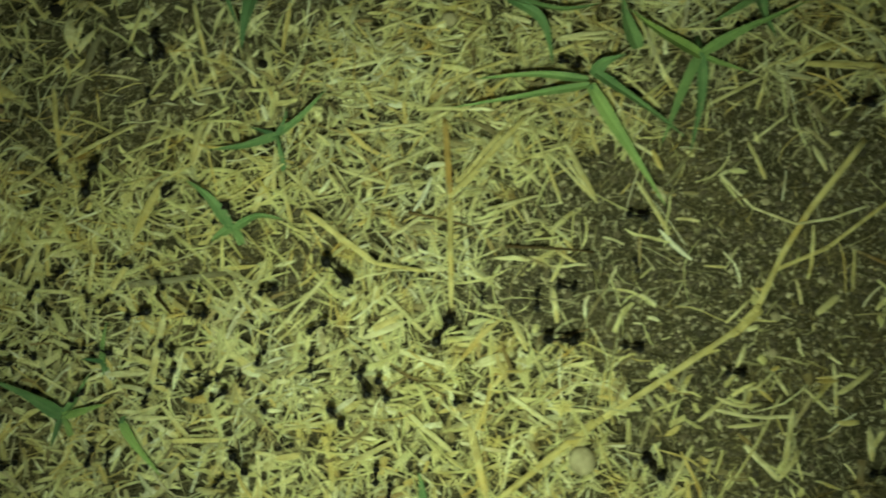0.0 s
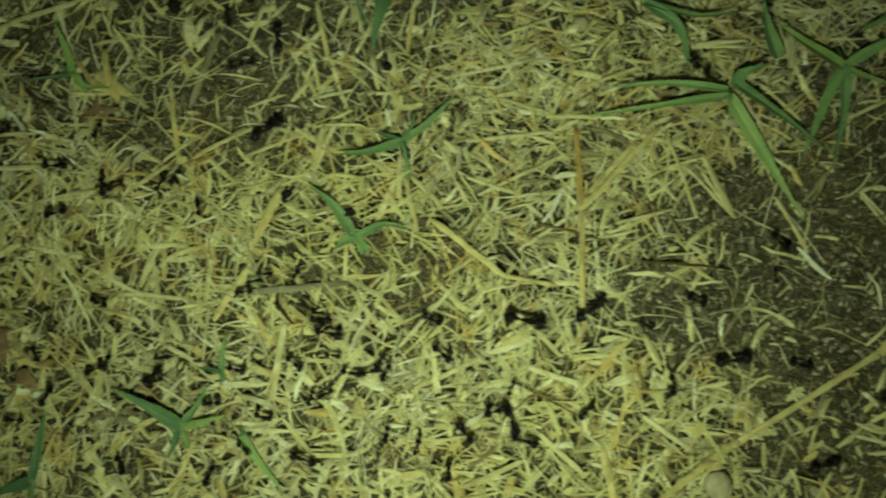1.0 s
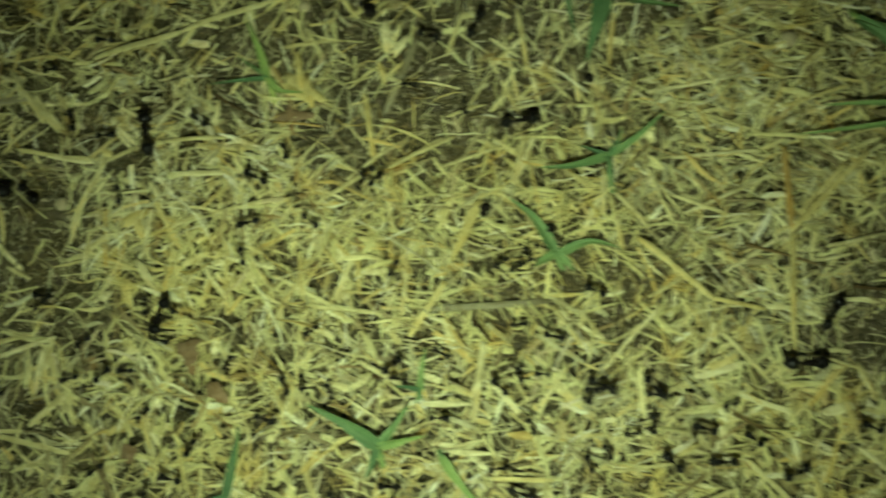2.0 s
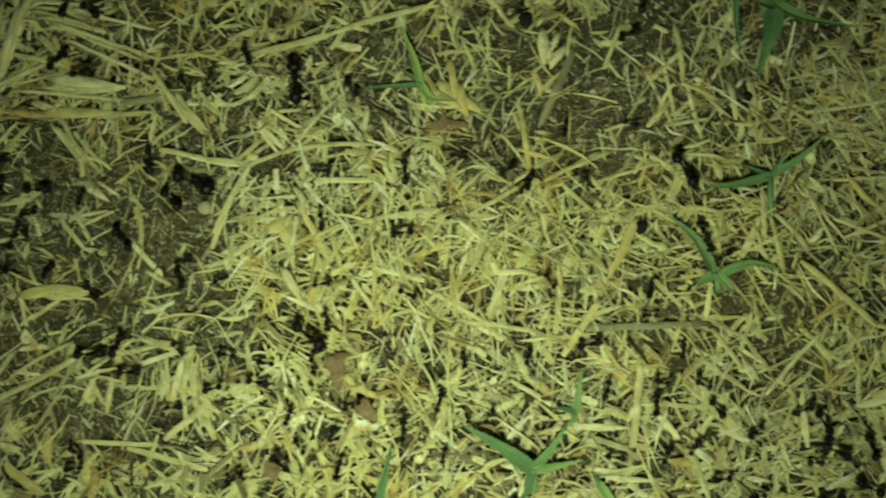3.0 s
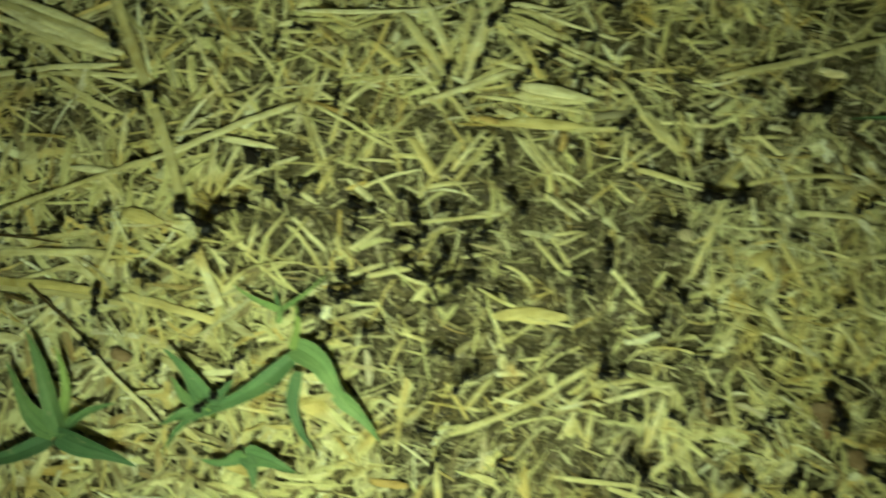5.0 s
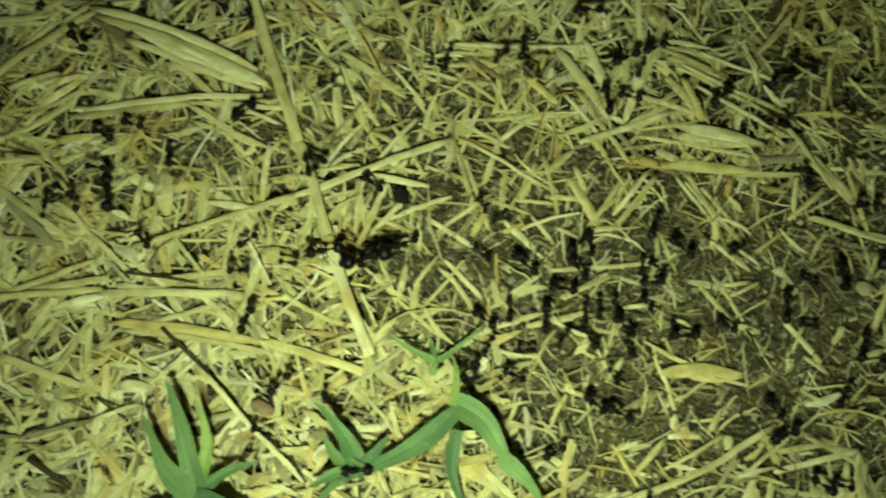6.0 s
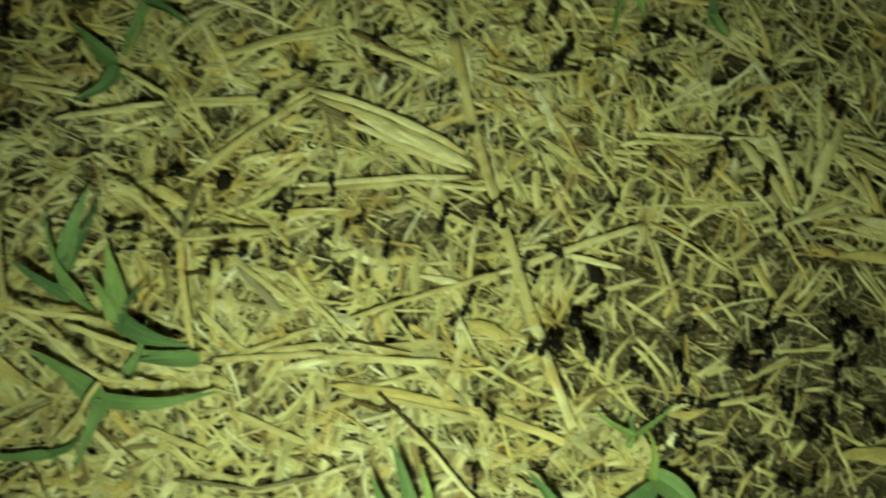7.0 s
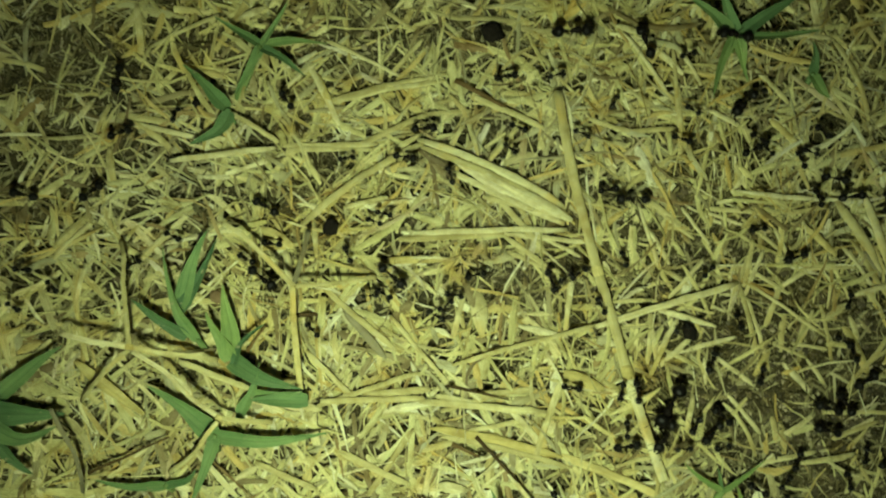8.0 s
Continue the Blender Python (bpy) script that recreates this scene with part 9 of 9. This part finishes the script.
    ant_walks(188, 7.5, [(0, -452.5, 109.8, -21), (1.5, -443.2, 106.2, -24), (3, -434.3, 101.6, -36), (4.5, -427.2, 94.6, -48), (6, -421.0, 86.7, -59), (6.75, -418.9, 82.1, -23), (7.5, -416.8, 77.6, 13), (8, -414.1, 78.5, 18)])
    ant_walks(189, 7.0, [(0, -384.2, 78.7, 126), (1.5, -387.0, 82.5, 133), (3, -390.6, 85.6, 141), (4.5, -394.3, 88.6, 139), (6, -396.2, 92.7, 132), (6.5, -398.8, 93.1, 87), (7, -399.7, 94.3, 43), (7.5, -400.7, 95.6, -2), (8, -395.6, 98.4, 26)])
    ant_walks(190, 12.0, [(0, -436.1, 97.1, -5), (1.5, -424.9, 96.1, 5), (3, -414.1, 99.2, 21), (4.5, -403.9, 104.0, 28), (6, -394.2, 109.6, 29), (7.5, -384.2, 114.9, 33), (8, -380.6, 116.0, 17)])
    ant_walks(191, 5.4, [(0, -411.2, 125.4, -34), (1.5, -405.4, 121.5, -42), (3, -400.8, 116.2, -47), (4.5, -395.8, 111.2, -36), (6, -389.6, 107.9, -34), (7.5, -384.2, 103.4, -27), (8, -382.1, 102.3, 31)])
    ant_walks(192, 5.2, [(0, -371.3, 98.4, 41), (1.5, -367.9, 101.4, 41), (3, -364.5, 104.4, 30), (4.5, -360.2, 105.9, 30), (6, -356.8, 108.9, 40), (7.5, -353.3, 111.7, 56), (8, -347.5, 117.4, 31)])
    ant_walks(193, 6.3, [(0, -381.1, 133.3, -45), (1.5, -373.5, 125.7, -47), (3, -366.4, 117.6, -40), (4.5, -357.2, 111.9, -43), (6, -350.8, 103.2, -60), (6.75, -348.6, 98.3, -23), (7.5, -346.4, 93.3, 13), (8, -344.3, 93.1, -7)])
    ant_walks(194, 5.0, [(0, -315.7, 100.7, 168), (1.5, -320.8, 101.7, 167), (3, -325.9, 103.1, 171), (4.5, -331.2, 103.4, 186), (6, -336.2, 102.0, 193), (7.5, -341.4, 101.1, 178), (8, -343.1, 101.7, 162)])
    ant_walks(195, 6.1, [(0, -347.1, 113.9, -30), (1.5, -342.5, 111.3, -31), (3, -337.9, 108.5, -27), (4.5, -333.0, 106.6, -30), (6, -328.8, 103.2, -40), (7.5, -324.8, 99.7, -33), (8, -322.9, 99.0, -21)])
    ant_walks(196, 6.5, [(0, -325.8, 173.1, -102), (1.5, -329.1, 157.3, -96), (3, -329.3, 141.1, -99), (4.5, -334.1, 125.7, -97), (6, -332.9, 109.5, -75), (6.75, -330.9, 102.8, -25), (7.5, -325.7, 95.0, 24), (8, -324.5, 95.0, 40)])
    ant_walks(197, 5.0, [(0, -309.2, 200.3, -112), (1.5, -317.5, 179.9, -111), (3, -324.7, 159.0, -103), (4.5, -327.6, 137.2, -92), (6, -326.0, 115.2, -79), (6.75, -322.6, 104.7, -46), (7.5, -319.3, 94.2, -14), (7.67, -319.6, 95.1, 41), (7.83, -320.0, 96.0, 95), (8, -320.0, 96.6, 150)])
    ant_walks(198, 5.0, [(0, -267.2, 149.7, -141), (1.5, -277.7, 141.1, -144), (3, -289.2, 133.9, -138), (4.5, -297.5, 123.2, -123), (6, -303.8, 111.1, -112), (6.75, -305.7, 104.6, -151), (7.5, -307.6, 98.1, -190), (8, -307.9, 99.0, -185)])
    ant_walks(199, 6.0, [(0, -253.5, 113.4, -179), (1.5, -266.9, 113.2, -174), (3, -280.0, 110.6, -174), (4.5, -293.5, 110.3, -185), (6, -306.7, 112.8, -187), (7.5, -320.0, 113.8, -196), (8, -325.9, 112.3, -156)])
    ant_walks(200, 5.0, [(0, -320.0, 159.3, -87), (1.5, -318.8, 138.7, -91), (3, -320.6, 118.1, -92), (4.5, -320.4, 97.5, -97), (6, -324.5, 79.3, -104), (7.5, -330.2, 57.5, -130), (7.67, -329.9, 58.0, -186), (7.83, -329.6, 58.6, -243), (8, -329.3, 59.2, -299)])
    ant_walks(201, 5.0, [(0, -253.6, 190.9, -123), (1.5, -268.7, 167.7, -115), (3, -276.5, 141.1, -99), (4.5, -277.1, 113.5, -93), (6, -275.9, 83.6, -105), (7.5, -290.9, 60.8, -67), (8, -291.5, 60.1, -94)])
    ant_walks(202, 5.6, [(0, -364.7, 101.5, -73), (1.5, -360.4, 87.9, -79), (3, -359.2, 73.6, -84), (4.5, -357.7, 59.4, -79), (6, -353.8, 44.8, -67), (6.75, -350.0, 39.5, -36), (7.5, -346.4, 33.3, -5), (7.75, -346.4, 27.6, -48), (8, -346.5, 21.9, -90)])
    ant_walks(203, 5.5, [(0, -475.2, 23.1, -4), (1.5, -470.1, 22.7, -12), (3, -465.2, 20.9, -10), (4.5, -460.0, 20.9, 8), (6, -455.1, 22.4, 20), (7.5, -450.4, 24.5, 22), (7.67, -450.9, 27.1, 69), (7.83, -451.4, 29.6, 117), (8, -452.0, 32.2, 164)])
    ant_walks(204, 5.0, [(0, -434.6, 9.9, 11), (1.5, -414.4, 13.8, 13), (3, -394.4, 18.9, 5), (4.5, -373.8, 17.6, 2), (6, -353.3, 20.4, 0), (7.5, -332.8, 16.8, -53), (7.75, -330.5, 14.8, -18), (8, -328.2, 11.5, 17)])
    ant_walks(205, 6.4, [(0, -251.4, 71.0, -152), (1.5, -270.3, 60.7, -148), (3, -287.7, 47.9, -150), (4.5, -307.4, 39.3, -155), (6, -326.8, 29.8, -151), (6.75, -338.4, 23.2, -116), (7.5, -345.2, 18.5, -82), (7.62, -345.9, 19.4, -34), (7.75, -344.9, 20.4, 13), (7.88, -344.6, 21.0, 61), (8, -342.5, 22.8, 108)])
    ant_walks(206, 9.0, [(0, -506.8, 117.1, -93), (1.33, -507.1, 109.7, -86), (2.67, -505.7, 102.3, -88), (4, -506.6, 94.9, -90), (5.33, -505.8, 87.4, -77), (6.67, -503.3, 80.4, -75), (8, -502.0, 73.0, -83)])
    ant_walks(207, 8.2, [(0, -520.3, 10.3, 82), (1.33, -519.7, 14.4, 72), (2.67, -517.7, 18.2, 64), (4, -516.0, 22.0, 71), (5.33, -515.0, 26.1, 79), (6.67, -514.4, 30.2, 90), (7.33, -514.7, 32.3, 136), (8, -515.0, 34.4, 182)])
    ant_walks(208, 5.0, [(0, -432.5, 179.1, -98), (1.33, -435.1, 159.5, -94), (2.67, -435.2, 139.7, -84), (4, -431.1, 120.4, -68), (5.33, -420.6, 103.6, -50), (6.67, -405.8, 90.5, -39), (8, -389.9, 78.9, -26)])
    ant_walks(209, 10.4, [(0, -335.3, 192.5, -89), (1.33, -335.0, 181.3, -90), (2.67, -335.4, 170.2, -89), (4, -334.7, 159.0, -82), (5.33, -332.4, 148.1, -84), (6.67, -332.5, 136.9, -98), (7.33, -334.1, 131.5, -137), (8, -335.6, 126.2, -176)])
    ant_walks(210, 10.0, [(0, -271.4, 217.1, -115), (1.33, -283.3, 191.7, -124), (2.67, -302.4, 171.1, -127), (4, -317.0, 147.1, -125), (5.33, -334.5, 125.2, -125), (6.67, -348.7, 104.4, -111), (8, -353.9, 73.4, -169)])
    ant_walks(211, 5.1, [(0, -342.9, 173.3, -112), (1.33, -347.8, 161.2, -112), (2.67, -352.9, 149.1, -108), (4, -355.9, 136.4, -97), (5.33, -355.9, 123.3, -99), (6.67, -360.3, 110.8, -110), (8, -364.8, 98.7, -106)])
    ant_walks(212, 9.7, [(0, -493.2, 28.8, -23), (1.33, -485.7, 25.6, -20), (2.67, -477.9, 23.3, -12), (4, -469.8, 22.1, -1), (5.33, -461.7, 23.1, 17), (6.67, -455.0, 28.1, 19), (8, -446.4, 28.2, -25)])
    ant_walks(213, 5.6, [(0, -541.2, 30.9, -15), (1.33, -529.8, 27.9, -14), (2.67, -518.4, 25.1, -6), (4, -506.6, 25.5, 10), (5.33, -495.4, 28.9, 15), (6.67, -483.9, 31.5, 10), (8, -472.3, 33.2, -12)])
    ant_walks(214, 5.0, [(0, -517.9, 9.1, 31), (1.33, -512.1, 12.5, 21), (2.67, -505.5, 13.9, 17), (4, -499.2, 16.4, 24), (5.33, -493.2, 19.4, 17), (6.67, -486.5, 20.4, 18), (8, -480.6, 23.5, 41)])
    ant_walks(215, 5.2, [(0, -541.9, -4.9, 43), (1.33, -537.0, -0.4, 40), (2.67, -531.7, 3.5, 38), (4, -526.6, 7.8, 35), (5.33, -520.8, 11.0, 22), (6.67, -514.4, 12.8, 17), (8, -508.1, 14.9, 10)])
    ant_walks(216, 6.9, [(0, -370.9, -3.5, 37), (1.33, -362.7, 2.8, 30), (2.67, -353.2, 6.8, 26), (4, -344.1, 11.8, 39), (5.33, -338.0, 15.6, 54), (6.67, -331.7, 32.8, 50), (8, -324.3, 35.4, 82)])
    ant_walks(217, 7.3, [(0, -308.4, 132.5, -77), (1.33, -306.0, 122.0, -86), (2.67, -306.8, 111.2, -87), (4, -305.0, 100.6, -88), (5.33, -305.9, 89.9, -92), (6.67, -306.1, 78.4, -94), (8, -307.5, 68.4, -146)])
    ant_walks(218, 5.2, [(0, -402.0, 77.9, -47), (1.33, -393.1, 68.4, -38), (2.67, -381.7, 61.9, -29), (4, -370.4, 55.5, -24), (5.33, -358.7, 49.4, -21), (6.67, -346.0, 46.3, -20), (7.33, -339.8, 44.2, 12), (8, -333.6, 42.2, 44)])
    ant_walks(219, 5.0, [(0, -533.9, 3.4, 14), (1.33, -529.5, 4.4, 9), (2.67, -525.1, 4.7, 5), (4, -520.6, 5.2, 3), (5.33, -516.2, 5.2, -3), (6.67, -511.7, 4.7, -1), (8, -507.3, 5.0, -15)])
    ant_walks(220, 5.0, [(0, -585.6, -65.4, 48), (1.33, -572.3, -50.9, 49), (2.67, -559.9, -35.5, 52), (4, -547.9, -19.9, 46), (5.33, -532.8, -7.1, 36), (6.67, -515.9, 3.0, 30), (7.33, -507.3, 7.8, 0), (8, -498.7, 12.6, -31)])
    ant_walks(221, 5.0, [(0, -442.3, 111.5, -149), (1.33, -451.4, 106.2, -145), (2.67, -459.6, 99.7, -145), (4, -468.4, 94.1, -137), (5.33, -474.6, 85.6, -123), (6.67, -479.7, 76.4, -112), (8, -482.3, 66.3, -99)])
    ant_walks(222, 7.6, [(0, -287.1, 30.6, 82), (0.7, -286.9, 32.1, 82), (1.4, -286.7, 33.5, 82), (2.1, -286.4, 35.0, 82), (2.8, -286.2, 36.5, 82), (3.5, -286.0, 38.0, 152), (4, -287.0, 36.5, 222), (4.5, -288.0, 35.0, 277), (5.2, -286.9, 36.1, 347), (5.9, -285.9, 37.1, 405), (6.6, -282.6, 35.7, 405), (7.3, -283.8, 39.3, 405), (8, -282.7, 40.4, 405)])
    ant_walks(223, 6.5, [(0, -274.5, 44.0, 31), (0.7, -273.8, 44.4, 31), (1.4, -273.1, 44.8, 31), (2.1, -272.4, 45.2, 31), (2.8, -271.7, 45.6, 31), (3.5, -271.0, 46.0, 42), (4, -268.5, 48.5, 45), (4.5, -266.0, 51.0, -15), (5.17, -266.7, 48.0, -85), (5.83, -267.3, 45.0, -103), (6.5, -268.0, 42.0, -86), (7.25, -267.2, 42.8, -16), (8, -268.6, 43.8, 0)])
    ant_walks(224, 7.1, [(0, -263.8, 5.9, -129), (0.7, -264.5, 5.1, -129), (1.4, -265.1, 4.4, -129), (2.1, -265.7, 3.6, -129), (2.8, -266.4, 2.8, -129), (3.5, -267.0, 2.0, -138), (4, -269.5, 0.0, -141), (4.5, -272.0, -2.0, -154), (5.2, -273.0, -1.7, -197), (5.9, -271.3, -1.6, -197), (6.6, -274.9, -1.1, -197), (7.3, -275.9, -0.8, -197), (8, -276.8, -0.5, -197)])
    ant_walks(225, 6.5, [(0, -276.4, 22.6, 69), (0.7, -276.0, 23.9, 69), (1.4, -275.5, 25.1, 69), (2.1, -275.0, 26.4, 69), (2.8, -274.5, 27.7, 69), (3.5, -274.0, 29.0, 33), (4.25, -271.8, 29.5, 13), (5, -268.5, 28.5, 13), (5.75, -267.2, 29.9, 13), (6.5, -265.0, 31.0, 20), (7.25, -263.8, 31.8, 32), (8, -262.5, 32.6, 32)])
    ant_walks(226, 8.0, [(0, -263.1, 38.5, 7), (0.7, -262.3, 38.6, 7), (1.4, -261.4, 38.7, 7), (2.1, -260.6, 38.8, 7), (2.8, -259.8, 38.9, 7), (3.5, -259.0, 39.0, 7), (4, -259.0, 39.0, 7), (4.5, -259.0, 39.0, 77), (5.2, -259.7, 39.5, 147), (5.9, -260.4, 39.9, 147), (6.6, -261.1, 40.4, 147), (7.3, -261.7, 40.8, 147), (8, -262.4, 41.3, 147)])
    ant_walks(227, 8.2, [(0, -231.6, 24.7, 136), (0.7, -232.1, 25.2, 136), (1.4, -232.5, 25.6, 136), (2.1, -233.0, 26.1, 136), (2.8, -233.5, 26.5, 136), (3.5, -234.0, 27.0, 114), (4.25, -234.0, 27.7, 93), (5, -234.1, 28.4, 93), (5.75, -234.1, 29.2, 93), (6.5, -234.2, 29.9, 93), (7.25, -234.2, 30.6, 93), (8, -234.2, 31.3, 93)])
    ant_walks(228, 7.5, [(0, -289.9, 26.1, 23), (0.75, -288.8, 26.6, 23), (1.5, -287.6, 27.1, 23), (2.25, -286.5, 27.6, 23), (3, -285.3, 28.0, 23), (3.75, -284.2, 28.5, 23), (4.5, -283.0, 29.0, 76), (5.2, -283.8, 29.8, 136), (5.9, -284.7, 30.6, 136), (6.6, -285.5, 31.4, 136), (7.3, -286.3, 32.3, 136), (8, -287.2, 33.1, 136)])
    ant_walks(229, 7.4, [(0, -280.8, 18.2, 122), (0.75, -281.5, 19.4, 122), (1.5, -282.2, 20.5, 122), (2.25, -282.9, 21.6, 122), (3, -283.6, 22.7, 122), (3.75, -284.2, 23.4, 122), (4.5, -285.3, 24.5, 149), (5.2, -286.2, 25.0, 179), (5.9, -287.5, 25.0, 179), (6.6, -290.5, 28.1, 179), (7.3, -289.6, 24.2, 179), (8, -291.2, 25.1, 179)])
    ant_walks(230, 6.3, [(0, -294.9, 5.2, -36), (0.75, -293.9, 4.5, -36), (1.5, -292.9, 3.8, -36), (2.25, -292.0, 3.1, -36), (3, -291.0, 2.4, -36), (3.75, -290.0, 1.7, -36), (4.5, -289.0, 1.0, -106), (5.2, -292.6, 2.0, -176), (5.9, -296.2, 3.0, -196), (6.6, -299.8, 4.0, -196), (7.3, -304.2, 2.3, -196), (8, -307.0, 6.0, -196)])
    ant_walks(231, 7.1, [(0, -304.8, 6.2, 23), (0.75, -303.3, 6.9, 23), (1.5, -301.9, 7.5, 23), (2.25, -300.4, 8.1, 23), (3, -298.9, 8.7, 23), (3.75, -297.5, 9.4, 23), (4.5, -296.0, 10.0, 93), (5.2, -301.3, 13.6, 152), (5.9, -305.2, 14.8, 152), (6.6, -309.8, 17.2, 152), (7.3, -318.8, 20.5, 152), (8, -319.0, 22.1, 152)])
    ant_walks(232, 7.6, [(0, -233.3, -8.0, 70), (0.75, -232.8, -6.5, 70), (1.5, -232.2, -5.0, 70), (2.25, -231.7, -3.5, 70), (3, -231.1, -2.0, 70), (3.75, -230.6, -0.5, 70), (4.5, -230.0, 1.0, 134), (5.2, -230.4, -1.3, 204), (5.9, -232.6, -0.4, 208), (6.6, -233.9, -1.1, 208), (7.3, -235.2, -1.8, 208), (8, -236.5, -2.5, 208)])
    ant_walks(233, 7.9, [(0, -224.0, 41.7, -43), (0.75, -223.3, 41.1, -43), (1.5, -222.6, 40.4, -43), (2.25, -221.1, 39.8, -43), (3, -221.7, 38.8, -43), (3.75, -220.7, 38.6, -43), (4.5, -220.0, 38.0, -43), (5.2, -220.1, 39.3, 27), (5.9, -221.0, 39.3, 97), (6.6, -221.6, 40.0, 128), (7.3, -222.1, 40.6, 128), (8, -222.6, 41.3, 128)])
    ant_walks(234, 7.5, [(0, -262.0, 71.9, 49), (0.72, -261.1, 72.9, 49), (1.44, -260.3, 73.9, 49), (2.17, -259.4, 74.9, 49), (2.89, -258.5, 75.9, 49), (3.61, -257.6, 76.9, 49), (4.33, -256.7, 78.0, 49), (5.06, -255.8, 79.0, 49), (5.78, -254.9, 80.0, 49), (6.5, -254.0, 81.0, 42), (7.25, -252.9, 81.8, 35), (8, -251.7, 82.6, 35)])


motions()
